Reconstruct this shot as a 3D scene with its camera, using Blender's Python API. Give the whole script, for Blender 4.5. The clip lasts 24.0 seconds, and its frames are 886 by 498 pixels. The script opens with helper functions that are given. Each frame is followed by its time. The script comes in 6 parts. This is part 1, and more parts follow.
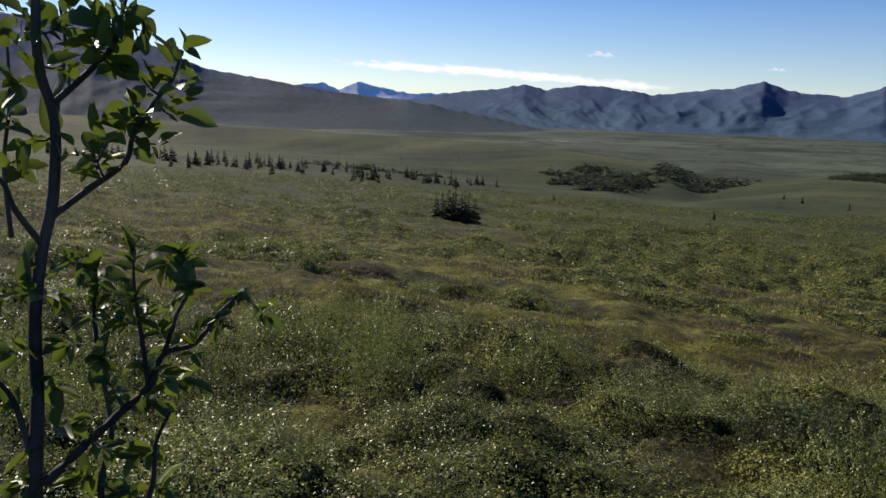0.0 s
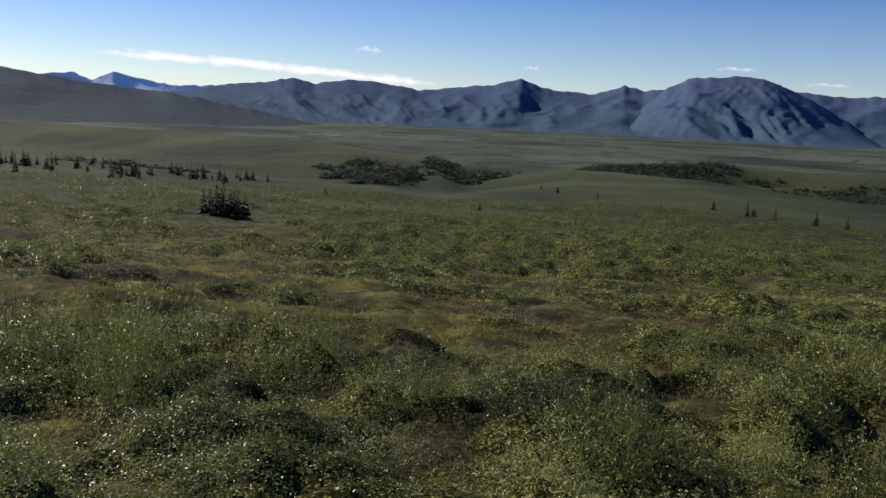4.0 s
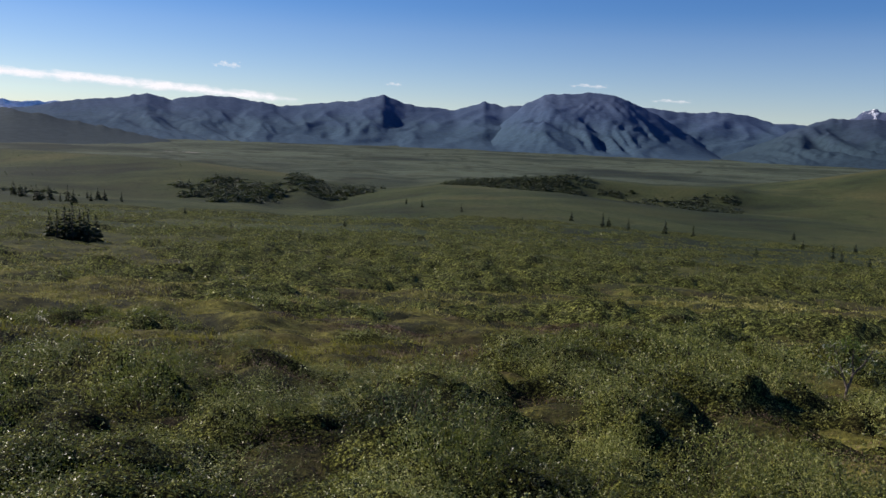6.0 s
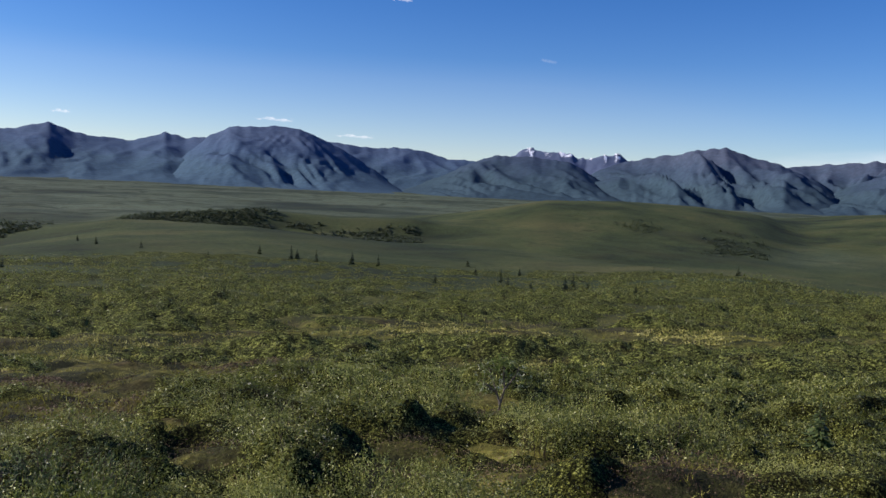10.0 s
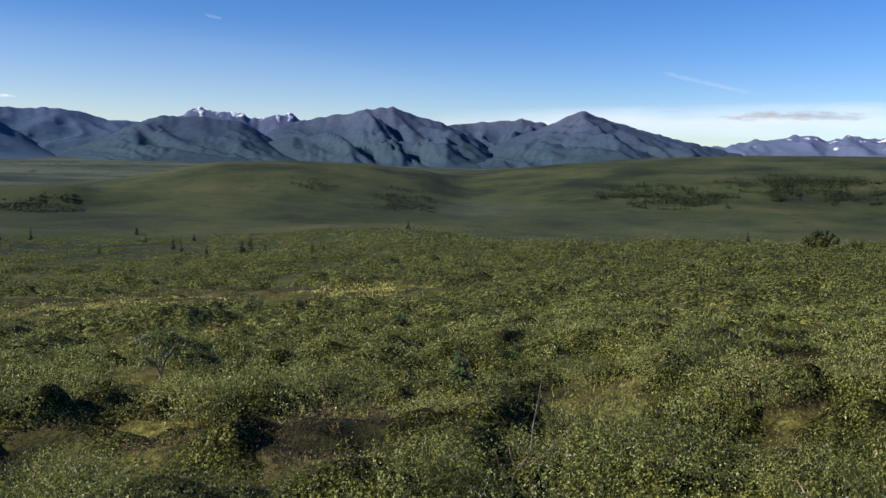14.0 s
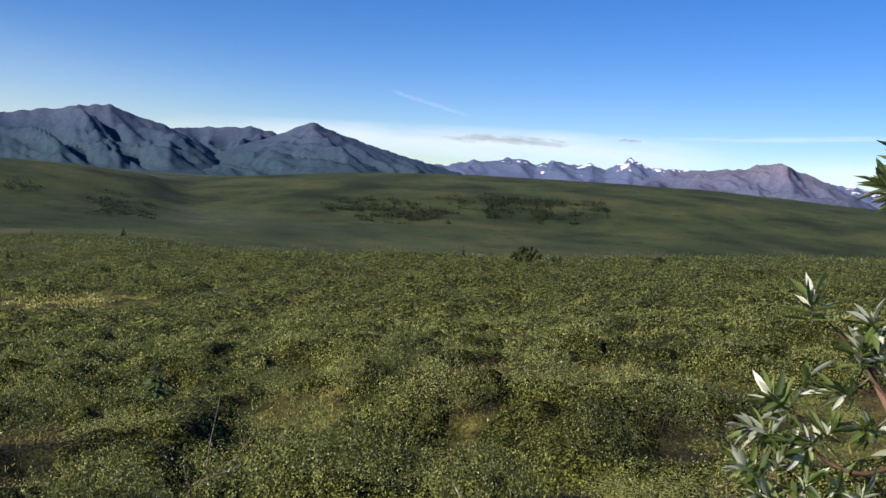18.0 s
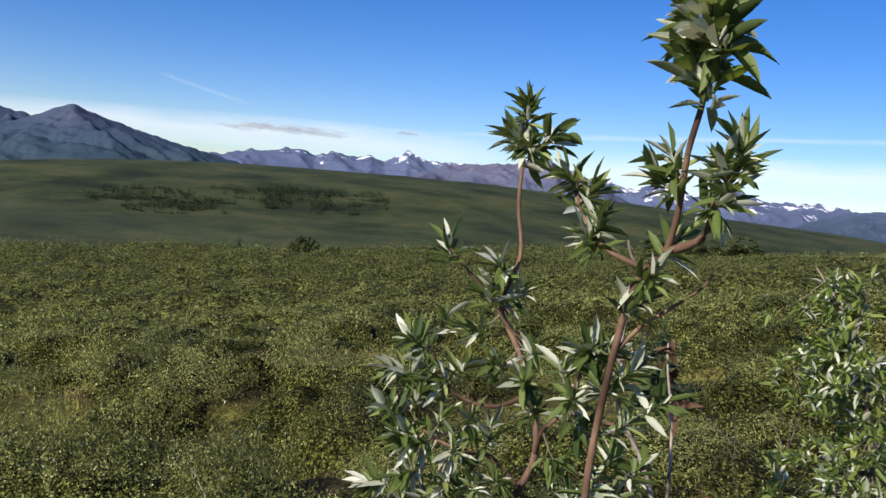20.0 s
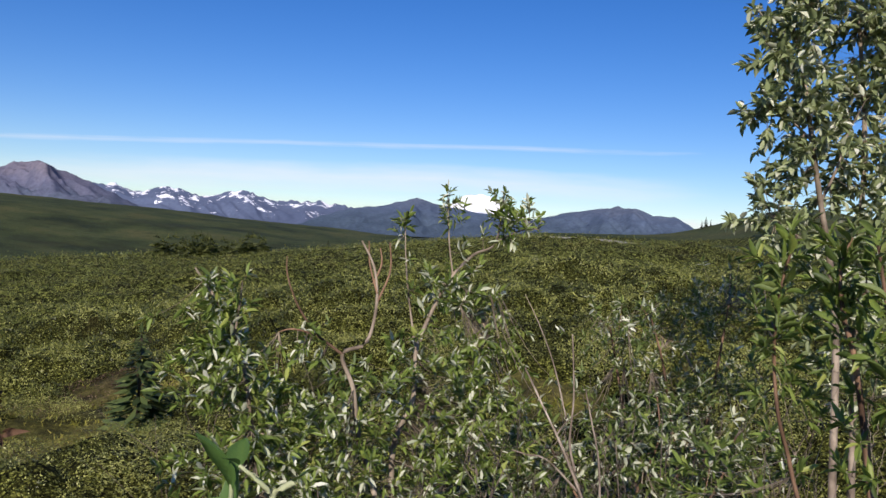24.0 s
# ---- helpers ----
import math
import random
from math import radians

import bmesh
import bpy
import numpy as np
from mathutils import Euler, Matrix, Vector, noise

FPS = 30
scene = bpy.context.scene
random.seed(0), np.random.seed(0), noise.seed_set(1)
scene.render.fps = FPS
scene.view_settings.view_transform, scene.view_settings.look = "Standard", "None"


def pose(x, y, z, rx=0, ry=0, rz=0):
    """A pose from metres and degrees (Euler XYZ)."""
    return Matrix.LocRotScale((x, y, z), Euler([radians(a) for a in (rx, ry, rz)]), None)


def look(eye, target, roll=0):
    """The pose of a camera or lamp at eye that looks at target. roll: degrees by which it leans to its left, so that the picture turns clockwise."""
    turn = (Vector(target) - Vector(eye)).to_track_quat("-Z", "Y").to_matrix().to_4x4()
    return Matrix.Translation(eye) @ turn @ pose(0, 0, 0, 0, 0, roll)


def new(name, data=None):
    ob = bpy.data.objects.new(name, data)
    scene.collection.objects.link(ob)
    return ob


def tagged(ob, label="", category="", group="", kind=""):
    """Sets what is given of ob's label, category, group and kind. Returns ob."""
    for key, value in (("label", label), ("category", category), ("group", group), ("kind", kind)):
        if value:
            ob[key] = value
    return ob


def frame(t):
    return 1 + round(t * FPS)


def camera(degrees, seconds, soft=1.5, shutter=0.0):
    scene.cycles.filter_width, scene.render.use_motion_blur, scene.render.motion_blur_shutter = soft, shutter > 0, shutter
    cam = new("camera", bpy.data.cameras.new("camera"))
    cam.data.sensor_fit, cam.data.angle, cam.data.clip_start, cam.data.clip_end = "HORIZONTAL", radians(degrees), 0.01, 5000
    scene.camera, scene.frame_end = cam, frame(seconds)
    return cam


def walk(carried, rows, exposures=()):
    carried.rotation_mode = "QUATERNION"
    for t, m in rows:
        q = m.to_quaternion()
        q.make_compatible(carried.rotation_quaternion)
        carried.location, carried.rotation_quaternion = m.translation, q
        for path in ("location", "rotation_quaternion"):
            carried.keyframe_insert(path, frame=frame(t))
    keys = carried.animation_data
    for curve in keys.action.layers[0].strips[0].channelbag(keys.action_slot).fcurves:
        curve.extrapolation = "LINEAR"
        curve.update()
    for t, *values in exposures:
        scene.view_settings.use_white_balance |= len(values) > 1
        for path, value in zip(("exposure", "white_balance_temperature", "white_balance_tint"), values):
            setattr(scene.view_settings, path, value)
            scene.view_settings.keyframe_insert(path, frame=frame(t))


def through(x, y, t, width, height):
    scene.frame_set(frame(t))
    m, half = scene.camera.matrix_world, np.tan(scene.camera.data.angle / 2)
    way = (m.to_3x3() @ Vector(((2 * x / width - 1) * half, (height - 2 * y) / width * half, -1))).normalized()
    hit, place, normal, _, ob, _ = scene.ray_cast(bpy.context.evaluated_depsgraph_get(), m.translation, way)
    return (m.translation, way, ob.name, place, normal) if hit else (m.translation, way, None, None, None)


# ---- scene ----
cam = camera(55.7, 24.0)
PATH = [
    (0.0, (0.000, -0.000, 2.000), (-0.418, 9.851, 0.334), 2.04),
    (0.5, (0.009, -0.001, 2.004), (-0.200, 9.858, 0.342), 1.75),
    (1.0, (0.023, 0.005, 2.006), (0.141, 9.861, 0.318), 1.27),
    (1.5, (0.039, 0.004, 2.006), (0.448, 9.850, 0.303), 1.03),
    (2.0, (0.050, 0.001, 2.007), (0.724, 9.826, 0.269), 1.23),
    (2.5, (0.071, -0.008, 2.005), (1.124, 9.773, 0.212), 1.42),
    (4.5, (0.175, -0.042, 2.000), (2.810, 9.477, 0.438), 2.67),
    (5.0, (0.201, -0.050, 2.000), (3.250, 9.352, 0.486), 2.48),
    (5.5, (0.229, -0.059, 1.999), (3.646, 9.225, 0.544), 2.22),
    (6.0, (0.263, -0.070, 1.997), (4.001, 9.101, 0.613), 2.26),
    (6.5, (0.307, -0.084, 1.996), (4.440, 8.922, 0.650), 2.00),
    (7.0, (0.356, -0.096, 1.999), (4.888, 8.722, 0.690), 1.82),
    (7.5, (0.399, -0.102, 2.004), (5.311, 8.518, 0.747), 2.23),
    (8.0, (0.438, -0.110, 2.008), (5.779, 8.268, 0.876), 3.10),
    (8.5, (0.473, -0.119, 2.013), (6.213, 8.010, 1.025), 3.69),
    (9.0, (0.506, -0.129, 2.018), (6.621, 7.733, 1.128), 3.55),
    (9.5, (0.544, -0.152, 2.022), (7.000, 7.439, 1.188), 3.16),
    (10.0, (0.581, -0.180, 2.026), (7.392, 7.095, 1.188), 2.75),
    (10.5, (0.613, -0.205, 2.029), (7.833, 6.651, 1.106), 2.79),
    (11.0, (0.644, -0.240, 2.027), (8.228, 6.189, 0.956), 2.59),
    (11.5, (0.669, -0.280, 2.027), (8.581, 5.715, 0.815), 1.98),
    (13.5, (0.745, -0.411, 2.044), (9.541, 4.202, 0.881), 1.29),
    (14.0, (0.765, -0.449, 2.049), (9.765, 3.753, 0.885), 1.68),
    (14.5, (0.780, -0.484, 2.051), (9.978, 3.253, 0.853), 2.04),
    (15.0, (0.791, -0.521, 2.051), (10.143, 2.777, 0.759), 2.20),
    (15.5, (0.800, -0.562, 2.049), (10.284, 2.281, 0.641), 2.73),
    (16.0, (0.809, -0.606, 2.050), (10.408, 1.776, 0.571), 3.24),
    (16.5, (0.820, -0.643, 2.058), (10.511, 1.359, 0.618), 3.59),
    (17.0, (0.829, -0.670, 2.070), (10.593, 1.092, 0.816), 3.86),
    (17.5, (0.842, -0.686, 2.080), (10.676, 0.809, 1.047), 4.30),
    (19.5, (0.847, -0.852, 2.024), (10.803, -1.477, 1.319), 5.14),
    (20.0, (0.854, -0.900, 2.025), (10.720, -2.360, 1.286), 5.51),
    (20.5, (0.857, -0.949, 2.029), (10.569, -3.213, 1.284), 5.18),
    (21.0, (0.851, -1.001, 2.033), (10.349, -4.031, 1.259), 4.78),
    (21.5, (0.849, -1.050, 2.029), (10.057, -4.852, 1.159), 4.44),
    (22.0, (0.844, -1.099, 2.024), (9.718, -5.604, 1.047), 4.32),
    (22.5, (0.830, -1.143, 2.024), (9.374, -6.250, 1.064), 4.37),
    (23.0, (0.807, -1.195, 2.038), (8.980, -6.907, 1.278), 3.88),
    (23.5, (0.772, -1.241, 2.056), (8.555, -7.502, 1.570), 3.33),
    (24.0, (0.764, -1.264, 2.062), (8.346, -7.779, 1.781), 3.40),
]
walk(cam, [(t, look(eye, target, roll)) for t, eye, target, roll in PATH],
     exposures=[(t, e, k, 16) for t, e, k in ((0.0, 0.2, 6900), (4.0, 0.1, 6750), (7.6, 0.0, 6600), (8.3, 0.08, 6550), (9.0, 0.3, 6500), (10.0, 0.26, 6450), (11.0, 0.16, 6400),
                                              (12.0, 0.2, 6400), (13.5, 0.34, 6400), (16.0, 0.38, 6400), (20.0, 0.31, 6400), (21.0, 0.12, 6450), (24.0, 0.12, 6550))])

# ---- light ----
SUN_YAW, SUN_HIGH = 43.0, 30.0      # degrees to the left of +y, degrees over the horizon
world = bpy.data.worlds.new("sky")
scene.world = world
world.use_nodes = True
wn = world.node_tree
wn.nodes.clear()
sky = wn.nodes.new("ShaderNodeTexSky")
sky.sky_type, sky.sun_disc = "NISHITA", False
sky.sun_elevation, sky.sun_rotation = radians(SUN_HIGH), radians(-SUN_YAW)
sky.air_density, sky.dust_density, sky.ozone_density, sky.altitude = 1.0, 0.4, 4.5, 1500
back = wn.nodes.new("ShaderNodeBackground")
back.inputs["Strength"].default_value = 0.098
world_out = wn.nodes.new("ShaderNodeOutputWorld")
clear = wn.nodes.new("ShaderNodeHueSaturation")
clear.inputs["Saturation"].default_value = 1.28
clear.inputs["Hue"].default_value = 0.512
wn.links.new(sky.outputs[0], clear.inputs["Color"])
wn.links.new(clear.outputs[0], back.inputs[0])
wn.links.new(back.outputs[0], world_out.inputs[0])

sun = new("sun", bpy.data.lights.new("sun", "SUN"))
sun.data.energy, sun.data.angle, sun.data.color = 5.0, radians(0.55), (1.0, 0.93, 0.83)
sun_way = Vector((-math.sin(radians(SUN_YAW)) * math.cos(radians(SUN_HIGH)),
                  math.cos(radians(SUN_YAW)) * math.cos(radians(SUN_HIGH)), math.sin(radians(SUN_HIGH))))
sun.matrix_world = look(sun_way * 100, (0, 0, 0))


# ---- materials ----
class Mat:
    """A node material under construction."""

    def __init__(self, name):
        self.m = bpy.data.materials.new(name)
        self.m.use_nodes = True
        self.nt = self.m.node_tree
        self.nt.nodes.clear()
        self.out = self.add("ShaderNodeOutputMaterial")

    def add(self, kind, **values):
        n = self.nt.nodes.new(kind)
        for k, v in values.items():
            setattr(n, k, v)
        return n

    def link(self, a, b):
        self.nt.links.new(a, b)

    def coords(self):
        return self.add("ShaderNodeNewGeometry").outputs["Position"]

    def noise(self, scale, detail=4.0, rough=0.55, vec=None, stretch=None):
        n = self.add("ShaderNodeTexNoise")
        n.inputs["Scale"].default_value = scale
        n.inputs["Detail"].default_value = detail
        n.inputs["Roughness"].default_value = rough
        v = vec or self.coords()
        if stretch:
            mp = self.add("ShaderNodeMapping")
            mp.inputs["Scale"].default_value = stretch
            self.link(v, mp.inputs[0])
            v = mp.outputs[0]
        self.link(v, n.inputs["Vector"])
        return n.outputs[0]

    def ramp(self, fac, *stops):
        r = self.add("ShaderNodeValToRGB")
        while len(r.color_ramp.elements) < len(stops):
            r.color_ramp.elements.new(0.5)
        for e, (p, c) in zip(r.color_ramp.elements, stops):
            e.position = p
            e.color = (*c, 1) if len(c) == 3 else c
        self.link(fac, r.inputs[0])
        return r.outputs[0]

    def mix(self, fac, a, b, blend="MIX"):
        n = self.add("ShaderNodeMix", data_type="RGBA", blend_type=blend)
        for sock, v in ((n.inputs[0], fac), (n.inputs[6], a), (n.inputs[7], b)):
            if isinstance(v, (int, float)):
                sock.default_value = v
            elif isinstance(v, tuple):
                sock.default_value = (*v, 1)
            else:
                self.link(v, sock)
        return n.outputs[2]

    def math(self, op, a, b=0.0, clamp=False):
        n = self.add("ShaderNodeMath", operation=op, use_clamp=clamp)
        for sock, v in zip(n.inputs, (a, b)):
            if isinstance(v, (int, float)):
                sock.default_value = v
            else:
                self.link(v, sock)
        return n.outputs[0]

    def height(self):
        s = self.add("ShaderNodeSeparateXYZ")
        self.link(self.coords(), s.inputs[0])
        return s.outputs[2]

    def distance(self):
        """Metres from the middle of the plan, over the ground."""
        n = self.add("ShaderNodeVectorMath", operation="LENGTH")
        self.link(self.coords(), n.inputs[0])
        return n.outputs["Value"]

    def bump(self, height, strength=0.4, dist=0.05):
        b = self.add("ShaderNodeBump")
        b.inputs["Strength"].default_value = strength
        b.inputs["Distance"].default_value = dist
        self.link(height, b.inputs["Height"])
        return b.outputs[0]

    def surface(self, colour, rough=0.8, normal=None, spec=0.3, translucent=0.0, light_through=None):
        p = self.add("ShaderNodeBsdfPrincipled")
        p.inputs["Roughness"].default_value = rough
        p.inputs["Specular IOR Level"].default_value = spec
        if isinstance(colour, tuple):
            p.inputs["Base Color"].default_value = (*colour, 1)
        else:
            self.link(colour, p.inputs["Base Color"])
        if normal:
            self.link(normal, p.inputs["Normal"])
        last = p.outputs[0]
        if translucent:
            t = self.add("ShaderNodeBsdfTranslucent")
            if light_through is None:
                light_through = colour
            if isinstance(light_through, tuple):
                t.inputs[0].default_value = (*light_through, 1)
            else:
                self.link(light_through, t.inputs[0])
            mx = self.add("ShaderNodeMixShader")
            mx.inputs[0].default_value = translucent
            self.link(last, mx.inputs[1])
            self.link(t.outputs[0], mx.inputs[2])
            last = mx.outputs[0]
        self.link(last, self.out.inputs[0])
        return self.m


def leaf_material(name, dark, mid, light, rough=0.4, spec=0.45, translucent=0.2, through=(0.2, 0.27, 0.03), patch=0.9, tint=None, grain=0.42):
    """Foliage: each leaf its own shade, with larger patches of fresher and duller growth."""
    m = Mat(name)
    isl = m.add("ShaderNodeNewGeometry").outputs["Random Per Island"]
    obj = m.add("ShaderNodeObjectInfo").outputs["Random"]
    big = m.noise(patch, 3.0)
    f = m.math("ADD", m.math("MULTIPLY", isl, grain), m.math("MULTIPLY", m.math("SUBTRACT", big, 0.38 + 0.24 * (grain - 0.42)), 2.2))
    f = m.math("ADD", f, m.math("MULTIPLY", obj, 0.16))
    c = m.ramp(f, (0.22, dark), (0.55, mid), (0.95, light))
    if tint:
        c = m.mix(m.ramp(m.noise(0.3, 3.0), (0.47, (0, 0, 0)), (0.62, (1, 1, 1))), c, tint)
    return m.surface(c, rough, None, spec, translucent, m.mix(0.55, c, through))


def bark_material(name, a, b, rough=0.75):
    m = Mat(name)
    v = m.add("ShaderNodeTexCoord").outputs["Object"]
    n = m.noise(60.0, 5.0, 0.6, v, (1, 1, 0.25))
    big = m.noise(9.0, 3.0, 0.5, v)
    c = m.mix(m.ramp(big, (0.4, (0, 0, 0)), (0.62, (1, 1, 1))), m.ramp(n, (0.3, a), (0.7, b)), tuple(0.55 * q for q in a))
    return m.surface(c, rough, m.bump(n, 0.5, 0.003), 0.25)


def ground_material():
    """Tundra: moss, sedge, crowberry and low scrub, with finer mottling close by and haze painted into the far tones.
    """
    m = Mat("tundra_ground")
    fine, mid, big = m.noise(4.0, 6.0, 0.65), m.noise(0.45, 5.0, 0.6), m.noise(0.02, 5.0, 0.6)
    # dark ground, kept near black to hold the shade of gaps between bushes
    veg = m.ramp(fine, (0.25, (0.012, 0.012, 0.006)), (0.5, (0.03, 0.032, 0.012)), (0.75, (0.08, 0.075, 0.025)))
    moss = m.ramp(fine, (0.25, (0.03, 0.022, 0.01)), (0.5, (0.155, 0.145, 0.032)), (0.8, (0.36, 0.33, 0.085)))
    tiny = m.noise(22.0, 5.0, 0.7)
    near = m.mix(m.ramp(mid, (0.43, (0, 0, 0)), (0.6, (1, 1, 1))), veg, moss)
    heath = m.ramp(fine, (0.3, (0.012, 0.008, 0.005)), (0.55, (0.05, 0.034, 0.02)), (0.8, (0.15, 0.115, 0.07)))
    near = m.mix(m.ramp(m.noise(0.22, 4.0, 0.6), (0.5, (0, 0, 0)), (0.62, (0.85, 0.85, 0.85))), near, heath)
    near = m.mix(0.8, near, m.ramp(tiny, (0.32, (0.3, 0.3, 0.3)), (0.68, (1.5, 1.5, 1.4))), "MULTIPLY")
    streak = m.noise(0.012, 6.0, 0.62)
    broad = m.noise(0.0035, 5.0, 0.6)
    # far slopes bluer and the plain paler, with haze in their colours
    far = m.ramp(streak, (0.37, (0.02, 0.028, 0.014)), (0.47, (0.039, 0.052, 0.02)), (0.55, (0.056, 0.07, 0.026)), (0.66, (0.082, 0.084, 0.033)))
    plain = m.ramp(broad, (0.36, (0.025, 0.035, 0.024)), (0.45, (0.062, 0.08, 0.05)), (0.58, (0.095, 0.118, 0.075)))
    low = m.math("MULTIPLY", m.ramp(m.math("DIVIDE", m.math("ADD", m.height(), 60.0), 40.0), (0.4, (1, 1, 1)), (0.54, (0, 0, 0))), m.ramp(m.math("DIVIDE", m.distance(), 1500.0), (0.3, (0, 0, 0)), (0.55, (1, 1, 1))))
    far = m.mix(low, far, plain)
    # willow-lined gullies
    line = m.math("ABSOLUTE", m.math("SUBTRACT", m.noise(0.0045, 4.0, 0.55), 0.5))
    far = m.mix(m.math("MULTIPLY", m.ramp(line, (0.006, (1, 1, 1)), (0.022, (0, 0, 0))), m.ramp(m.math("DIVIDE", m.math("ADD", m.height(), 60.0), 40.0), (0.38, (0.75, 0.75, 0.75)), (0.5, (0, 0, 0)))), far, (0.02, 0.026, 0.014))
    grain = m.noise(0.7, 7.0, 0.78)
    far = m.mix(0.85, far, m.ramp(grain, (0.32, (0.3, 0.32, 0.32)), (0.5, (1.0, 1.0, 1.0)), (0.68, (1.5, 1.48, 1.35))), "MULTIPLY")
    clumps = m.math("ADD", m.math("MULTIPLY", m.noise(0.06, 5.0, 0.7), 0.7), m.math("MULTIPLY", m.noise(0.5, 4.0, 0.7), 0.3))
    far = m.mix(m.ramp(clumps, (0.53, (0, 0, 0)), (0.6, (0.7, 0.7, 0.7))), far, (0.024, 0.032, 0.014))
    lots = m.ramp(m.math("DIVIDE", m.distance(), 160.0), (0.18, (0, 0, 0)), (0.75, (1, 1, 1)))
    c = m.mix(lots, near, far)
    c = m.mix(m.ramp(big, (0.5, (0, 0, 0)), (0.7, (0.5, 0.5, 0.5))), c, (0.06, 0.062, 0.024))
    return m.surface(c, 0.95, m.bump(m.math("ADD", fine, m.math("MULTIPLY", tiny, 0.35)), 0.75, 0.1), 0.1)


def rock_material(name, low, high, lit, scale=0.01):
    """Mountain slopes: scree and tundra low down, barer rock above, in gullied streaks; haze and a sunlit top tone are
    painted in.
    """
    m = Mat(name)
    n = m.noise(scale, 8.0, 0.62)
    fine = m.noise(scale * 6, 6.0, 0.65)
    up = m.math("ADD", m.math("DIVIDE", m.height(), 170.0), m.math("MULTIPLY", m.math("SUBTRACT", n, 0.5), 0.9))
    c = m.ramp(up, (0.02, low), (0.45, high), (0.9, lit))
    c = m.mix(0.6, c, m.ramp(fine, (0.3, (0.55, 0.55, 0.55)), (0.7, (1.3, 1.3, 1.3))), "MULTIPLY")
    return m.surface(c, 0.95, m.bump(fine, 0.35, 5.0), 0.05)


def snow_material(name, rock, snow, line, spread, scale=0.02):
    m = Mat(name)
    n = m.noise(scale, 8.0, 0.68)
    fine = m.noise(scale * 5, 6.0, 0.7)
    up = m.math("ADD", m.math("DIVIDE", m.math("SUBTRACT", m.height(), line), spread), m.math("MULTIPLY", m.math("SUBTRACT", n, 0.5), 9.0))
    c = m.mix(0.5, m.mix(1.0, rock, m.ramp(fine, (0.3, (0.6, 0.6, 0.6)), (0.7, (1.35, 1.3, 1.25))), "MULTIPLY"), rock)
    c = m.mix(m.ramp(up, (0.42, (0, 0, 0)), (0.58, (1, 1, 1))), c, snow)
    return m.surface(c, 0.9, m.bump(fine, 0.35, 5.0), 0.05)


GROUND = ground_material()
# leaf tones run nearly black to pale, painted for sunlit leaves and dark gaps
BIRCH = leaf_material("dwarf_birch_leaf", (0.03, 0.038, 0.01), (0.152, 0.168, 0.034), (0.39, 0.4, 0.12), 0.42, 0.35, 0.22, (0.26, 0.32, 0.04), grain=0.8)
BIRCH_FAR = leaf_material("scrub_leaf", (0.08, 0.095, 0.024), (0.195, 0.22, 0.052), (0.36, 0.38, 0.12), 0.45, 0.3, 0.22, (0.28, 0.33, 0.04), 0.3, (0.11, 0.1, 0.026), 0.25)



def understory_material(name, cells, dark, mid_tone, light):
    """Dense small leaves inside the scrub, each of its own shade, with twiggy patches and dark chinks painted for the
    shade between them.
    """
    m = Mat(name)
    shade, chink = 0.0, None
    for k, per_metre in enumerate(cells):
        n = m.add("ShaderNodeTexVoronoi")
        n.inputs["Scale"].default_value = per_metre
        wob = m.add("ShaderNodeVectorMath", operation="ADD")
        off = m.add("ShaderNodeTexNoise")
        off.inputs["Scale"].default_value = per_metre * 0.6
        m.link(m.coords(), off.inputs["Vector"])
        scaled = m.add("ShaderNodeVectorMath", operation="SCALE")
        scaled.inputs["Scale"].default_value = 1.1 / per_metre
        m.link(off.outputs["Color"], scaled.inputs[0])
        m.link(m.coords(), wob.inputs[0])
        m.link(scaled.outputs[0], wob.inputs[1])
        m.link(wob.outputs[0], n.inputs["Vector"])
        sep = m.add("ShaderNodeSeparateColor")
        m.link(n.outputs["Color"], sep.inputs[0])
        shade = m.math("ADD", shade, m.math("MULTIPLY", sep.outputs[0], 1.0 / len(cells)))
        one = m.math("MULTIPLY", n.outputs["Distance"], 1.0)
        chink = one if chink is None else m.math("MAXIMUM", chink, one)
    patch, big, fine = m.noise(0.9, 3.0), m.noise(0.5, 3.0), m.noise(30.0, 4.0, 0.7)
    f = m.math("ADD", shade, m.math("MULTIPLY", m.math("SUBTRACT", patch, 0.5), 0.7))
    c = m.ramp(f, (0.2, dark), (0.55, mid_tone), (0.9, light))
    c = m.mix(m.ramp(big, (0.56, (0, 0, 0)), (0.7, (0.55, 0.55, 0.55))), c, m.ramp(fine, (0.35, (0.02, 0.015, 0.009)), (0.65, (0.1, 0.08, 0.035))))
    # edges of the leaf cells darkened: painted shade between leaves
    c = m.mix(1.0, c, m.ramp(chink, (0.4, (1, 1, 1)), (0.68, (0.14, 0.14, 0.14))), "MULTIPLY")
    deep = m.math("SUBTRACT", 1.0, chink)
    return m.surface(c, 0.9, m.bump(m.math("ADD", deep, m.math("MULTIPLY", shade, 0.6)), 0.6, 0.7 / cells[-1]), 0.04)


# near scrub darker than the far crowns, with inner shade put into its colour
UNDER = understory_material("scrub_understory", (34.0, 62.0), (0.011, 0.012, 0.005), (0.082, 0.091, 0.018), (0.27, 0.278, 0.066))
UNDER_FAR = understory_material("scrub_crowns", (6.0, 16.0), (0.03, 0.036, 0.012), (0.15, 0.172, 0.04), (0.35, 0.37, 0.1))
GRASS = leaf_material("sedge_blade", (0.085, 0.08, 0.016), (0.25, 0.25, 0.04), (0.47, 0.44, 0.1), 0.6, 0.25, 0.22, (0.38, 0.36, 0.05), 0.3, (0.17, 0.145, 0.04), 0.3)
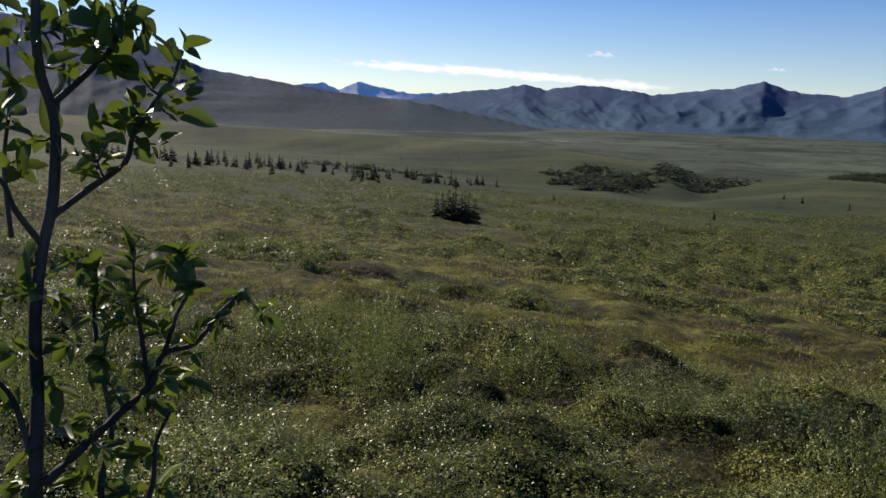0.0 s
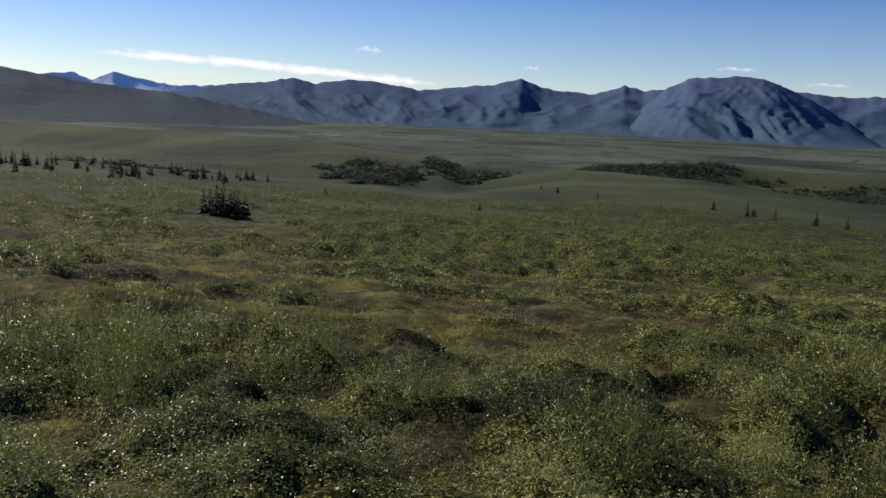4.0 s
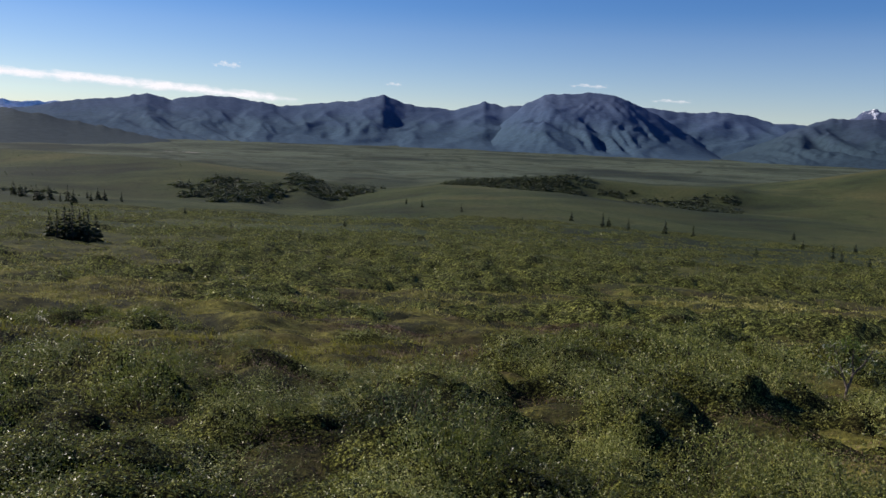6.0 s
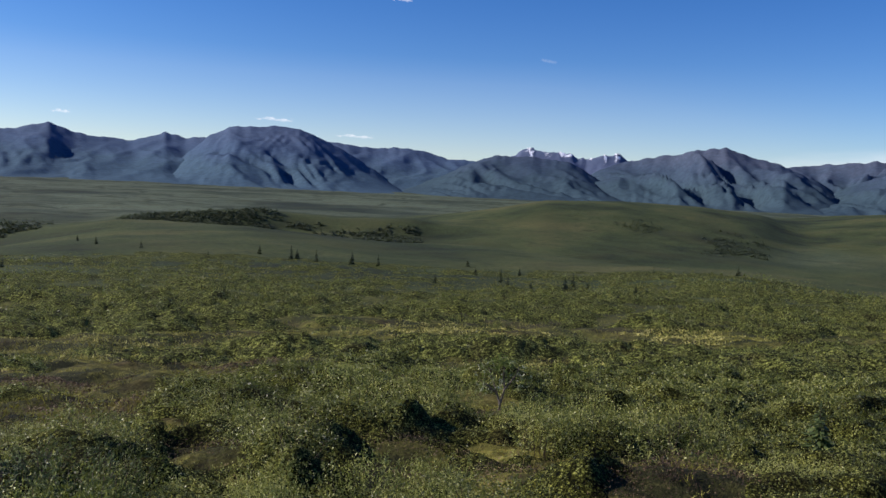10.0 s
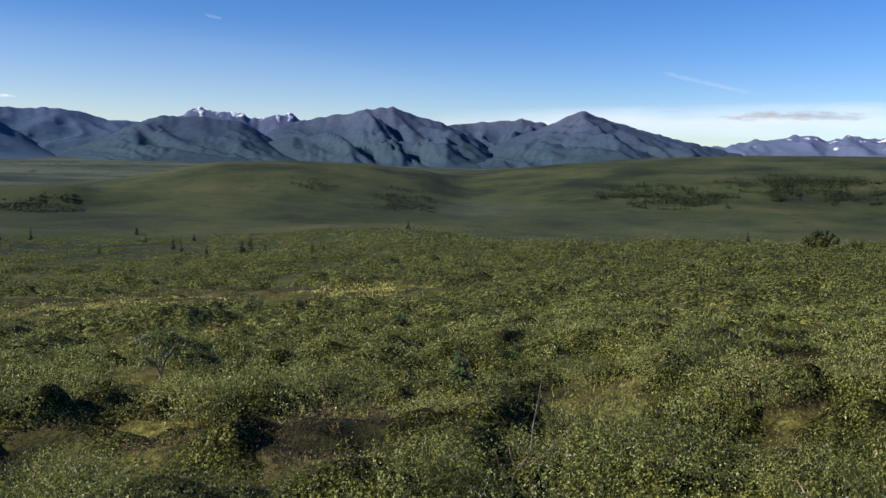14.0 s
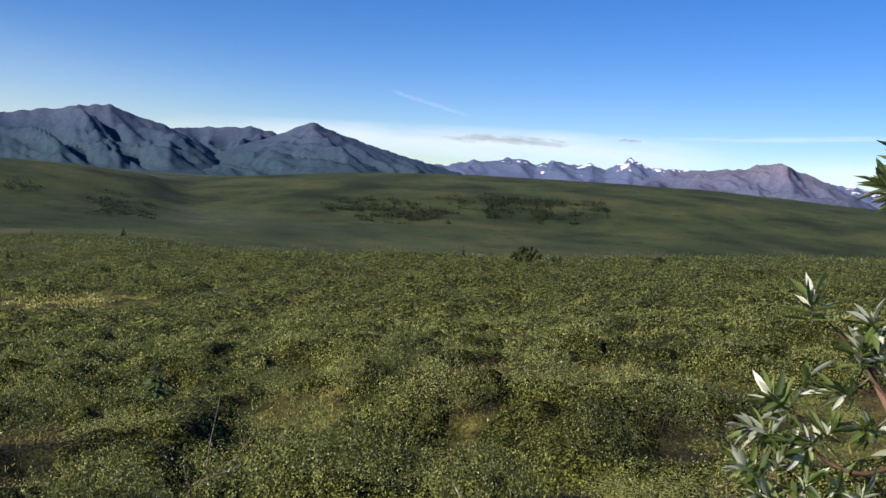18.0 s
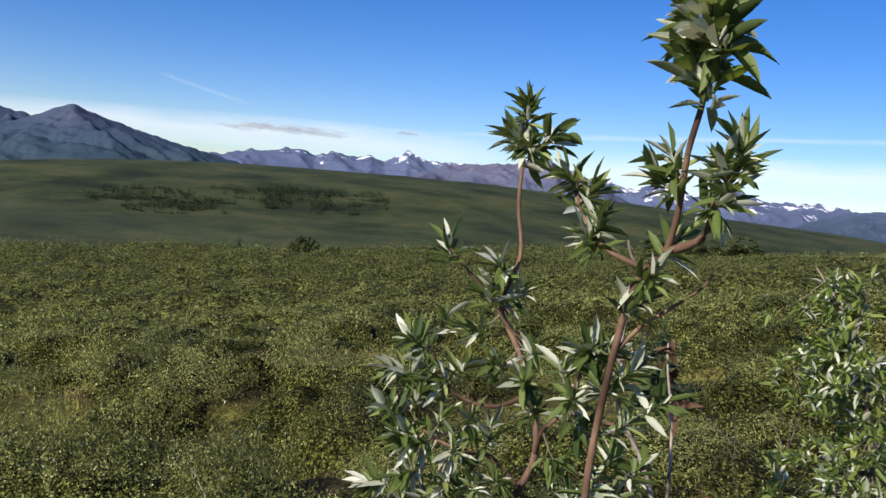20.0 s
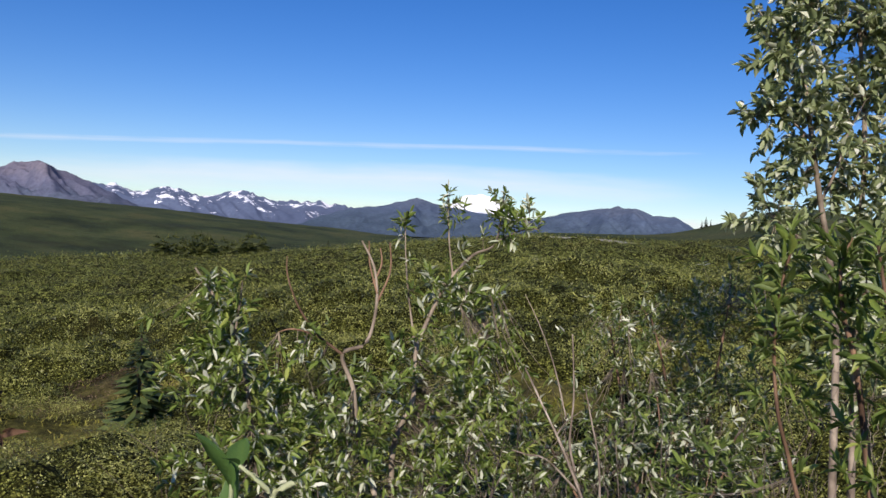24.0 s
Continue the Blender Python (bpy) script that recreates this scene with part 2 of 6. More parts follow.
SPRUCE = leaf_material("spruce_needles", (0.014, 0.021, 0.012), (0.027, 0.038, 0.02), (0.05, 0.064, 0.03), 0.7, 0.2, 0.08)
TWIG = bark_material("twig_bark", (0.06, 0.04, 0.028), (0.13, 0.09, 0.06))
BARK = bark_material("spruce_bark", (0.05, 0.04, 0.03), (0.1, 0.08, 0.06))


# ---- building aids ----
def part(name, mesh, material, parent=None, label=""):
    """Links a bmesh, or a mesh, as one object under a thing or a part."""
    if isinstance(mesh, bmesh.types.BMesh):
        me = bpy.data.meshes.new(name)
        mesh.to_mesh(me)
        mesh.free()
        mesh = me
    if material and not mesh.materials:
        mesh.materials.append(material)
    ob = new(name, mesh)
    if parent:
        ob.parent = parent
    if label:
        ob["label"] = label
    return ob


def sheet(name, verts, quads, smooth=False):
    """A mesh from arrays of corners and of four-sided faces."""
    verts, quads = np.asarray(verts, np.float32).reshape(-1, 3), np.asarray(quads, np.int32).reshape(-1, 4)
    me = bpy.data.meshes.new(name)
    me.vertices.add(len(verts))
    me.vertices.foreach_set("co", verts.ravel())
    me.loops.add(quads.size)
    me.loops.foreach_set("vertex_index", quads.ravel())
    me.polygons.add(len(quads))
    me.polygons.foreach_set("loop_start", np.arange(0, quads.size, 4, dtype=np.int32))
    me.update(calc_edges=True)
    if smooth:
        me.shade_smooth()
    return me


def slivers(name, tris):
    """A mesh of loose triangles: (n, 3, 3)."""
    me = bpy.data.meshes.new(name)
    me.vertices.add(len(tris) * 3)
    me.vertices.foreach_set("co", np.asarray(tris, np.float32).ravel())
    me.loops.add(len(tris) * 3)
    me.loops.foreach_set("vertex_index", np.arange(len(tris) * 3, dtype=np.int32))
    me.polygons.add(len(tris))
    me.polygons.foreach_set("loop_start", np.arange(0, len(tris) * 3, 3, dtype=np.int32))
    me.update(calc_edges=True)
    return me


def grid_quads(rows, cols, closed=False):
    i, j = np.meshgrid(np.arange(rows - 1), np.arange(cols if closed else cols - 1), indexing="ij")
    a, b = i * cols + j, i * cols + (j + 1) % cols
    return np.stack([a, b, b + cols, a + cols], -1).reshape(-1, 4)


def lattice(ix, iy, seed):
    h = (ix.astype(np.int64) * 374761393 + iy.astype(np.int64) * 668265263 + seed * 982451653) & 0x7FFFFFFF
    h = ((h ^ (h >> 13)) * 1274126177) & 0x7FFFFFFF
    return ((h ^ (h >> 16)) & 0xFFFF) / 65535.0


def value(x, y, seed=0):
    """Smooth noise from 0 to 1."""
    x, y = np.asarray(x, float), np.asarray(y, float)
    ix, iy = np.floor(x), np.floor(y)
    u, v = x - ix, y - iy
    u, v = u * u * (3 - 2 * u), v * v * (3 - 2 * v)
    a, b = lattice(ix, iy, seed), lattice(ix + 1, iy, seed)
    c, d = lattice(ix, iy + 1, seed), lattice(ix + 1, iy + 1, seed)
    return (a * (1 - u) + b * u) * (1 - v) + (c * (1 - u) + d * u) * v


def fbm(x, y, octaves=4, seed=0, ridged=False):
    total, amp, norm = 0.0, 1.0, 0.0
    for k in range(octaves):
        n = value(x * 2 ** k, y * 2 ** k, seed + 17 * k)
        if ridged:
            n = 1 - abs(2 * n - 1)
        total, norm, amp = total + amp * n, norm + amp, amp * 0.5
    return total / norm


def step(a, b, x):
    u = np.clip((x - a) / (b - a), 0, 1)
    return u * u * (3 - 2 * u)


def spot(yaw, d):
    """The place at a bearing (degrees to the left of +y) and a distance."""
    return -np.sin(np.radians(yaw)) * d, np.cos(np.radians(yaw)) * d


def domes(x, y, size, seed):
    """Rounded humps crowded together with sharp creases between them, from 0 to 1."""
    u, v = x / size, y / size
    ix, iy = np.floor(u), np.floor(v)
    best = np.zeros(np.shape(u))
    for i in (-1, 0, 1):
        for j in (-1, 0, 1):
            cx, cy = ix + i, iy + j
            du, dv = cx + 0.1 + 0.8 * lattice(cx, cy, seed) - u, cy + 0.1 + 0.8 * lattice(cx, cy, seed + 1) - v
            best = np.maximum(best, np.maximum(0, 1 - (du * du + dv * dv) / 0.62) ** 0.8 * (0.45 + 0.55 * lattice(cx, cy, seed + 2)))
    return best


# ---- the lie of the land ----
# the hillside under the camera: distance, height
SLOPE = ((0, 0.55), (3, 0.25), (6, -0.4), (14, -1.85), (28, -4.5), (50, -7.2), (80, -10), (140, -15), (200, -19.5), (350, -26), (700, -36), (5000, -60))
# the valley floor
FLOOR = ((0, -20), (200, -30), (400, -40), (700, -45), (1200, -48), (2800, -53), (5000, -56))
# where the bench ends: bearing, distance
EDGE = ((-180, 240), (-150, 300), (-125, 190), (-105, 130), (-88, 95), (-74, 105), (-60, 190), (-40, 340), (40, 380), (90, 300))
# hills: bearing, distance, width in degrees, depth, height
HILLS = ((-6, 325, 9, 45, -6), (-38, 430, 4, 45, -6), (-28, 470, 6, 40, -4), (-91, 1300, 14, 420, 53), (-117, 1350, 14, 380, 34),
         (-74, 1150, 7, 300, 14), (-146, 700, 13, 260, 40), (-154.5, 330, 4, 90, 12), (150, 900, 18, 400, 90), (70, 900, 22, 400, 40))


# height of the bench's edge: bearing, angle under the eye
BRINK = ((-160, -0.7), (-140, -0.95), (-130, -1.85), (-117, -2.7), (-106, -3.45), (-97, -4.35), (-92, -5.1), (-84, -5.45), (-75, -6.05), (-70, -6.1), (-63, -5.42), (-54, -5.3), (-46, -4.85), (-38, -4.35), (-30, -3.78), (-22, -3.75), (-17, -4.3), (-11, -5.0))
# crests of the hills beyond: for each, (bearing, distance, angle of the top), then the depth before and behind it
CRESTS = ((((33, 900, -1.1), (26, 850, -1.3), (18, 780, -1.55), (9.7, 700, -1.92), (4, 620, -2.12), (-2, 540, -2.36), (-5.6, 490, -2.62), (-9.3, 455, -3.05), (-12.6, 435, -3.35), (-15, 430, -4.2)), 150, 110),
          (((-11.5, 560, -4.2), (-13, 550, -3.62), (-15, 545, -3.75), (-17.5, 540, -4.4)), 40, 70),
          (((-20.5, 560, -4.2), (-22.5, 570, -3.6), (-24, 580, -3.3), (-30.7, 600, -2.64), (-32.5, 605, -2.86), (-36, 610, -3.05), (-41, 620, -2.92), (-45, 640, -3.3)), 38, 190),
          (((-39, 780, -3.2), (-42, 790, -2.8), (-46, 800, -2.0), (-50, 820, -1.15), (-55, 860, -0.95), (-60, 900, -1.05), (-65, 950, -1.5)), 230, 220))


def crest_over(x, y, d, yaw, z):
    """The land with the hills' crests raised to their tops."""
    for line, near, beyond in CRESTS:
        by = [-p[0] for p in line]
        dc, el = np.interp(-yaw, by, [p[1] for p in line]), np.interp(-yaw, by, [p[2] for p in line])
        end = step(by[0] - 2, by[0] + 2.5, -yaw) * (1 - step(by[-1] - 1.5, by[-1] + 2, -yaw))
        top = 2 + dc * np.tan(np.radians(el))
        u = (d - dc) / np.where(d < dc, near, beyond)
        z = z + np.maximum(top - z, 0) * np.exp(-u * u) * end
    return z


def land(x, y, rough=True):
    x, y = np.asarray(x, float), np.asarray(y, float)
    d = np.hypot(x, y) + 1e-6
    yaw = np.degrees(np.arctan2(-x, y))
    turn = (yaw + 38 + 180) % 360 - 180
    k = np.maximum(np.cos(np.radians(turn * np.where(turn > 0, 0.75, 0.92))), -0.03)
    zs = np.interp(d, *zip(*SLOPE))
    bench = 0.55 - (0.55 - zs) * k
    e = np.interp(yaw, *zip(*EDGE))
    low = 0.55 - (2 + e * np.tan(np.radians(np.interp(yaw, *zip(*BRINK)))))
    own = (0.55 - np.interp(e, *zip(*SLOPE))) * k
    ratio = 1 + (np.clip(low / np.maximum(own, 1.5), 0.6, 1.4) - 1) * step(0.3 * e, 0.95 * e, d) * (1 - step(-13, -8, yaw)) * step(-140, -125, yaw)
    bench = 0.55 - (0.55 - bench) * ratio
    w = step(e, 1.9 * e, d)
    z = bench * (1 - w) + np.interp(d, *zip(*FLOOR)) * w
    for by, bd, wy, wd, h in HILLS:
        a = ((yaw - by + 180) % 360 - 180) / wy
        z = z + h * np.exp(-0.5 * a * a - 0.5 * ((d - bd) / wd) ** 2) * step(0.3 * bd, 0.75 * bd, d)
    if rough:
        z = z + (fbm(x / 3.4, y / 3.4, 2, 2) - 0.5) * 0.8 * step(2.5, 7, d) * (1 - step(70, 160, d))
        z = z + (fbm(x / 1.5, y / 1.5, 3, 3) - 0.5) * 0.5 * step(1.5, 4, d) * (1 - step(60, 140, d))
        z = z + (domes(x + 0.3 * fbm(x, y, 2, 11), y, 0.8, 91) - 0.45) * 0.17 * step(3, 6, d) * (1 - step(50, 110, d))
        z = z + (fbm(x / 14, y / 14, 3, 5) - 0.5) * 1.1 * step(8, 40, d)
        z = z + (fbm(x / 120, y / 120, 4, 7) - 0.5) * 7 * step(150, 500, d)
    return crest_over(x, y, d, yaw, z)


def build_ground():
    rings = np.concatenate([np.array([0.0, 0.12]), np.geomspace(0.35, 5, 36)[:-1], np.geomspace(5, 60, 170)[:-1], np.geomspace(60, 4950, 150)])
    yaws = np.radians(np.concatenate([np.arange(-160, 34, 0.5), np.arange(34, 200, 2.5)]))
    d, a = np.meshgrid(rings, yaws, indexing="ij")
    x, y = -np.sin(a) * d, np.cos(a) * d
    me = sheet("ground", np.stack([x, y, land(x, y)], -1), grid_quads(len(rings), len(yaws), True), True)
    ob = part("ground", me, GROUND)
    return tagged(ob, "mossy tundra hillside falling to a wide green valley", "ground", kind="structure")


build_ground()


# ---- mountains ----
def mountain_range(name, label, material, crest, away, deep, foot=-58.0, ribs=1.0, seed=1, back=250.0, broken=0.2):
    """A range whose crest passes through the given (bearing, angle of height) at that distance, with gullied flanks deep metres long."""
    yaws = np.arange(crest[-1][0], crest[0][0], 0.14)
    cy, ce = [c[0] for c in crest][::-1], [c[1] for c in crest][::-1]
    ele = np.interp(yaws, cy, ce) + (fbm(yaws * 0.5, yaws * 0 + seed, 2, seed) - 0.5) * 0.12
    jag = (fbm(yaws * 2.2, yaws * 0 + seed, 3, seed + 3) - 0.5) * np.radians(broken) * away
    u = np.concatenate([np.linspace(0, 1, 48) ** 0.85, 1 + np.linspace(0.04, 1, 8)])
    uu, aa = np.meshgrid(u, yaws, indexing="ij")
    wander = (fbm(aa * 0.3, aa * 0 + 3.3, 2, seed + 5) - 0.5) * 0.25 * deep
    d = np.where(uu < 1, away - deep * (1 - uu), away + back * (uu - 1)) + wander * np.minimum(uu, 1) ** 2
    top = 2.0 + (away + wander) * np.tan(np.radians(ele))[None, :]
    # spurs run down the flank, wander, fork towards the foot and end in smooth fans
    across, down = np.radians(aa) * away, (1 - np.minimum(uu, 1)) * deep
    lean = (fbm(across / 900, down * 0 + 1.7, 2, seed + 6) - 0.5) * 2.4
    bend_a = (fbm(across / 420, down / 380, 2, seed + 9) - 0.5) * 130
    bend_d = (fbm(across / 380, down / 420, 2, seed + 10) - 0.5) * 140
    a2, d2 = across + bend_a + lean * down, down + bend_d
    big = fbm(a2 / 300, d2 / 950, 2, seed + 2, True)
    mid = fbm((a2 + 0.5 * down) / 125, d2 / 420, 2, seed + 4, True)
    fine = fbm((a2 - 0.3 * down) / 46, d2 / 110, 3, seed + 14, True)
    v = np.clip(uu, 0, 1)
    body = np.sin(np.pi * v ** 0.75) ** 0.9
    lift = 0.16 * v + 0.84 * v ** (1.75 - 0.75 * ribs * (big - 0.45))
    rise = (top - foot) * (lift + ribs * body * (0.3 * (big - 0.55) * v ** 0.25 + 0.34 * (mid - 0.62) * v ** 0.3 + 0.13 * (fine - 0.6) * v ** 0.4))
    z = foot + np.minimum(rise, (top - foot) * (0.995 - 0.12 * (1 - v)))
    z = z + jag[None, :] * np.clip(np.where(uu < 1, uu, 2 - uu), 0, 1) ** 9
    z = np.where(uu > 1, top + jag[None, :] * (1 - np.clip(uu - 1, 0, 1)) - (top - foot) * np.maximum(uu - 1, 0) ** 1.2, z)
    x, y = -np.sin(np.radians(aa)) * d, np.cos(np.radians(aa)) * d
    me = sheet(name, np.stack([x, y, z], -1), grid_quads(len(u), len(yaws)), True)
    return tagged(part(name, me, material), label, "mountain")


# snowy peaks made nearly white, with haze put into the colour
HAZE_FAR = rock_material("hazed_far_peaks", (0.82, 0.87, 0.93), (0.86, 0.9, 0.95), (0.9, 0.92, 0.95))
# rock tints lean to blue: distance haze is painted into them
BLUE = rock_material("haze_blue_rock", (0.056, 0.098, 0.14), (0.06, 0.096, 0.16), (0.078, 0.11, 0.178))
PALE_BLUE = rock_material("haze_pale_blue_rock", (0.07, 0.102, 0.145), (0.085, 0.118, 0.182), (0.125, 0.148, 0.2))
HAZE_GREY = rock_material("haze_grey_rock", (0.041, 0.07, 0.092), (0.048, 0.073, 0.112), (0.074, 0.092, 0.135))
# lighter and bluer upwards: a painted veil of haze on the dark slope
DARK = rock_material("hazed_dark_heath", (0.05, 0.07, 0.075), (0.075, 0.1, 0.14), (0.1, 0.13, 0.19))
PURPLE = rock_material("hazed_purple_brown_rock", (0.08, 0.1, 0.145), (0.118, 0.125, 0.185), (0.175, 0.162, 0.2))
# bare rock between the snow is tinted blue to imitate haze
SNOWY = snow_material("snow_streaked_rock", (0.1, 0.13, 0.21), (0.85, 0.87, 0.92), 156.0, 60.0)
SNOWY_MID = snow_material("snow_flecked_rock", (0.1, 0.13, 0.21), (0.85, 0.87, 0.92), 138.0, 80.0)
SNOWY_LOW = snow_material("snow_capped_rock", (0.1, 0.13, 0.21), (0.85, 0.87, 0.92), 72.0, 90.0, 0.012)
WHITE = snow_material("snow_and_ice", (0.5, 0.55, 0.65), (0.92, 0.93, 0.95), 20.0, 60.0)

mountain_range("mountain", "dark heath-covered mountain shoulder in shade, hazed bluer towards the top", DARK,
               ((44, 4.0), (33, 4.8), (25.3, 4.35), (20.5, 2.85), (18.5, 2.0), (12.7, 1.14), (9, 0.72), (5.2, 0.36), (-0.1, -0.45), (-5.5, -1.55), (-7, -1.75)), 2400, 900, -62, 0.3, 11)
mountain_range("mountain", "pale blue snowy peaks, paled by haze, far beyond the valley", HAZE_FAR,
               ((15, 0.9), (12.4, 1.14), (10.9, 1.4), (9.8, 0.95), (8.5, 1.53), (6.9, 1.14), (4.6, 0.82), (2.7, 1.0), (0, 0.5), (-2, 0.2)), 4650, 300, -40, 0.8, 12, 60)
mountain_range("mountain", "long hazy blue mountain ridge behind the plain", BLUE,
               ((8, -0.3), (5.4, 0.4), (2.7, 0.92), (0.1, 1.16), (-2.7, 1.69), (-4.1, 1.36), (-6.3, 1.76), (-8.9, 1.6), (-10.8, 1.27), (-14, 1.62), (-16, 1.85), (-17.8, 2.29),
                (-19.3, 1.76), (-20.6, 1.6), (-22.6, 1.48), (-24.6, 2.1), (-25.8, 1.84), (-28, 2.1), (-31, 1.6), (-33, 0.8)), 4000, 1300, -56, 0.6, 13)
mountain_range("mountain", "broad flat-topped mountain, blue-grey with haze, with gullied flanks", BLUE,
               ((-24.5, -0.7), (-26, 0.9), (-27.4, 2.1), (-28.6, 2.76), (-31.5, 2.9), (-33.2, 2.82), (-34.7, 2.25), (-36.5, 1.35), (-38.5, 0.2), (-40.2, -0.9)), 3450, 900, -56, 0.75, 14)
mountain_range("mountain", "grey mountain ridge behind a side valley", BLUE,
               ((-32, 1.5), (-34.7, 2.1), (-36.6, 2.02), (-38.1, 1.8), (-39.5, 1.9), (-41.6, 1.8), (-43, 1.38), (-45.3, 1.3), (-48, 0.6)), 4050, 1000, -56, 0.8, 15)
mountain_range("mountain", "dark rounded mountain with ribbed slopes", HAZE_GREY,
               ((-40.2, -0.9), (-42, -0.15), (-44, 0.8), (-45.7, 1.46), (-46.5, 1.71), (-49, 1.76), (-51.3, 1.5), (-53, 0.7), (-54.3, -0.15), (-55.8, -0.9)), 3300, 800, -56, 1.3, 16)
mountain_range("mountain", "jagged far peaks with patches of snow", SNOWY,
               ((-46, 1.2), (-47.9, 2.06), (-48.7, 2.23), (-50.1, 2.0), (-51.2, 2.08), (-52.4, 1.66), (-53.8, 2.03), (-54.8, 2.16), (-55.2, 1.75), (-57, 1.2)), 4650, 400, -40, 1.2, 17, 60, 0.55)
mountain_range("mountain", "haze-grey mountain with deep ribbed gullies", HAZE_GREY,
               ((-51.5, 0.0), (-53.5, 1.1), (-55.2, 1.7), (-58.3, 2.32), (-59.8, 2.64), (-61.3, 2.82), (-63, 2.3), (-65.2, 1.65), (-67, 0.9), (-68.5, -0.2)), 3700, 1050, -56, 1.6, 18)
mountain_range("mountain", "grey ridge closing a valley between two mountains", HAZE_GREY,
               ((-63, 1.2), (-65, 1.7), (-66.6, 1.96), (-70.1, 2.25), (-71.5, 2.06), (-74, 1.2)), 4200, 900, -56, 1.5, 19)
mountain_range("mountain", "pointed haze-grey mountain sloping down to the valley", HAZE_GREY,
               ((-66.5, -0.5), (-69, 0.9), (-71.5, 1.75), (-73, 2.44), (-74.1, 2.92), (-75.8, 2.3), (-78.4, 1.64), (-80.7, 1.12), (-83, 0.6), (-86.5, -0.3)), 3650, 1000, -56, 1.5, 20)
mountain_range("mountain", "far snow-streaked mountain range, blue with haze", SNOWY_MID,
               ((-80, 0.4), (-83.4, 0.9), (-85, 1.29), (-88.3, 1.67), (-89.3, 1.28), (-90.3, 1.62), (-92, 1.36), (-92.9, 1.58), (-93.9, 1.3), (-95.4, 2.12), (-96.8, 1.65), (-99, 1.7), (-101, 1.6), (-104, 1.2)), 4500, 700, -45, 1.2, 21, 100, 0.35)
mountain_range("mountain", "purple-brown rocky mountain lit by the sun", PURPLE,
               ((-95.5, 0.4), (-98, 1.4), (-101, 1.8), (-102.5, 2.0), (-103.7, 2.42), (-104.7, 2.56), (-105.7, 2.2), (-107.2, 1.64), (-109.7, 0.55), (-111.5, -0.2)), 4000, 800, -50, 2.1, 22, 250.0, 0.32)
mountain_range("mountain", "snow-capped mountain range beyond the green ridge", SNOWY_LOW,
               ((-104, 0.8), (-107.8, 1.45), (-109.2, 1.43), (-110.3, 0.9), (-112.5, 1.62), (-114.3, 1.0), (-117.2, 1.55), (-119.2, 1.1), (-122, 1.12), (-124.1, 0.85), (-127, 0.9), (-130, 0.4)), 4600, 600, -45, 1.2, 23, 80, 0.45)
mountain_range("mountain", "rounded mountain, blue-grey with haze", PALE_BLUE,
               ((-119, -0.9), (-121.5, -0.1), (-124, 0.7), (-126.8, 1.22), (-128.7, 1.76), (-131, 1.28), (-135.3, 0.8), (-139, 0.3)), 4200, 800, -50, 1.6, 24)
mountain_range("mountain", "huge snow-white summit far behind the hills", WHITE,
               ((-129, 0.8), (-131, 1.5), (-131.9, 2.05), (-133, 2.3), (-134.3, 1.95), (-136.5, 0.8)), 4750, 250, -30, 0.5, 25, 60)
mountain_range("mountain", "broad mountain with a flat shoulder, blue-grey with haze", PALE_BLUE,
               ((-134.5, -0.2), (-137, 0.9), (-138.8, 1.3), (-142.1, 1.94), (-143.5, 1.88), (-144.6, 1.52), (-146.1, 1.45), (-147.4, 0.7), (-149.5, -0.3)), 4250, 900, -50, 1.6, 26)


# ---- clouds ----
def cloud_material(name, cover, stretch, soft=0.25, strength=0.85, most=1.0, rag=1.1):
    m = Mat(name)
    uv = m.add("ShaderNodeTexCoord").outputs["UV"]
    n = m.noise(1.0, 7.0, 0.6, uv, (stretch, 2.2, 1.0))
    s = m.add("ShaderNodeSeparateXYZ")
    m.link(uv, s.inputs[0])
    v = m.math("SUBTRACT", 1.0, m.math("ABSOLUTE", m.math("SUBTRACT", m.math("MULTIPLY", s.outputs[1], 2.0), 1.0)))
    u = m.math("SUBTRACT", 1.0, m.math("ABSOLUTE", m.math("SUBTRACT", m.math("MULTIPLY", s.outputs[0], 2.0), 1.0)))
    body = m.math("MULTIPLY", m.math("MULTIPLY", u, 2.2, True), m.math("POWER", v, 0.8))
    a = m.math("DIVIDE", m.math("SUBTRACT", m.math("ADD", m.math("MULTIPLY", n, rag), m.math("MULTIPLY", body, 0.8)), 1.0 - cover + 0.5 * rag), soft, True)
    a = m.math("MULTIPLY", m.math("MULTIPLY", a, m.math("MULTIPLY", body, 3.0, True)), most)
    glow = m.add("ShaderNodeEmission")
    glow.inputs[0].default_value, glow.inputs[1].default_value = (0.93, 0.96, 1.0, 1), strength
    clear = m.add("ShaderNodeBsdfTransparent")
    mx = m.add("ShaderNodeMixShader")
    m.link(a, mx.inputs[0])
    m.link(clear.outputs[0], mx.inputs[1])
    m.link(glow.outputs[0], mx.inputs[2])
    m.link(mx.outputs[0], m.out.inputs[0])
    return m.m


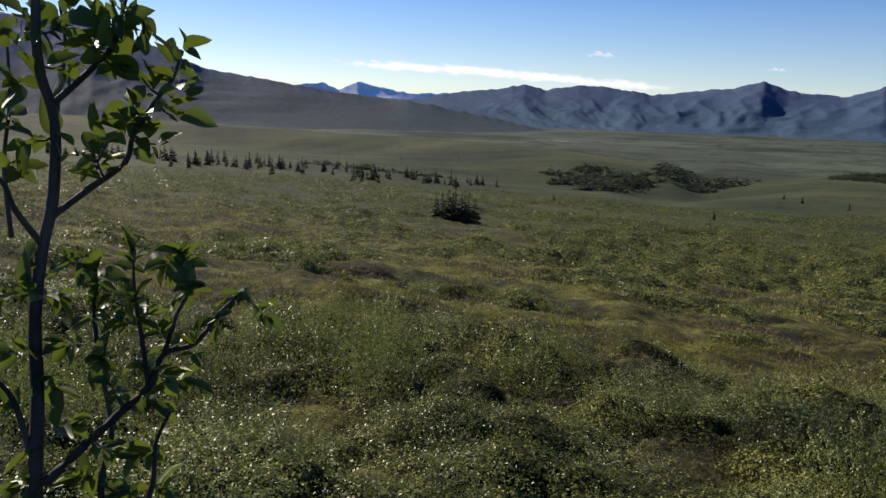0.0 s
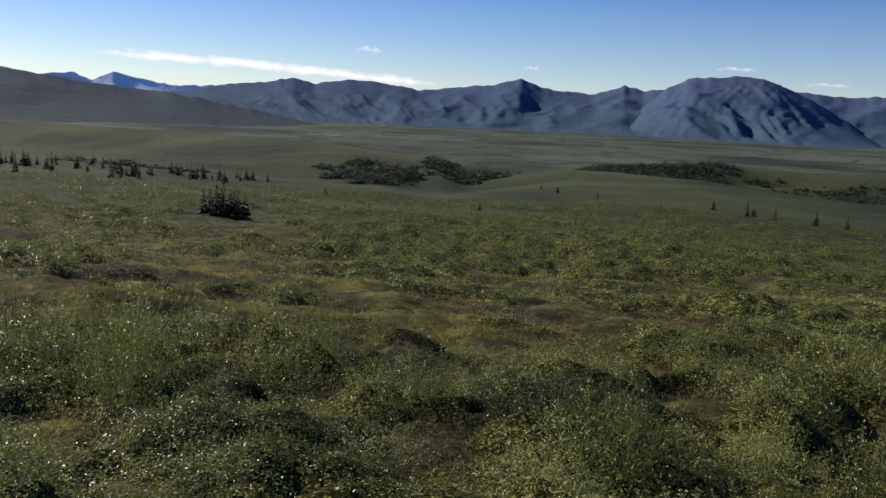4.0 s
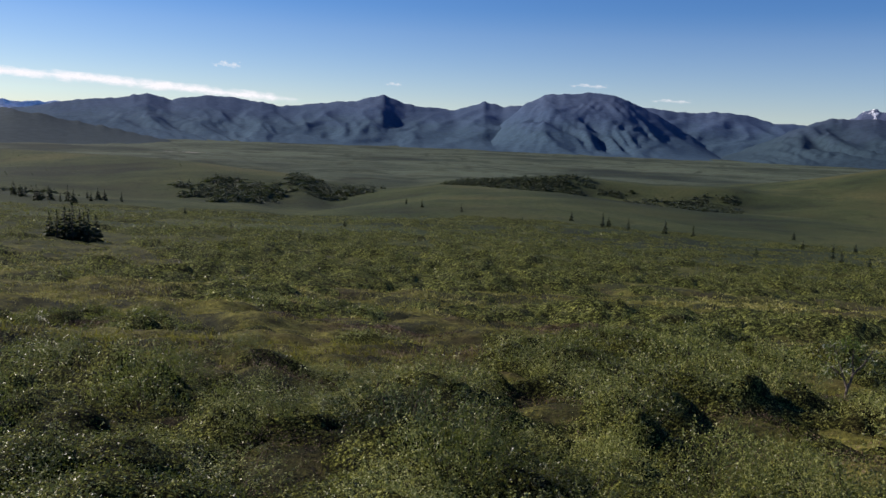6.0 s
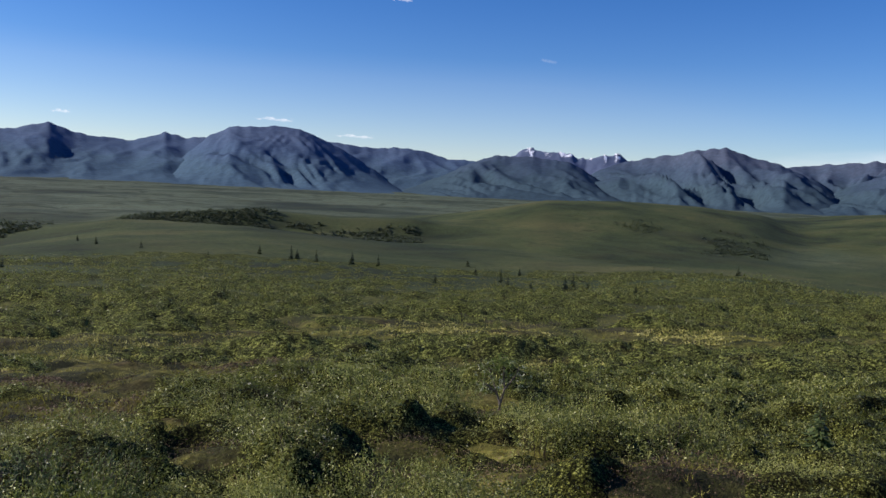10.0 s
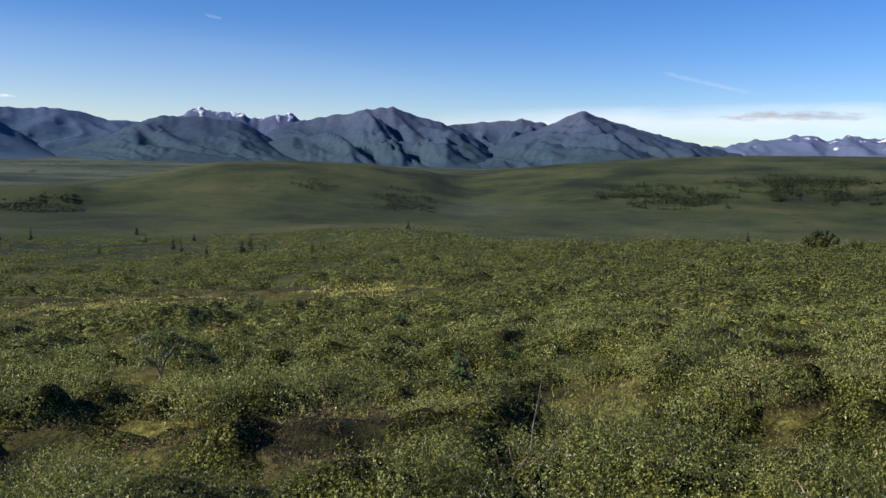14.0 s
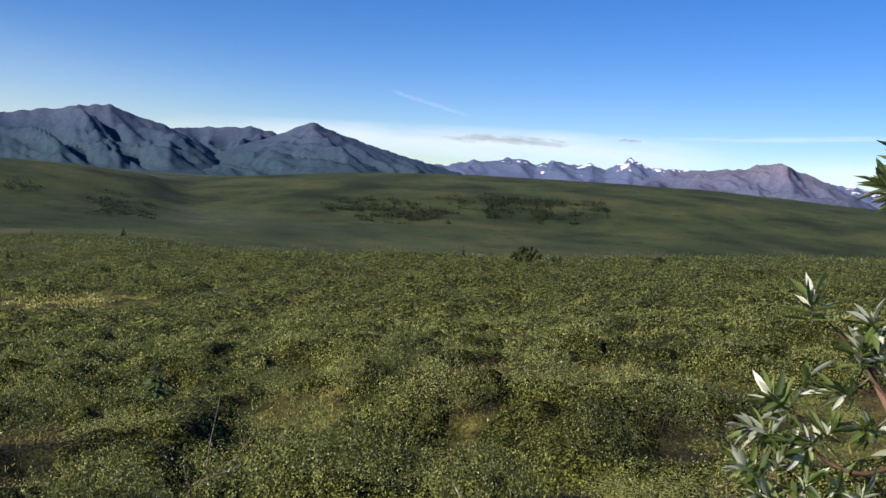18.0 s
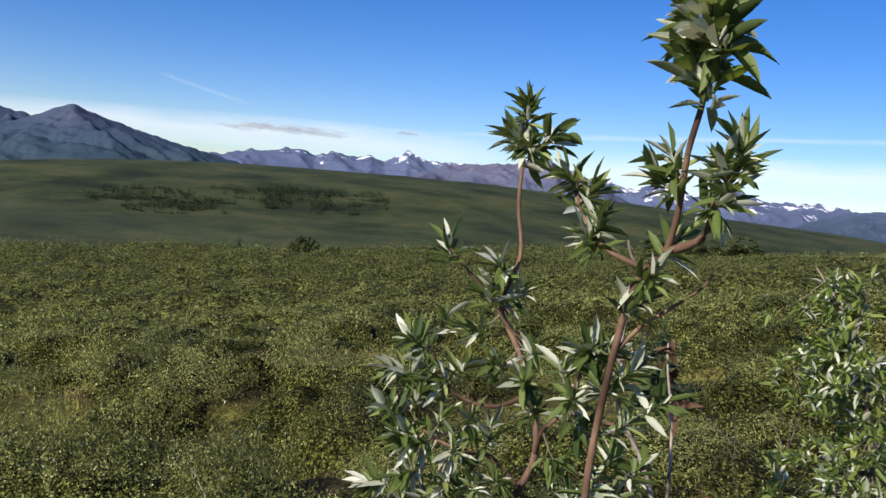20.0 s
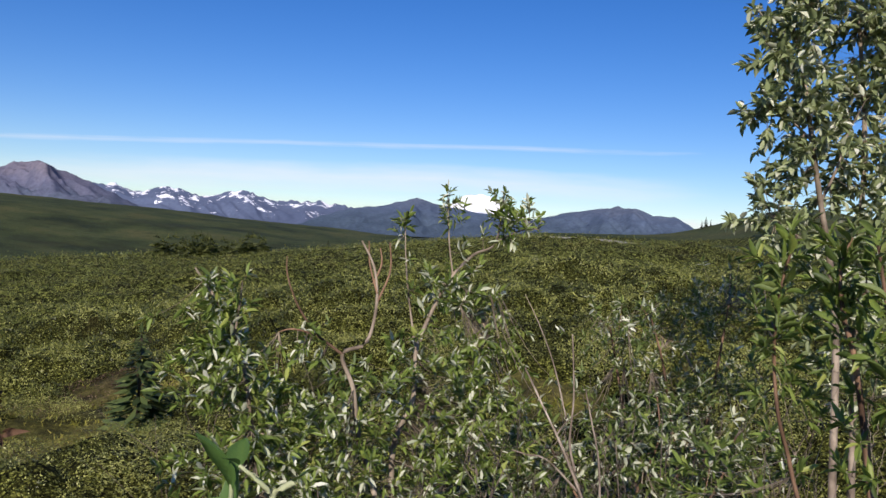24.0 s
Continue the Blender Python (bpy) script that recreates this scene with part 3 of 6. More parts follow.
def cloud(label, material, line, thick, away=4860.0):
    """A streak of cloud through (bearing, height) points, so many degrees thick."""
    yaws = np.linspace(line[0][0], line[-1][0], 60)
    mid = np.interp(-yaws, [-p[0] for p in line], [p[1] for p in line])
    v = np.linspace(0, 1, 7)
    vv, aa = np.meshgrid(v, np.radians(yaws), indexing="ij")
    e = np.radians(mid)[None, :] + np.radians(thick) * (vv - 0.5)
    co = np.stack([-np.sin(aa) * np.cos(e), np.cos(aa) * np.cos(e), np.sin(e)], -1) * away
    quads = grid_quads(7, 60)
    me = sheet("cloud", co, quads)
    uu = np.broadcast_to(np.linspace(0, 1, 60)[None, :], vv.shape)
    layer = me.uv_layers.new(name="streak")
    layer.data.foreach_set("uv", np.stack([uu, vv], -1).reshape(-1, 2)[quads.ravel()].astype(np.float32).ravel())
    return tagged(part("cloud", me, material), label, "cloud", kind="structure")


THICK = cloud_material("bright_cloud", 0.62, 22.0, 0.4, 1.0)
PUFF = cloud_material("small_cloud", 0.5, 5.0, 0.7, 0.95, 0.9, 2.2)
VEIL = cloud_material("thin_veil", 0.95, 6.0, 1.2, 0.9, 0.75)
STREAK = cloud_material("thin_streak", 0.75, 14.0, 0.9, 0.9, 0.42)
LOW_HAZE = cloud_material("low_bright_haze", 1.1, 2.0, 2.4, 0.9, 0.32, 0.25)
FAINT = cloud_material("faint_streak", 0.7, 10.0, 1.0, 0.9, 0.24)
GREYISH = cloud_material("grey_wisp", 0.8, 6.0, 0.7, 0.38, 0.8, 2.2)
cloud("long bright streak of cloud over the mountains", THICK, ((13, 2.78), (2.76, 2.55), (-4.8, 2.15), (-10, 1.85), (-16, 1.6)), 1.1)
cloud("small bright puff of cloud", PUFF, ((-6.3, 3.8), (-8.8, 3.78)), 0.8)
cloud("tiny wisp of cloud", PUFF, ((-17.7, 3.05), (-19.2, 3.05)), 0.45)
cloud("thin white wisp over the flat-topped mountain", PUFF, ((-29.7, 3.42), (-33.2, 3.36)), 0.5)
cloud("thin white wisp over the ridge", PUFF, ((-35.0, 2.58), (-38.6, 2.54)), 0.45)
cloud("small white cloud high in the sky", PUFF, ((-38.6, 11.65), (-40.6, 11.6)), 0.5)
cloud("faint wisp high in the sky", FAINT, ((-48.9, 8.2), (-50.3, 8.0)), 0.35)
cloud("faint slanting wisp of cirrus", FAINT, ((-78.0, 5.7), (-85.5, 4.0)), 0.5)
cloud("hazy white veil along the horizon", VEIL, ((-60, 1.3), (-75, 2.1), (-90, 2.6), (-104, 2.6)), 2.6)
cloud("small grey wisps of cloud", GREYISH, ((-82.0, 2.65), (-87, 2.85), (-92.0, 2.8)), 0.8, 4820.0)
cloud("tiny grey wisp of cloud", GREYISH, ((-94.3, 3.35), (-96.2, 3.35)), 0.3, 4820.0)
cloud("long thin streak of cloud across the sky", STREAK, ((-90, 3.2), (-102.5, 3.85), (-119.5, 4.95), (-134.7, 5.5), (-152, 5.65)), 0.55)
cloud("pale haze low over the mountains", LOW_HAZE, ((44, 1.6), (0, 1.6), (-40, 1.6), (-76, 1.6)), 13.0, 4880.0)
cloud("hazy white veil over the snowy peaks", VEIL, ((-100, 2.0), (-112, 2.4), (-131, 3.2), (-150, 3.0)), 2.4)
cloud("low white cloud bank behind the hills", VEIL, ((-144, 0.9), (-152, 1.1)), 1.0)


# ---- plants in quantity ----
rng = np.random.default_rng(7)


def kites(base, axis, wide, length, width):
    """Leaves as folded four-cornered blades: (n, 4, 3)."""
    axis = axis / np.linalg.norm(axis, axis=1)[:, None]
    side = np.cross(axis, wide)
    side /= np.linalg.norm(side, axis=1)[:, None] + 1e-9
    up = np.cross(side, axis)
    L, W = length[:, None], width[:, None]
    mid = base + axis * L * 0.48 - up * W * 0.12
    return np.stack([base, mid + side * W * 0.5, base + axis * L, mid - side * W * 0.5], 1)


def anyway(n):
    v = rng.normal(size=(n, 3))
    return v / np.linalg.norm(v, axis=1)[:, None]


def bush_leaves(n, radius, high, length, shoots=60, slim=0.72):
    """The leaves of a bush, set along upright, spreading shoots, and the shoots as (k, points, 3)."""
    a, u = rng.uniform(0, 6.283, shoots), rng.uniform(0, 1, shoots)
    lump = 0.72 + 0.4 * np.abs(np.sin(a * 1.5 + rng.uniform(0, 6))) * rng.uniform(0.7, 1.1, shoots)
    out = np.sqrt(u) * radius
    tip = np.stack([np.cos(a) * out, np.sin(a) * out, high * (1 - 0.5 * u) * lump], -1)
    tip[:, 2] = np.maximum(tip[:, 2], 0.2 * high)
    root = tip * np.array([0.35, 0.35, 0]) + rng.normal(size=(shoots, 3)) * np.array([0.06, 0.06, 0]) * radius
    t = np.linspace(0, 1, 6)
    bow = np.stack([t ** 1.3, t ** 1.3, t ** 0.9], -1)[None]
    lines = root[:, None, :] + (tip - root)[:, None, :] * bow
    lines[:, 1:] += rng.normal(size=lines[:, 1:].shape) * 0.025 * radius
    k, w = rng.integers(0, shoots, n), 1 - 0.72 * rng.uniform(0, 1, n) ** 1.35
    i = np.minimum((w * 5).astype(int), 4)
    f = (w * 5 - i)[:, None]
    along = lines[k, i + 1] - lines[k, i]
    base = lines[k, i] * (1 - f) + lines[k, i + 1] * f + rng.normal(size=(n, 3)) * 0.045 * radius * (1.25 - w)[:, None]
    base[:, 2] = np.abs(base[:, 2])
    along = along / (np.linalg.norm(along, axis=1)[:, None] + 1e-9)
    size = length * rng.uniform(0.6, 1.25, n)
    outward = base / np.array([radius, radius, high]) + np.array([0, 0, 0.15])
    leaves = kites(base, anyway(n) + along * 0.55, anyway(n) * 0.8 + outward * 1.1, size, size * slim)
    return leaves, lines


def lobed_bush(n, radius, high, length, lobes, slim=0.75):
    """The leaves of a bush of rounded leafy lobes."""
    a, u = rng.uniform(0, 6.283, lobes), np.sqrt((np.arange(lobes) + 0.5) / lobes)
    wide = radius * rng.uniform(0.24, 0.42, lobes)
    centre = np.stack([np.cos(a) * u * radius * 0.8, np.sin(a) * u * radius * 0.8, high * (1 - 0.55 * u ** 2) * rng.uniform(0.6, 1.0, lobes) - wide * 0.5], -1)
    k = rng.choice(lobes, n, p=wide ** 2 / (wide ** 2).sum())
    way = anyway(n)
    way[:, 2] = np.where(rng.uniform(0, 1, n) < 0.7, np.abs(way[:, 2]), way[:, 2])
    # short shoots stand out of each lobe
    tuft = 0.86 + 0.34 * (np.sin(way[:, 0] * 9 + k) * np.sin(way[:, 1] * 9 + 2 * k) > 0.25) * rng.uniform(0, 1, n)
    base = centre[k] + way * (wide[k] * tuft * rng.uniform(0.86, 1.06, n))[:, None]
    base[:, 2] = np.abs(base[:, 2])
    size = length * rng.uniform(0.6, 1.25, n)
    leaves = kites(base, anyway(n) + way * 0.35 + np.array([0, 0, 0.3]), way + anyway(n) * 0.6, size, size * slim)
    return leaves


def stem_tubes(lines, r):
    """Thin three-sided stems."""
    k, p, _ = lines.shape
    ring = np.stack([np.cos(np.arange(3) * 2.094), np.sin(np.arange(3) * 2.094), np.zeros(3)], -1)
    rad = r * np.linspace(1, 0.4, p)[None, :, None, None]
    v = lines[:, :, None, :] + ring[None, None] * rad
    i, j, c = np.meshgrid(np.arange(k), np.arange(p - 1), np.arange(3), indexing="ij")
    a, b = (i * p + j) * 3 + c, (i * p + j) * 3 + (c + 1) % 3
    return v.reshape(-1, 3), np.stack([a, b, b + 3, a + 3], -1).reshape(-1, 4)


def scatter(blades, xy, z, scale, tall):
    """Copies of one set of blades at many places, turned and sized: (n * m, 4, 3)."""
    a = rng.uniform(0, 6.283, len(xy))
    c, s = np.cos(a)[:, None, None], np.sin(a)[:, None, None]
    b, S = blades[None], scale[:, None, None]
    return np.stack([(b[..., 0] * c - b[..., 1] * s) * S + xy[:, 0, None, None], (b[..., 0] * s + b[..., 1] * c) * S + xy[:, 1, None, None],
                     b[..., 2] * S * tall[:, None, None] + z[:, None, None]], -1).reshape(-1, 4, 3)


def three_cornered(blades):
    """The same leaves with three corners, for growth further off."""
    half = (blades[:, 1] - blades[:, 3]) * 0.5
    return np.stack([blades[:, 0] - half, blades[:, 0] + half, blades[:, 2]], 1)


def blades_mesh(name, blades):
    return sheet(name, blades.reshape(-1, 3), np.arange(len(blades) * 4).reshape(-1, 4))


def places(n, near, far, yaw0=-158.0, yaw1=32.0, power=1.0):
    """Places spread over a ring-shaped stretch of the hillside."""
    d = (near ** (2 * power) + rng.uniform(0, 1, n) * (far ** (2 * power) - near ** (2 * power))) ** (0.5 / power)
    yaw = rng.uniform(yaw0, yaw1, n)
    x, y = spot(yaw, d)
    return np.stack([x, y], -1), d, yaw


def scrubby(xy, d, yaw):
    """How thick the shrubs stand, from 0 (open moss and sedge) to 1."""
    x, y = xy[..., 0], xy[..., 1]
    n = 0.55 * fbm(x / 3.6, y / 3.6, 3, 31) + 0.45 * fbm(x / 13, y / 13, 2, 33)
    open_ground = 0.33 + 0.145 * step(7.5, 12, d) * step(-70, -52, yaw) - 0.05 * step(-70, -85, yaw) + 0.02 * step(30, 60, d)
    gaps = step(0.2, 0.36, fbm(x / 1.7, y / 1.7, 2, 35)) * step(0.1, 0.25, fbm(x / 5.5, y / 5.5, 2, 37))
    return step(open_ground - 0.06, open_ground + 0.12, n) * gaps


# bare hollows of dark heath, and open patches of pale sedge and moss: bearing, distance, radius
HOLLOWS = ((-51.4, 7.4, 0.55), (-45.2, 8.4, 0.5), (-44.4, 7.4, 0.45), (-63.6, 9.3, 0.5), (-92.1, 12.4, 0.9), (-67, 15.2, 0.5), (-43.4, 20.4, 0.8), (-65.3, 7.2, 0.4), (-31.3, 28, 1.1),
           (-61.8, 6.9, 0.3), (-22.7, 12.7, 0.7), (-36.1, 9.1, 0.35), (-19.6, 21.8, 0.8), (-6.6, 10.5, 0.7), (-13.8, 5.5, 0.35), (-31.9, 8.2, 0.5), (-12.9, 9.4, 0.6), (0.5, 18.6, 0.7),
           (12.6, 5.9, 0.5), (8, 24.8, 0.8), (-104.2, 19.6, 1.2), (-81.3, 9.5, 0.4), (-105.5, 9.1, 0.6), (-91.3, 9.3, 0.4), (-117.2, 16, 0.7), (-113.5, 12.5, 0.6), (-106.4, 9.6, 0.4), (-50, 12.6, 0.6))
MEADOWS = ((-44.2, 50, 5), (-54, 38, 4), (-52.5, 30, 3), (-23, 40, 6), (-12.8, 34, 5), (8, 48, 7), (20, 57, 8), (-2, 31, 4), (-53.9, 22.5, 1.5), (-60.7, 55, 4), (-85.4, 32.3, 3), (-65.3, 30, 1.5), (-93.7, 37.8, 2.5))


def bare(x, y, patches, ragged=0.5):
    """1 inside the patches, which run on towards the hilltop, falling to 0 round them."""
    out = np.zeros(np.shape(x))
    wobble = np.maximum(1 + ragged * (fbm(x / 0.7, y / 0.7, 2, 47) - 0.5) * 2, 0.2)
    for by, bd, r in patches:
        px, py = spot(by, bd)
        ux, uy = -px / bd, -py / bd
        along, across = (x - px) * ux + (y - py) * uy, (x - px) * uy - (y - py) * ux
        along = np.where(along > 0, along / 2.2, along)
        out = np.maximum(out, np.exp(-((along ** 2 + across ** 2) / (r * r)) ** 1.5 * wobble))
    return out


def swell(x, y):
    """How tall the shrubs grow: in mounds, with low growth between."""
    x, y = np.asarray(x, float), np.asarray(y, float)
    return 0.4 + 1.15 * step(0.34, 0.66, fbm(x / 2.4, y / 2.4, 2, 41))


def holes(x, y):
    """0 in the small bare hollows between the bushes."""
    return step(0.34, 0.45, fbm(x / 1.15, y / 1.15, 2, 61))


def canopy(x, y, d, yaw):
    """How high the tangle of twigs and inner leaves stands over the ground, with creases between the bushes."""
    wx, wy = x + 0.4 * fbm(x / 0.6, y / 0.6, 2, 51), y + 0.4 * fbm(x / 0.6, y / 0.6, 2, 52)
    lumps = 0.48 * domes(wx, wy, 1.0, 53) + 0.56 * domes(wx + 0.2 * wy, wy, 0.46, 59)
    bushy = lumps * (1 - 0.25 * step(20, 60, d)) + domes(wx, wy, 2.3, 57) * 0.75 * step(12, 40, d)
    thick = scrubby(np.stack([x, y], -1), d, yaw) * (1 - bare(x, y, [(a, b, 1.3 * r) for a, b, r in HOLLOWS])) * (1 - 0.8 * bare(x, y, MEADOWS, 1.2)) * (1 - step(-136, -139, yaw) * step(85, 95, d) * (1 - step(160, 172, d)))
    h = thick * (0.42 + 0.34 * swell(x, y)) * np.maximum(1.3 * bushy - 0.24, -0.1) * (0.4 + 0.6 * holes(x, y))
    h = np.where(h > 0, 0.54 * np.tanh(h / 0.54), h)
    h = h + 0.05 * (fbm(x / 0.16, y / 0.16, 2, 55) - 0.5)
    return h * (1 - 0.3 * step(70, 150, d)) * step(2.6, 4.0, d) - 0.05


def canopy_top(x, y):
    d = np.hypot(x, y)
    h = canopy(x, y, d, np.degrees(np.arctan2(-x, y)))
    return land(x, y) + h * np.where(h > 0, 0.7 + 0.3 * step(7, 14, d), 1.0), h


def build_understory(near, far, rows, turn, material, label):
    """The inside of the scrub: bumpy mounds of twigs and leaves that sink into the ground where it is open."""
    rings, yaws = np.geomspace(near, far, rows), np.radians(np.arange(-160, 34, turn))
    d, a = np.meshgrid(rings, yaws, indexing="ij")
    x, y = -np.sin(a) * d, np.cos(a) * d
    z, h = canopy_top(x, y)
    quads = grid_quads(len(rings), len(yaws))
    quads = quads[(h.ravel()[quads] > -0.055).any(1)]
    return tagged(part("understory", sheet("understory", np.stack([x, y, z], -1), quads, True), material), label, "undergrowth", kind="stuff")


build_understory(2.7, 24, 130, 0.28, UNDER, "twigs and inner leaves of low tundra scrub, coloured dark for shade")
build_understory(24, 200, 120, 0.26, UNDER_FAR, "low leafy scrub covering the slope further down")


# dwarf birch close to the camera, each a shrub of its own
def birch_kinds(count, leaves, leaf):
    kinds = []
    for k in range(count):
        radius, high = rng.uniform(0.42, 0.55), rng.uniform(0.44, 0.58)
        blades, lines = bush_leaves(int(leaves * 0.55), radius, high, leaf, 70)
        blades = np.concatenate([blades, lobed_bush(int(leaves * 0.45), radius, high * 0.92, leaf, 13)])
        kinds.append((slivers("foliage", three_cornered(blades)), sheet("stem", *stem_tubes(lines[:13], 0.0032))))
    return kinds


def plant_birches(count):
    close, off = birch_kinds(6, 7000, 0.0125), birch_kinds(5, 4600, 0.0145)
    xy, d, yaw = places(2600, 3.2, 11.0, power=0.8)
    keep = rng.uniform(0, 1, len(d)) < (0.03 + 0.97 * scrubby(xy, d, yaw) * holes(xy[:, 0], xy[:, 1])) * (1 - bare(xy[:, 0], xy[:, 1], [(a, b, 1.9 * r) for a, b, r in HOLLOWS]))
    xy, d = xy[keep], d[keep]
    chosen = []
    for i in range(len(d)):
        gap = 0.62 + 0.024 * d[i]
        if all((xy[i, 0] - xy[j, 0]) ** 2 + (xy[i, 1] - xy[j, 1]) ** 2 > gap * gap for j in chosen):
            chosen.append(i)
    chosen = sorted(chosen, key=lambda i: d[i])[:count]
    for i in chosen:
        x, y = xy[i]
        z = float(land(x, y)) - 0.02
        wide = rng.uniform(0.9, 1.35)
        m = Matrix.Translation((x, y, z)) @ Matrix.Rotation(rng.uniform(0, 6.28), 4, "Z") @ Matrix.Diagonal((wide, wide, (0.42 + 0.6 * float(swell(x, y))) * rng.uniform(0.75, 1.25), 1))
        foliage, stems = close[i % 6] if d[i] < 6.6 else off[i % 5]
        shrub = new("dwarf_birch")
        shrub.matrix_world = m
        part("foliage", foliage, BIRCH, shrub)
        tagged(part("stem", stems, TWIG, shrub), kind="stuff")
        tagged(shrub, "low dwarf birch shrub with small glossy green leaves", "shrub", "dwarf birch on the hillside")
    return [xy[i] for i in chosen]


NEAR = np.array(plant_birches(290))
NEAR_REACH = float(np.percentile(np.hypot(NEAR[:, 0], NEAR[:, 1]), 95))


def scrub_stuff(label, shoots, per, near, far, material):
    """Leafy shoot tips that stand out of the scrub, in equal share for each doubling of the distance."""
    d, yaw = near * (far / near) ** rng.uniform(0, 1, shoots), rng.uniform(-158, 32, shoots)
    x, y = spot(yaw, d)
    h = canopy(x, y, d, yaw)
    keep = h > 0.02 + 0.1 * rng.uniform(0, 1, shoots)
    x, y, d, h = x[keep], y[keep], d[keep], h[keep]
    n = len(d)
    near_by = np.maximum(0.05, 0.002 * d)
    x, y = x + rng.normal(size=n) * near_by, y + rng.normal(size=n) * near_by
    leaf = np.maximum(0.0145, 0.0019 * d - 0.0003 * np.maximum(d - 25, 0))
    # most shoots lie in the rounded surface of their bush, some stand out of it
    e = np.maximum(0.07, 0.006 * d)
    z, _ = canopy_top(x, y)
    zx, zy = canopy_top(x + e, y)[0], canopy_top(x, y + e)[0]
    face = np.stack([(z - zx) / e, (z - zy) / e, np.ones(n)], -1)
    face /= np.linalg.norm(face, axis=1)[:, None]
    out = rng.uniform(0, 1, n) < 0.12
    tall = np.where(out, np.maximum(0.13, 2.4 * leaf) * (0.5 + 1.2 * np.minimum(h, 0.6)), 1.5 * leaf) * rng.uniform(0.5, 1.3, n)
    way = face + rng.normal(size=(n, 3)) * np.array([0.3, 0.3, 0.1]) + np.array([0, 0, 0.5])
    w = rng.uniform(-0.7, 1, (n, per, 1))
    base = np.stack([x, y, z], -1)[:, None] + way[:, None] * tall[:, None, None] * w + rng.normal(size=(n, per, 3)) * np.where(out, 0.6, 1.2)[:, None, None] * leaf[:, None, None]
    size = np.repeat(leaf, per) * rng.uniform(0.6, 1.3, n * per)
    blades = kites(base.reshape(-1, 3), anyway(n * per) + np.array([0, 0, 0.4]), np.repeat(face, per, 0) * 1.3 + anyway(n * per) * 0.62, size, size * 0.8)
    return tagged(part("dwarf_birch_scrub", slivers("dwarf_birch_scrub", three_cornered(blades)), material), label, "shrubs", kind="stuff")


scrub_stuff("low dwarf birch scrub with small green leaves", 165000, 10, NEAR_REACH - 0.8, 32, BIRCH)
scrub_stuff("low birch scrub spread over the slope", 80000, 5, 30, 170, BIRCH_FAR)
scrub_stuff("small leaves on the low growth between the birches", 50000, 9, 3.1, 11, BIRCH)


def grass_stuff(name, label, count, near, far, blades, length, radius, bias=1.0):
    xy, d, yaw = places(count, near, far, power=bias)
    keep = rng.uniform(0, 1, len(d)) > 0.9 * scrubby(xy, d, yaw)
    xy, d = xy[keep], d[keep]
    n = blades
    base = np.concatenate([rng.normal(size=(n, 2)) * radius * 0.5, np.zeros((n, 1))], 1)
    axis = rng.normal(size=(n, 3)) * np.array([0.55, 0.55, 0.2]) + np.array([0, 0, 0.75])
    size = length * rng.uniform(0.5, 1.2, n)
    tuft = kites(base, axis, anyway(n), size, size * 0.2)
    out = scatter(tuft, xy, land(xy[:, 0], xy[:, 1]) - 0.02, rng.uniform(0.6, 1.4, len(xy)) * (d / far) ** 0.5, rng.uniform(0.5, 1.1, len(xy)))
    return tagged(part(name, slivers(name, three_cornered(out)), GRASS), label, "grass", kind="stuff")


grass_stuff("sedge", "yellow-green sedge and moss between the shrubs", 6500, 0.9, 14, 26, 0.09, 0.3)
grass_stuff("sedge", "tawny sedge tussocks on the open slope", 18000, 11, 48, 18, 0.13, 0.5, 0.6)
grass_stuff("sedge", "tawny sedge on the lower slope", 12000, 42, 150, 10, 0.34, 1.3, 0.4)


HEATH = leaf_material("brown_heath_leaf", (0.045, 0.029, 0.018), (0.12, 0.082, 0.05), (0.27, 0.2, 0.125), 0.7, 0.15, 0.08, (0.16, 0.1, 0.05), grain=0.7)
STRAW = leaf_material("pale_straw_blade", (0.16, 0.155, 0.035), (0.34, 0.33, 0.075), (0.56, 0.51, 0.19), 0.7, 0.2, 0.2, (0.4, 0.36, 0.12), grain=0.7)


def heath_patch(yaw, d, r):
    """A bare-looking hollow grown over with brown, twiggy heath."""
    n = int(4200 * min(r, 0.8))
    cx, cy = spot(yaw, d)
    q, a = np.sqrt(rng.uniform(0, 1, n)) * r * 1.25, rng.uniform(0, 6.283, n)
    run = 1 + 0.9 * (np.cos(a - math.atan2(-cy, -cx)) > 0)
    x, y = cx + q * run * np.cos(a), cy + q * run * np.sin(a)
    base = np.stack([x, y, land(x, y) + rng.uniform(0, 0.07, n)], -1)
    size = max(0.016, 0.0019 * d) * rng.uniform(0.6, 1.5, n)
    return kites(base, anyway(n) + np.array([0, 0, 0.5]), anyway(n) * 0.7 + np.array([0, 0, 1.0]), size, size * 0.55)


tagged(part("heath", slivers("heath", three_cornered(np.concatenate([heath_patch(*p) for p in HOLLOWS]))), HEATH), "dark brown heath in the hollows between shrubs", "heath", kind="stuff")


def straw_patch(yaw, d, r):
    n = 4600
    cx, cy = spot(yaw, d)
    q, a = np.sqrt(rng.uniform(0, 1, n)) * r * 1.3, rng.uniform(0, 6.283, n)
    x, y = cx + q * np.cos(a), cy + q * np.sin(a)
    keep = fbm(x / 1.1, y / 1.1, 2, 77) > 0.36 + 0.2 * (q / r - 0.6)
    x, y = x[keep], y[keep]
    n = len(x)
    base = np.stack([x, y, land(x, y)], -1)
    size = 0.003 * d * rng.uniform(0.6, 1.4, n)
    return kites(base, rng.normal(size=(n, 3)) * np.array([0.6, 0.6, 0.1]) + np.array([0, 0, 0.7]), anyway(n), size, size * 0.4)


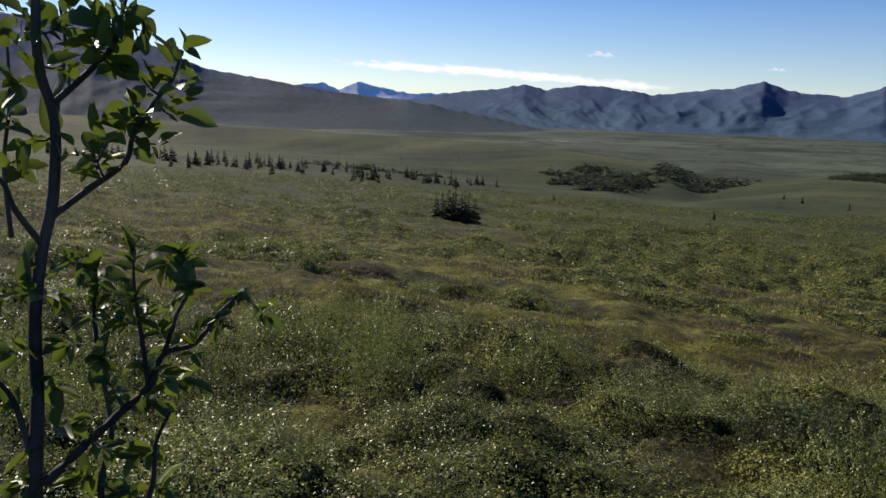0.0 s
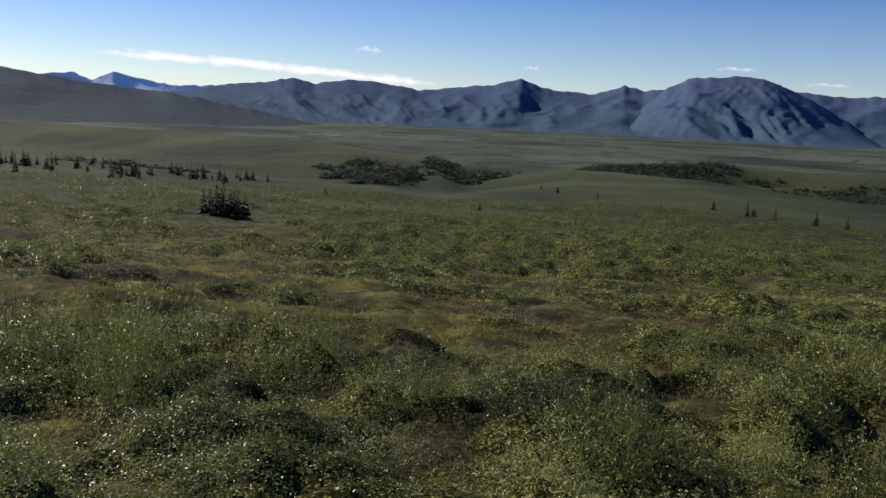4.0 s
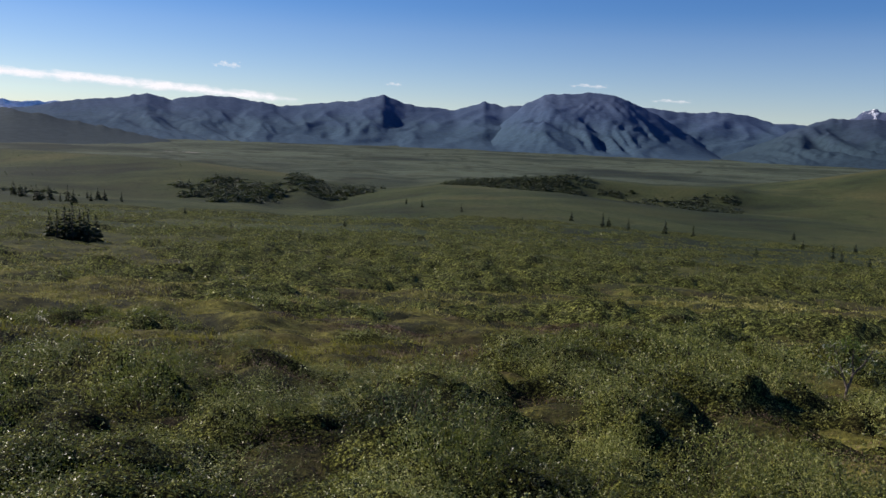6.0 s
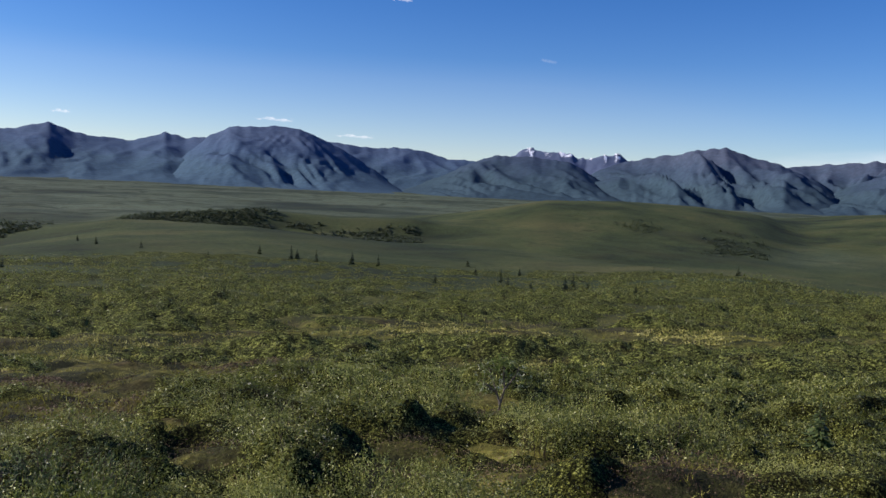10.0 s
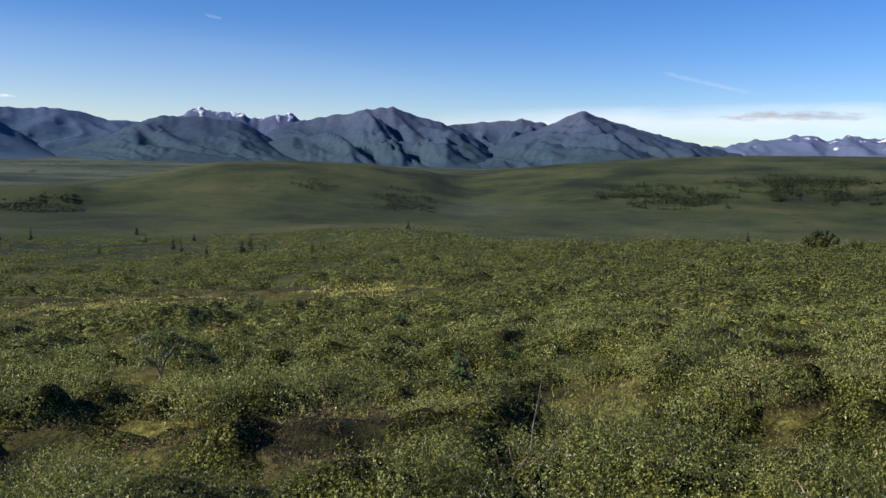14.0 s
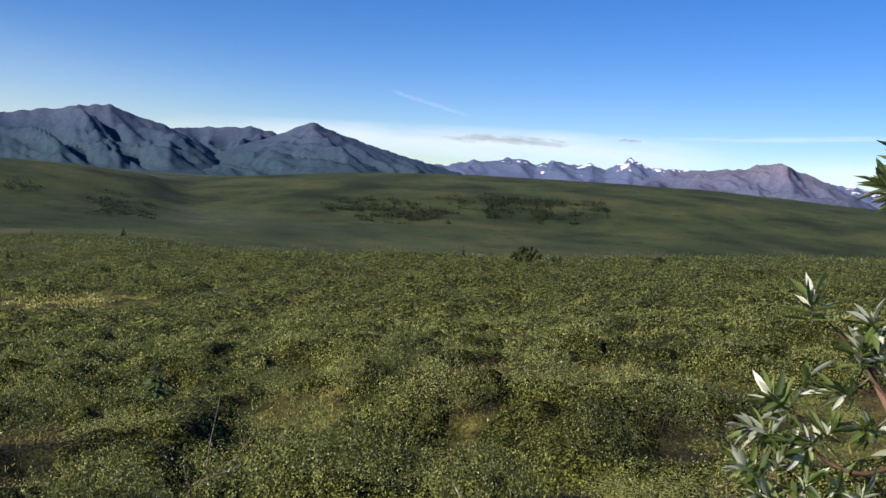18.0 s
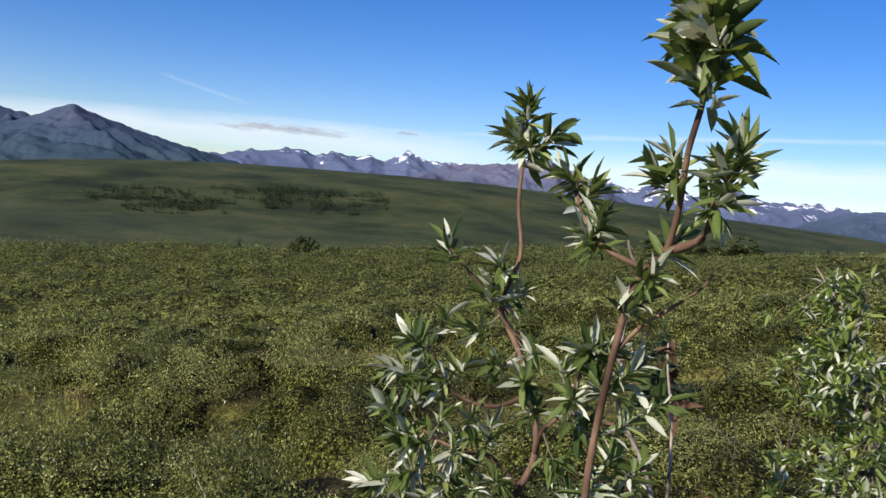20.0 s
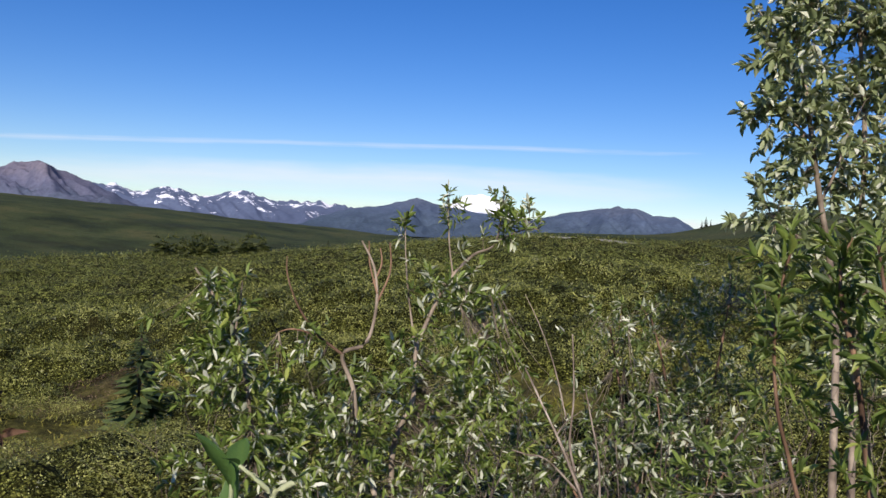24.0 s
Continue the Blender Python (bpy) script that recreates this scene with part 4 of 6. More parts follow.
tagged(part("straw_sedge", slivers("straw_sedge", three_cornered(np.concatenate([straw_patch(*p) for p in MEADOWS]))), STRAW), "pale dry sedge on open patches of the slope", "grass", kind="stuff")


# ---- spruces ----
def spruce_blades(high, whorls, per, spread, fat=0.55):
    """Drooping boughs in whorls round a stem."""
    out = []
    for k in range(whorls):
        u = (k + 0.6) / whorls
        z = high * (0.06 + 0.9 * u)
        reach = spread * (1 - u) ** 0.75 * rng.uniform(0.6, 1.15, per) + 0.03 * high
        a = rng.uniform(0, 6.283, per)
        axis = np.stack([np.cos(a), np.sin(a), rng.uniform(-0.45, 0.05, per)], -1)
        base = np.stack([np.cos(a) * 0.1 * reach, np.sin(a) * 0.1 * reach, z + rng.normal(size=per) * high * 0.015], -1)
        out.append(kites(base, axis, np.tile([0.0, 0, 1], (per, 1)) + rng.normal(size=(per, 3)) * 0.4, reach, reach * fat))
    top = kites(np.array([[0, 0, high * 0.9]] * 3), np.array([[0.05, 0, 1], [-0.05, 0.04, 1], [0, -0.06, 1]]), anyway(3), np.full(3, high * 0.13), np.full(3, high * 0.05))
    return np.concatenate(out + [top])


def tapered(r0, r1, high, sides=7):
    bm = bmesh.new()
    bmesh.ops.create_cone(bm, cap_ends=True, segments=sides, radius1=r0, radius2=r1, depth=high)
    bmesh.ops.translate(bm, verts=bm.verts, vec=(0, 0, high / 2))
    me = bpy.data.meshes.new("trunk")
    bm.to_mesh(me)
    bm.free()
    return me


SPRUCE_KINDS = [(blades_mesh("crown", spruce_blades(1.0, 15, 9, s)), tapered(0.028, 0.006, 0.95)) for s in (0.2, 0.26, 0.17, 0.32)]


def spruce(yaw, d, high, kind, label, group, kinds=None, needles=None):
    x, y = (float(q) for q in spot(yaw, d))
    tree = new("spruce")
    tree.matrix_world = Matrix.Translation((x, y, float(land(x, y)) - 0.04)) @ Matrix.Rotation(yaw * 1.7 + d, 4, "Z") @ Matrix.Diagonal((high, high, high, 1))
    crown, trunk = (kinds or SPRUCE_KINDS)[kind % 4]
    part("trunk", trunk, BARK, tree)
    part("crown", crown, needles or SPRUCE, tree)
    return tagged(tree, label, "tree", group)


for k, (dy, dd, h) in enumerate(((-1.25, 0.4, 2.3), (-0.85, -0.5, 2.8), (-0.4, 0.2, 2.7), (0.0, -0.3, 3.2), (0.4, 0.4, 2.8), (0.8, -0.4, 2.5), (1.2, 0.2, 2.4), (0.15, 0.9, 2.7), (-0.6, 1.0, 2.5))):
    spruce(1.7 + 1.1 * dy, 80 + dd, 1.12 * h, k + 3, "dark spruce in a small tight clump", "clump of spruces")
for k in range(104):
    u = k / 103
    spruce(26 - 25 * u + rng.normal() * 1.3, 255 - 40 * u + rng.normal() * 14, rng.uniform(2.4, 5.0) * (1 - 0.25 * u), k, "dark slim spruce in a row below the hill", "row of spruces")
LONE = ((-23.4, 215, 2.2), (-30.9, 205, 2.4), (-33.0, 190, 3.3), (-33.4, 196, 2.4), (-34.7, 190, 2.8), (-37.1, 190, 3.2), (-38.9, 185, 2.8), (-45.0, 210, 2.0), (-45.6, 160, 1.8),
        (-48.6, 170, 1.7), (-47.4, 130, 2.2), (-51.8, 118, 2.0), (-53.3, 120, 1.5), (-56.5, 105, 1.4), (-47.9, 125, 1.6), (-42.9, 125, 1.4), (-57.5, 190, 1.6), (-20.7, 230, 2.2),
        (-27.6, 190, 1.4), (-62.8, 170, 2.2), (-85.3, 98, 1.5), (-89.3, 96, 1.6), (-52.3, 130, 2.4), (-49.5, 120, 1.2), (-57.2, 115, 1.1), (-19.6, 250, 1.8), (-8.0, 110, 1.3), (-12.5, 95, 1.2), (-5.0, 160, 1.6), (-15.5, 140, 1.5))
for k, (a, d, h) in enumerate(LONE):
    spruce(a, d, h, k, "small lone spruce on the open slope", "scattered spruces")
spruce(-123.1, 150, 2.3, 3, "dark young spruce above the shrubs", "scattered spruces")
spruce(-113.9, 150, 3.4, 2, "thin bare-looking spruce by a thicket", "scattered spruces")
for k, (a, d, h) in enumerate(((-147.7, 300, 3.0), (-147.95, 305, 3.4), (-148.25, 302, 2.6))):
    spruce(a, d, h, k, "spruce on the brow of the knoll", "spruces on the knoll")


# ---- thickets and woods further off ----
def thicket(label, yaw0, yaw1, d0, d1, count, high, wide, material, leaf=15, dense=-0.15):
    yaw0, yaw1 = min(yaw0, yaw1), max(yaw0, yaw1)
    yaw, d = rng.uniform(yaw0, yaw1, count), rng.uniform(d0, d1, count)
    x, y = spot(yaw, d)
    u, v = (yaw - yaw0) / (yaw1 - yaw0) * 2 - 1, (d - d0) / (d1 - d0) * 2 - 1
    keep = rng.uniform(0, 0.8, count) < 4.5 * (fbm(x / 15, y / 15, 3, 71) - 0.5) + 0.9 + dense - 1.25 * (u * u + v * v)
    xy = np.stack([x, y], -1)[keep]
    out = [scatter(spruce_blades(high, 3, leaf // 3, wide), xy[k::3], land(xy[k::3, 0], xy[k::3, 1]) - 0.1, rng.uniform(0.5, 1.3, len(xy[k::3])), rng.uniform(0.6, 1.3, len(xy[k::3]))) for k in range(3)]
    return tagged(part("thicket", slivers("thicket", three_cornered(np.concatenate(out))), material), label, "thicket", kind="stuff")


ALDER_LIGHT = leaf_material("bushy_willow_leaf", (0.02, 0.028, 0.01), (0.055, 0.066, 0.018), (0.12, 0.13, 0.04), 0.6, 0.2, 0.18)
WOOD = leaf_material("far_wood_foliage", (0.016, 0.024, 0.013), (0.03, 0.041, 0.021), (0.05, 0.064, 0.03), 0.8, 0.1, 0.1)
ALDER = leaf_material("alder_leaf", (0.026, 0.036, 0.022), (0.05, 0.065, 0.038), (0.085, 0.1, 0.054), 0.7, 0.2, 0.12)
thicket("dark scrub thicket on the valley side", -3.8, -12.2, 300, 400, 2600, 2.6, 2.6, ALDER, 21, 0.05)
thicket("dark scrub along a gully", -11.3, -18.2, 345, 440, 1100, 2.6, 2.6, ALDER, 15, 0.05)
# added scrub darkens the bank face and the hollow, standing for their shade
thicket("dark scrub set on the far bank for its shaded face", -20, -34, 535, 605, 3000, 2.6, 2.6, ALDER, 15, 0.05)
thicket("dark scrub set in a hollow for its shade", -33.5, -42, 500, 600, 2600, 2.8, 2.8, ALDER, 15, 0.05)
thicket("dark spruce wood on the green ridge", -74.5, -84.5, 670, 830, 4200, 4.2, 1.8, WOOD, 15, 0.0)
thicket("dark spruce wood higher on the green ridge", -82.5, -94.5, 735, 895, 5000, 4.4, 1.9, WOOD, 15, 0.0)
thicket("scrub patch in the valley", -60.2, -64.5, 535, 720, 1500, 2.4, 2.1, ALDER)
thicket("low scrub patch on the hillock", -54, -58, 640, 720, 300, 1.8, 2.0, ALDER)
thicket("small spruces and bushes dotted over the low hill", -10, 30, 400, 760, 520, 2.6, 0.9, ALDER, 15, 0.5)
thicket("dark scrub along the foot of the left hill", -2, 14, 300, 330, 700, 2.0, 2.2, ALDER)
thicket("willow thicket on the slope edge", -110.5, -119, 118, 140, 260, 2.7, 1.8, ALDER_LIGHT, 60, 0.25)


def round_bush(yaw, d, high, label):
    x, y = (float(q) for q in spot(yaw, d))
    bush = new("willow_bush")
    bush.location = (x, y, float(land(x, y)) - 0.05)
    leaves, lines = bush_leaves(3000, high * 0.8, high, high * 0.1, 50)
    part("foliage", blades_mesh("foliage", leaves), ALDER_LIGHT, bush)
    tagged(part("stem", sheet("stem", *stem_tubes(lines[:24], 0.02 * high)), TWIG, bush), kind="stuff")
    return tagged(bush, label, "bush")


round_bush(-89.6, 88, 2.1, "rounded willow bush on the edge of the slope")
round_bush(-91.6, 90, 1.2, "low willow bush beside a taller one")
round_bush(-98.3, 92, 1.0, "low spreading willow bush on the slope edge")


# ---- gravel track and river bars ----
def ribbon(name, label, category, line, width, material, lift=0.06):
    """A strip laid over the land through (bearing, distance, width factor) points."""
    n = 40
    t = np.linspace(0, len(line) - 1, n)
    yaw, d = np.interp(t, range(len(line)), [p[0] for p in line]), np.interp(t, range(len(line)), [p[1] for p in line])
    x, y = spot(yaw, d)
    tx, ty = np.gradient(x), np.gradient(y)
    s = np.hypot(tx, ty)
    w = width * (0.8 + 0.4 * fbm(t, t * 0, 2, 5))
    ex, ey = -ty / s, tx / s
    rows = []
    for o in (-0.5, 0, 0.5):
        px, py = x + ex * w * o, y + ey * w * o
        rows.append(np.stack([px, py, land(px, py) + lift], -1))
    return tagged(part(name, sheet(name, np.stack(rows), grid_quads(3, n)), material), label, category, kind="structure")


def gravel_material():
    m = Mat("pale_gravel")
    n = m.noise(0.8, 6.0, 0.6)
    return m.surface(m.ramp(n, (0.3, (0.24, 0.22, 0.18)), (0.7, (0.42, 0.39, 0.33))), 0.95, m.bump(n, 0.3, 0.05), 0.1)


GRAVEL = gravel_material()
ribbon("gravel_track", "pale gravel track winding past the knoll", "road", ((-137.5, 150), (-140, 138), (-142.5, 130), (-145, 122), (-147.5, 108)), 6.5, GRAVEL, 0.14)
ribbon("river_bar", "pale gravel bar of a river on the plain", "river", ((-3.6, 1500), (-4.8, 1480), (-5.6, 1440), (-6.4, 1420)), 9, GRAVEL, 1.2)


# ---- plants close to the camera ----
def leaf_shape(name, fat, droop, fold, wave):
    """A leaf one unit long and one unit wide at most, with a folded midrib, drooping to its tip."""
    verts, n = [], 7
    for k in range(n):
        t = k / (n - 1)
        w = 0.5 * math.sin(math.pi * min(1, t ** fat * 0.97 + 0.03)) ** 0.85
        z = -droop * t * t
        for s in (-1, 0, 1):
            verts.append((s * w, t, z + fold * abs(s) * w + wave * math.sin(7 * t + s)))
    faces = [(3 * k + s, 3 * k + s + 1, 3 * k + s + 4, 3 * k + s + 3) for k in range(n - 1) for s in (0, 1)]
    return sheet(name, verts, faces, True)


def leaf_kind(name, dark, mid, light, through, rough, spec, translucent):
    """Colour by leaf, with paler veins and blotches."""
    m = Mat(name)
    obj = m.add("ShaderNodeObjectInfo").outputs["Random"]
    isl = m.add("ShaderNodeNewGeometry").outputs["Random Per Island"]
    f = m.math("FRACT", m.math("ADD", m.math("MULTIPLY", obj, 3.7), isl))
    v = m.add("ShaderNodeTexCoord").outputs["Object"]
    vein = m.noise(9.0, 3.0, 0.5, v, (1, 4, 1))
    c = m.ramp(f, (0.0, dark), (0.55, mid), (0.82, mid), (1.0, light))
    c = m.mix(0.35, c, m.ramp(vein, (0.3, (0.7, 0.7, 0.65)), (0.7, (1.25, 1.25, 1.15))), "MULTIPLY")
    return m.surface(c, rough, m.bump(vein, 0.25, 0.002), spec, translucent, m.mix(0.6, c, through))


W_GREEN = leaf_kind("willow_leaf", (0.04, 0.07, 0.018), (0.13, 0.18, 0.045), (0.32, 0.37, 0.12), (0.3, 0.36, 0.06), 0.5, 0.4, 0.3)
W_SILVER = leaf_kind("willow_leaf_underside", (0.34, 0.38, 0.25), (0.56, 0.58, 0.44), (0.8, 0.8, 0.68), (0.4, 0.42, 0.2), 0.6, 0.3, 0.25)
P_GREEN = leaf_kind("poplar_leaf", (0.03, 0.055, 0.015), (0.06, 0.1, 0.025), (0.11, 0.16, 0.04), (0.3, 0.4, 0.04), 0.48, 0.3, 0.22)
T_GREY = leaf_kind("grey_green_leaf", (0.11, 0.145, 0.06), (0.27, 0.32, 0.15), (0.52, 0.56, 0.34), (0.3, 0.34, 0.1), 0.5, 0.4, 0.28)
G_FRESH = leaf_kind("fresh_leaf", (0.07, 0.11, 0.025), (0.19, 0.26, 0.055), (0.38, 0.42, 0.11), (0.34, 0.42, 0.05), 0.42, 0.45, 0.35)
D_BROWN = leaf_kind("dead_curled_leaf", (0.05, 0.026, 0.014), (0.11, 0.06, 0.035), (0.2, 0.13, 0.08), (0.2, 0.09, 0.03), 0.7, 0.2, 0.1)
RED_BARK = bark_material("reddish_willow_bark", (0.13, 0.075, 0.045), (0.31, 0.19, 0.115))
DARK_BARK = bark_material("dark_poplar_bark", (0.045, 0.035, 0.028), (0.11, 0.09, 0.075))
DRY_BARK = bark_material("weathered_dry_wood", (0.26, 0.2, 0.15), (0.5, 0.43, 0.35))
DOWNY = bark_material("downy_green_stem", (0.3, 0.34, 0.17), (0.48, 0.5, 0.3))
DEAD_BARK = bark_material("brown_dead_wood", (0.12, 0.092, 0.07), (0.27, 0.215, 0.165))
PALE_BARK = bark_material("pale_willow_bark", (0.22, 0.17, 0.12), (0.4, 0.33, 0.25))

NARROW = [leaf_shape("leaf", 0.95, d, f, w) for d, f, w in ((0.1, 0.35, 0.01), (0.25, 0.2, 0.02), (-0.1, 0.5, 0.01))]
OVAL = [leaf_shape("leaf", 0.78, d, f, w) for d, f, w in ((0.15, 0.25, 0.015), (0.35, 0.15, 0.03), (0.05, 0.4, 0.02))]


def dressed(shapes, materials):
    """The leaf shapes in each of the materials, to be shared by all leaves alike."""
    out = []
    for mat in materials:
        for s in shapes:
            me = s.copy()
            me.materials.append(mat)
            out.append(me)
    return out


WILLOW_LEAVES = (dressed(NARROW, (W_GREEN, W_GREEN, W_GREEN, G_FRESH, W_SILVER, W_SILVER)), 0.24, 0.7)
BUSHY_LEAVES = (dressed(NARROW, (W_GREEN, G_FRESH, W_SILVER)), 0.3, 0.5)
POPLAR_LEAVES = (dressed(OVAL, (P_GREEN,)), 0.56, 0.1)
TALL_LEAVES = (dressed(OVAL, (T_GREY, T_GREY, W_SILVER)), 0.42, -0.2)
DEAD_LEAVES = (dressed(NARROW, (D_BROWN,)), 0.3, -1.2)
GREEN_LEAVES = (dressed(NARROW, (G_FRESH, W_GREEN)), 0.26, 0.5)

draw = random.Random(11)
GROWN, LEAVES, EXTRA = {}, {}, {}


def plant(name, foot, label, category):
    """The Empty at a plant's foot, on the ground."""
    ob = new(name)
    ob.location = (*foot, float(land(*foot)))
    GROWN[ob.name] = []
    return tagged(ob, label, category)


def bark_of(owner, name):
    if owner.name.startswith(("bare_shrub", "dead_twig")):
        return DEAD_BARK
    if name.startswith("dry"):
        return DRY_BARK
    return {"poplar_sapling": DARK_BARK, "young_willow": RED_BARK, "willow_clump": PALE_BARK, "tall_willow": PALE_BARK, "small_birch": DEAD_BARK, "willow_shoot": DOWNY}.get(owner.name, RED_BARK) if name != "bare_twig" else RED_BARK


def limb(owner, points, r0, r1, name="branch"):
    """A rounded, slightly knotty stem through the points, tapering from r0 to r1; the first ones reach down into the ground."""
    pts = [Vector(p) for p in points]
    if name in ("stem", "trunk", "dry_stem") and not GROWN[owner.name]:
        foot = owner.location.copy()
        foot.z -= 0.05
        if pts[0].z > foot.z + 0.1:
            pts.insert(0, foot)
    line = []
    for i in range(len(pts) - 1):
        a, b, c, d = pts[max(i - 1, 0)], pts[i], pts[i + 1], pts[min(i + 2, len(pts) - 1)]
        for k in range(5):
            t = k / 5
            line.append(0.5 * (2 * b + (c - a) * t + (2 * a - 5 * b + 4 * c - d) * t * t + (3 * b - a - 3 * c + d) * t ** 3))
    line.append(pts[-1])
    sides, verts = 7, []
    for i, p in enumerate(line):
        u = i / (len(line) - 1)
        way = (line[min(i + 1, len(line) - 1)] - line[max(i - 1, 0)]).normalized()
        side = way.orthogonal().normalized()
        other = way.cross(side)
        r = (r0 + (r1 - r0) * u) * (1 + 0.25 * (draw.random() - 0.35) * (i % 5 == 0))
        for k in range(sides):
            a = 2 * math.pi * k / sides
            verts.append(p + (side * math.cos(a) + other * math.sin(a)) * r - owner.location)
    verts_np = np.array([tuple(v) for v in verts])
    ob = part(name, sheet(name, verts_np, grid_quads(len(line), sides, True), True), bark_of(owner, name), owner)
    GROWN[owner.name].extend(line[2:])
    return ob


def nearest(owner, p):
    return min(GROWN[owner.name], key=lambda q: (q - p).length_squared)


def leaf_at(owner, base, way, length, kinds):
    shapes, wide, flop = kinds
    me = draw.choice(shapes)
    y = way.normalized()
    up = Vector((draw.gauss(0, 0.9), draw.gauss(0, 0.9), 1.0))
    x = y.cross(up).normalized()
    z = x.cross(y)
    m = Matrix((x, y, z)).transposed().to_4x4()
    ob = new("leaf", me)
    ob.parent = owner
    w = length * wide * draw.uniform(0.8, 1.2)
    ob.matrix_local = Matrix.Translation(base - owner.location) @ m @ Matrix.Diagonal((w, length, length, 1))
    return ob


def spray(owner, at, n, size, kinds, spread):
    """A leafy shoot: a thin twig from the nearest limb, with n leaves round its end."""
    p = Vector(at)
    if LEAVES.get(owner.name, 0) + n > 300:
        EXTRA.setdefault(owner.name, []).append((p, n, size, kinds))
        return
    LEAVES[owner.name] = LEAVES.get(owner.name, 0) + n
    q = nearest(owner, p)
    if (p - q).length > 0.012:
        mid = (p + q) / 2 + Vector((0, 0, -0.12 * (p - q).length))
        limb(owner, [q, mid, p], 0.0016, 0.0009, "twig")
        out = (p - q).normalized()
    else:
        out = Vector((draw.gauss(0, 0.4), draw.gauss(0, 0.4), 1)).normalized()
    axis = (out + Vector((0, 0, kinds[2]))).normalized()
    for k in range(n):
        t = (k + 0.5) / n
        base = p + axis * spread * (t - 0.75) * 1.6
        a = k * 2.4 + draw.uniform(-0.4, 0.4)
        side = axis.orthogonal().normalized()
        side = side * math.cos(a) + axis.cross(side) * math.sin(a)
        way = axis * (0.25 + 0.7 * t) + side * (1.05 - 0.5 * t) + Vector((draw.gauss(0, 0.48), draw.gauss(0, 0.48), draw.gauss(0, 0.48)))
        leaf_at(owner, base + side * 0.004, way, size * (0.4 + 1.35 * draw.random() ** 1.6), kinds)


def mound(owner, at, wide, high, shoots, n, size, kinds):
    """Leafy shoots filling part of a crown; past 300 leaves of a plant the rest goes into one mesh."""
    for k in range(shoots):
        v = Vector((draw.gauss(0, 0.5), draw.gauss(0, 0.5), draw.gauss(0, 0.5)))
        p = Vector(at) + Vector((v.x * wide, v.y * wide, v.z * high))
        spray(owner, p, int(n * 1.5), size, kinds, size)


def broad_leaf(owner, a, b, wide):
    a, b = Vector(a), Vector(b)
    leaf_at(owner, a, b - a, (b - a).length, ([draw.choice(BROAD)], wide / max((b - a).length, 1e-3), 0))


B_GREEN = leaf_kind("broad_willow_leaf", (0.04, 0.085, 0.022), (0.085, 0.16, 0.04), (0.16, 0.24, 0.07), (0.25, 0.4, 0.05), 0.42, 0.4, 0.3)
BROAD = dressed(OVAL, (B_GREEN,))


def juniper(yaw, d):
    """A dark, feathery low shrub."""
    x, y = (float(q) for q in spot(yaw, d))
    bush = new("juniper")
    bush.location = (x, y, float(land(x, y)) - 0.03)
    blades, lines = bush_leaves(5200, 0.62, 0.5, 0.03, 70, 0.28)
    part("foliage", blades_mesh("foliage", blades), JUNIPER, bush)
    tagged(part("stem", sheet("stem", *stem_tubes(lines, 0.005)), TWIG, bush), kind="stuff")
    return tagged(bush, "dark green feathery juniper spreading among the birch", "shrub")


JUNIPER = leaf_material("juniper_needles", (0.03, 0.048, 0.017), (0.07, 0.1, 0.032), (0.14, 0.17, 0.055), 0.6, 0.25, 0.1)
YOUNG = [(blades_mesh("crown", spruce_blades(1.0, 22, 13, q, 0.3)), tapered(0.02, 0.005, 0.95)) for q in (0.3, 0.34, 0.28, 0.32)]


# young willow with two slender stems, an arm's length away
willow = plant("young_willow", (1.93, -1.20), "young willow with reddish stems and narrow silvery leaves", "shrub")
limb(willow, [(1.79, -1.26, 1.50), (1.77, -1.24, 1.59), (1.77, -1.23, 1.67), (1.76, -1.23, 1.76), (1.73, -1.23, 1.86), (1.70, -1.23, 1.93), (1.69, -1.24, 1.96), (1.67, -1.25, 1.98), (1.65, -1.25, 2.02), (1.62, -1.24, 2.08), (1.60, -1.24, 2.13), (1.58, -1.23, 2.18), (1.57, -1.22, 2.22), (1.57, -1.21, 2.25)], 0.0054, 0.0024, "stem")
limb(willow, [(1.67, -1.25, 1.98), (1.63, -1.27, 2.00), (1.61, -1.27, 2.04), (1.59, -1.28, 2.07)], 0.0048, 0.002, "branch")
limb(willow, [(1.91, -1.17, 1.41), (1.95, -1.18, 1.54), (1.95, -1.19, 1.60), (1.96, -1.22, 1.67), (1.98, -1.21, 1.75), (1.98, -1.19, 1.80), (1.99, -1.17, 1.84), (2.00, -1.16, 1.87), (2.00, -1.18, 1.94), (2.00, -1.17, 2.01), (2.00, -1.17, 2.07), (2.00, -1.17, 2.13)], 0.0058, 0.0022, "stem")
limb(willow, [(1.96, -1.22, 1.67), (1.90, -1.21, 1.72), (1.87, -1.22, 1.75), (1.81, -1.22, 1.81), (1.79, -1.22, 1.85)], 0.004, 0.002, "branch")
limb(willow, [(1.73, -1.23, 1.86), (1.72, -1.25, 1.89), (1.71, -1.27, 1.91), (1.69, -1.30, 1.94), (1.68, -1.31, 1.96)], 0.0028, 0.0012, "branch")
limb(willow, [(1.69, -1.24, 1.96), (1.74, -1.22, 1.97), (1.79, -1.21, 1.99), (1.83, -1.20, 2.03), (1.82, -1.20, 2.07)], 0.0035, 0.0015, "branch")
limb(willow, [(1.98, -1.21, 1.75), (1.97, -1.16, 1.73), (1.97, -1.11, 1.74), (1.97, -1.08, 1.77), (1.98, -1.06, 1.81)], 0.0035, 0.0015, "branch")
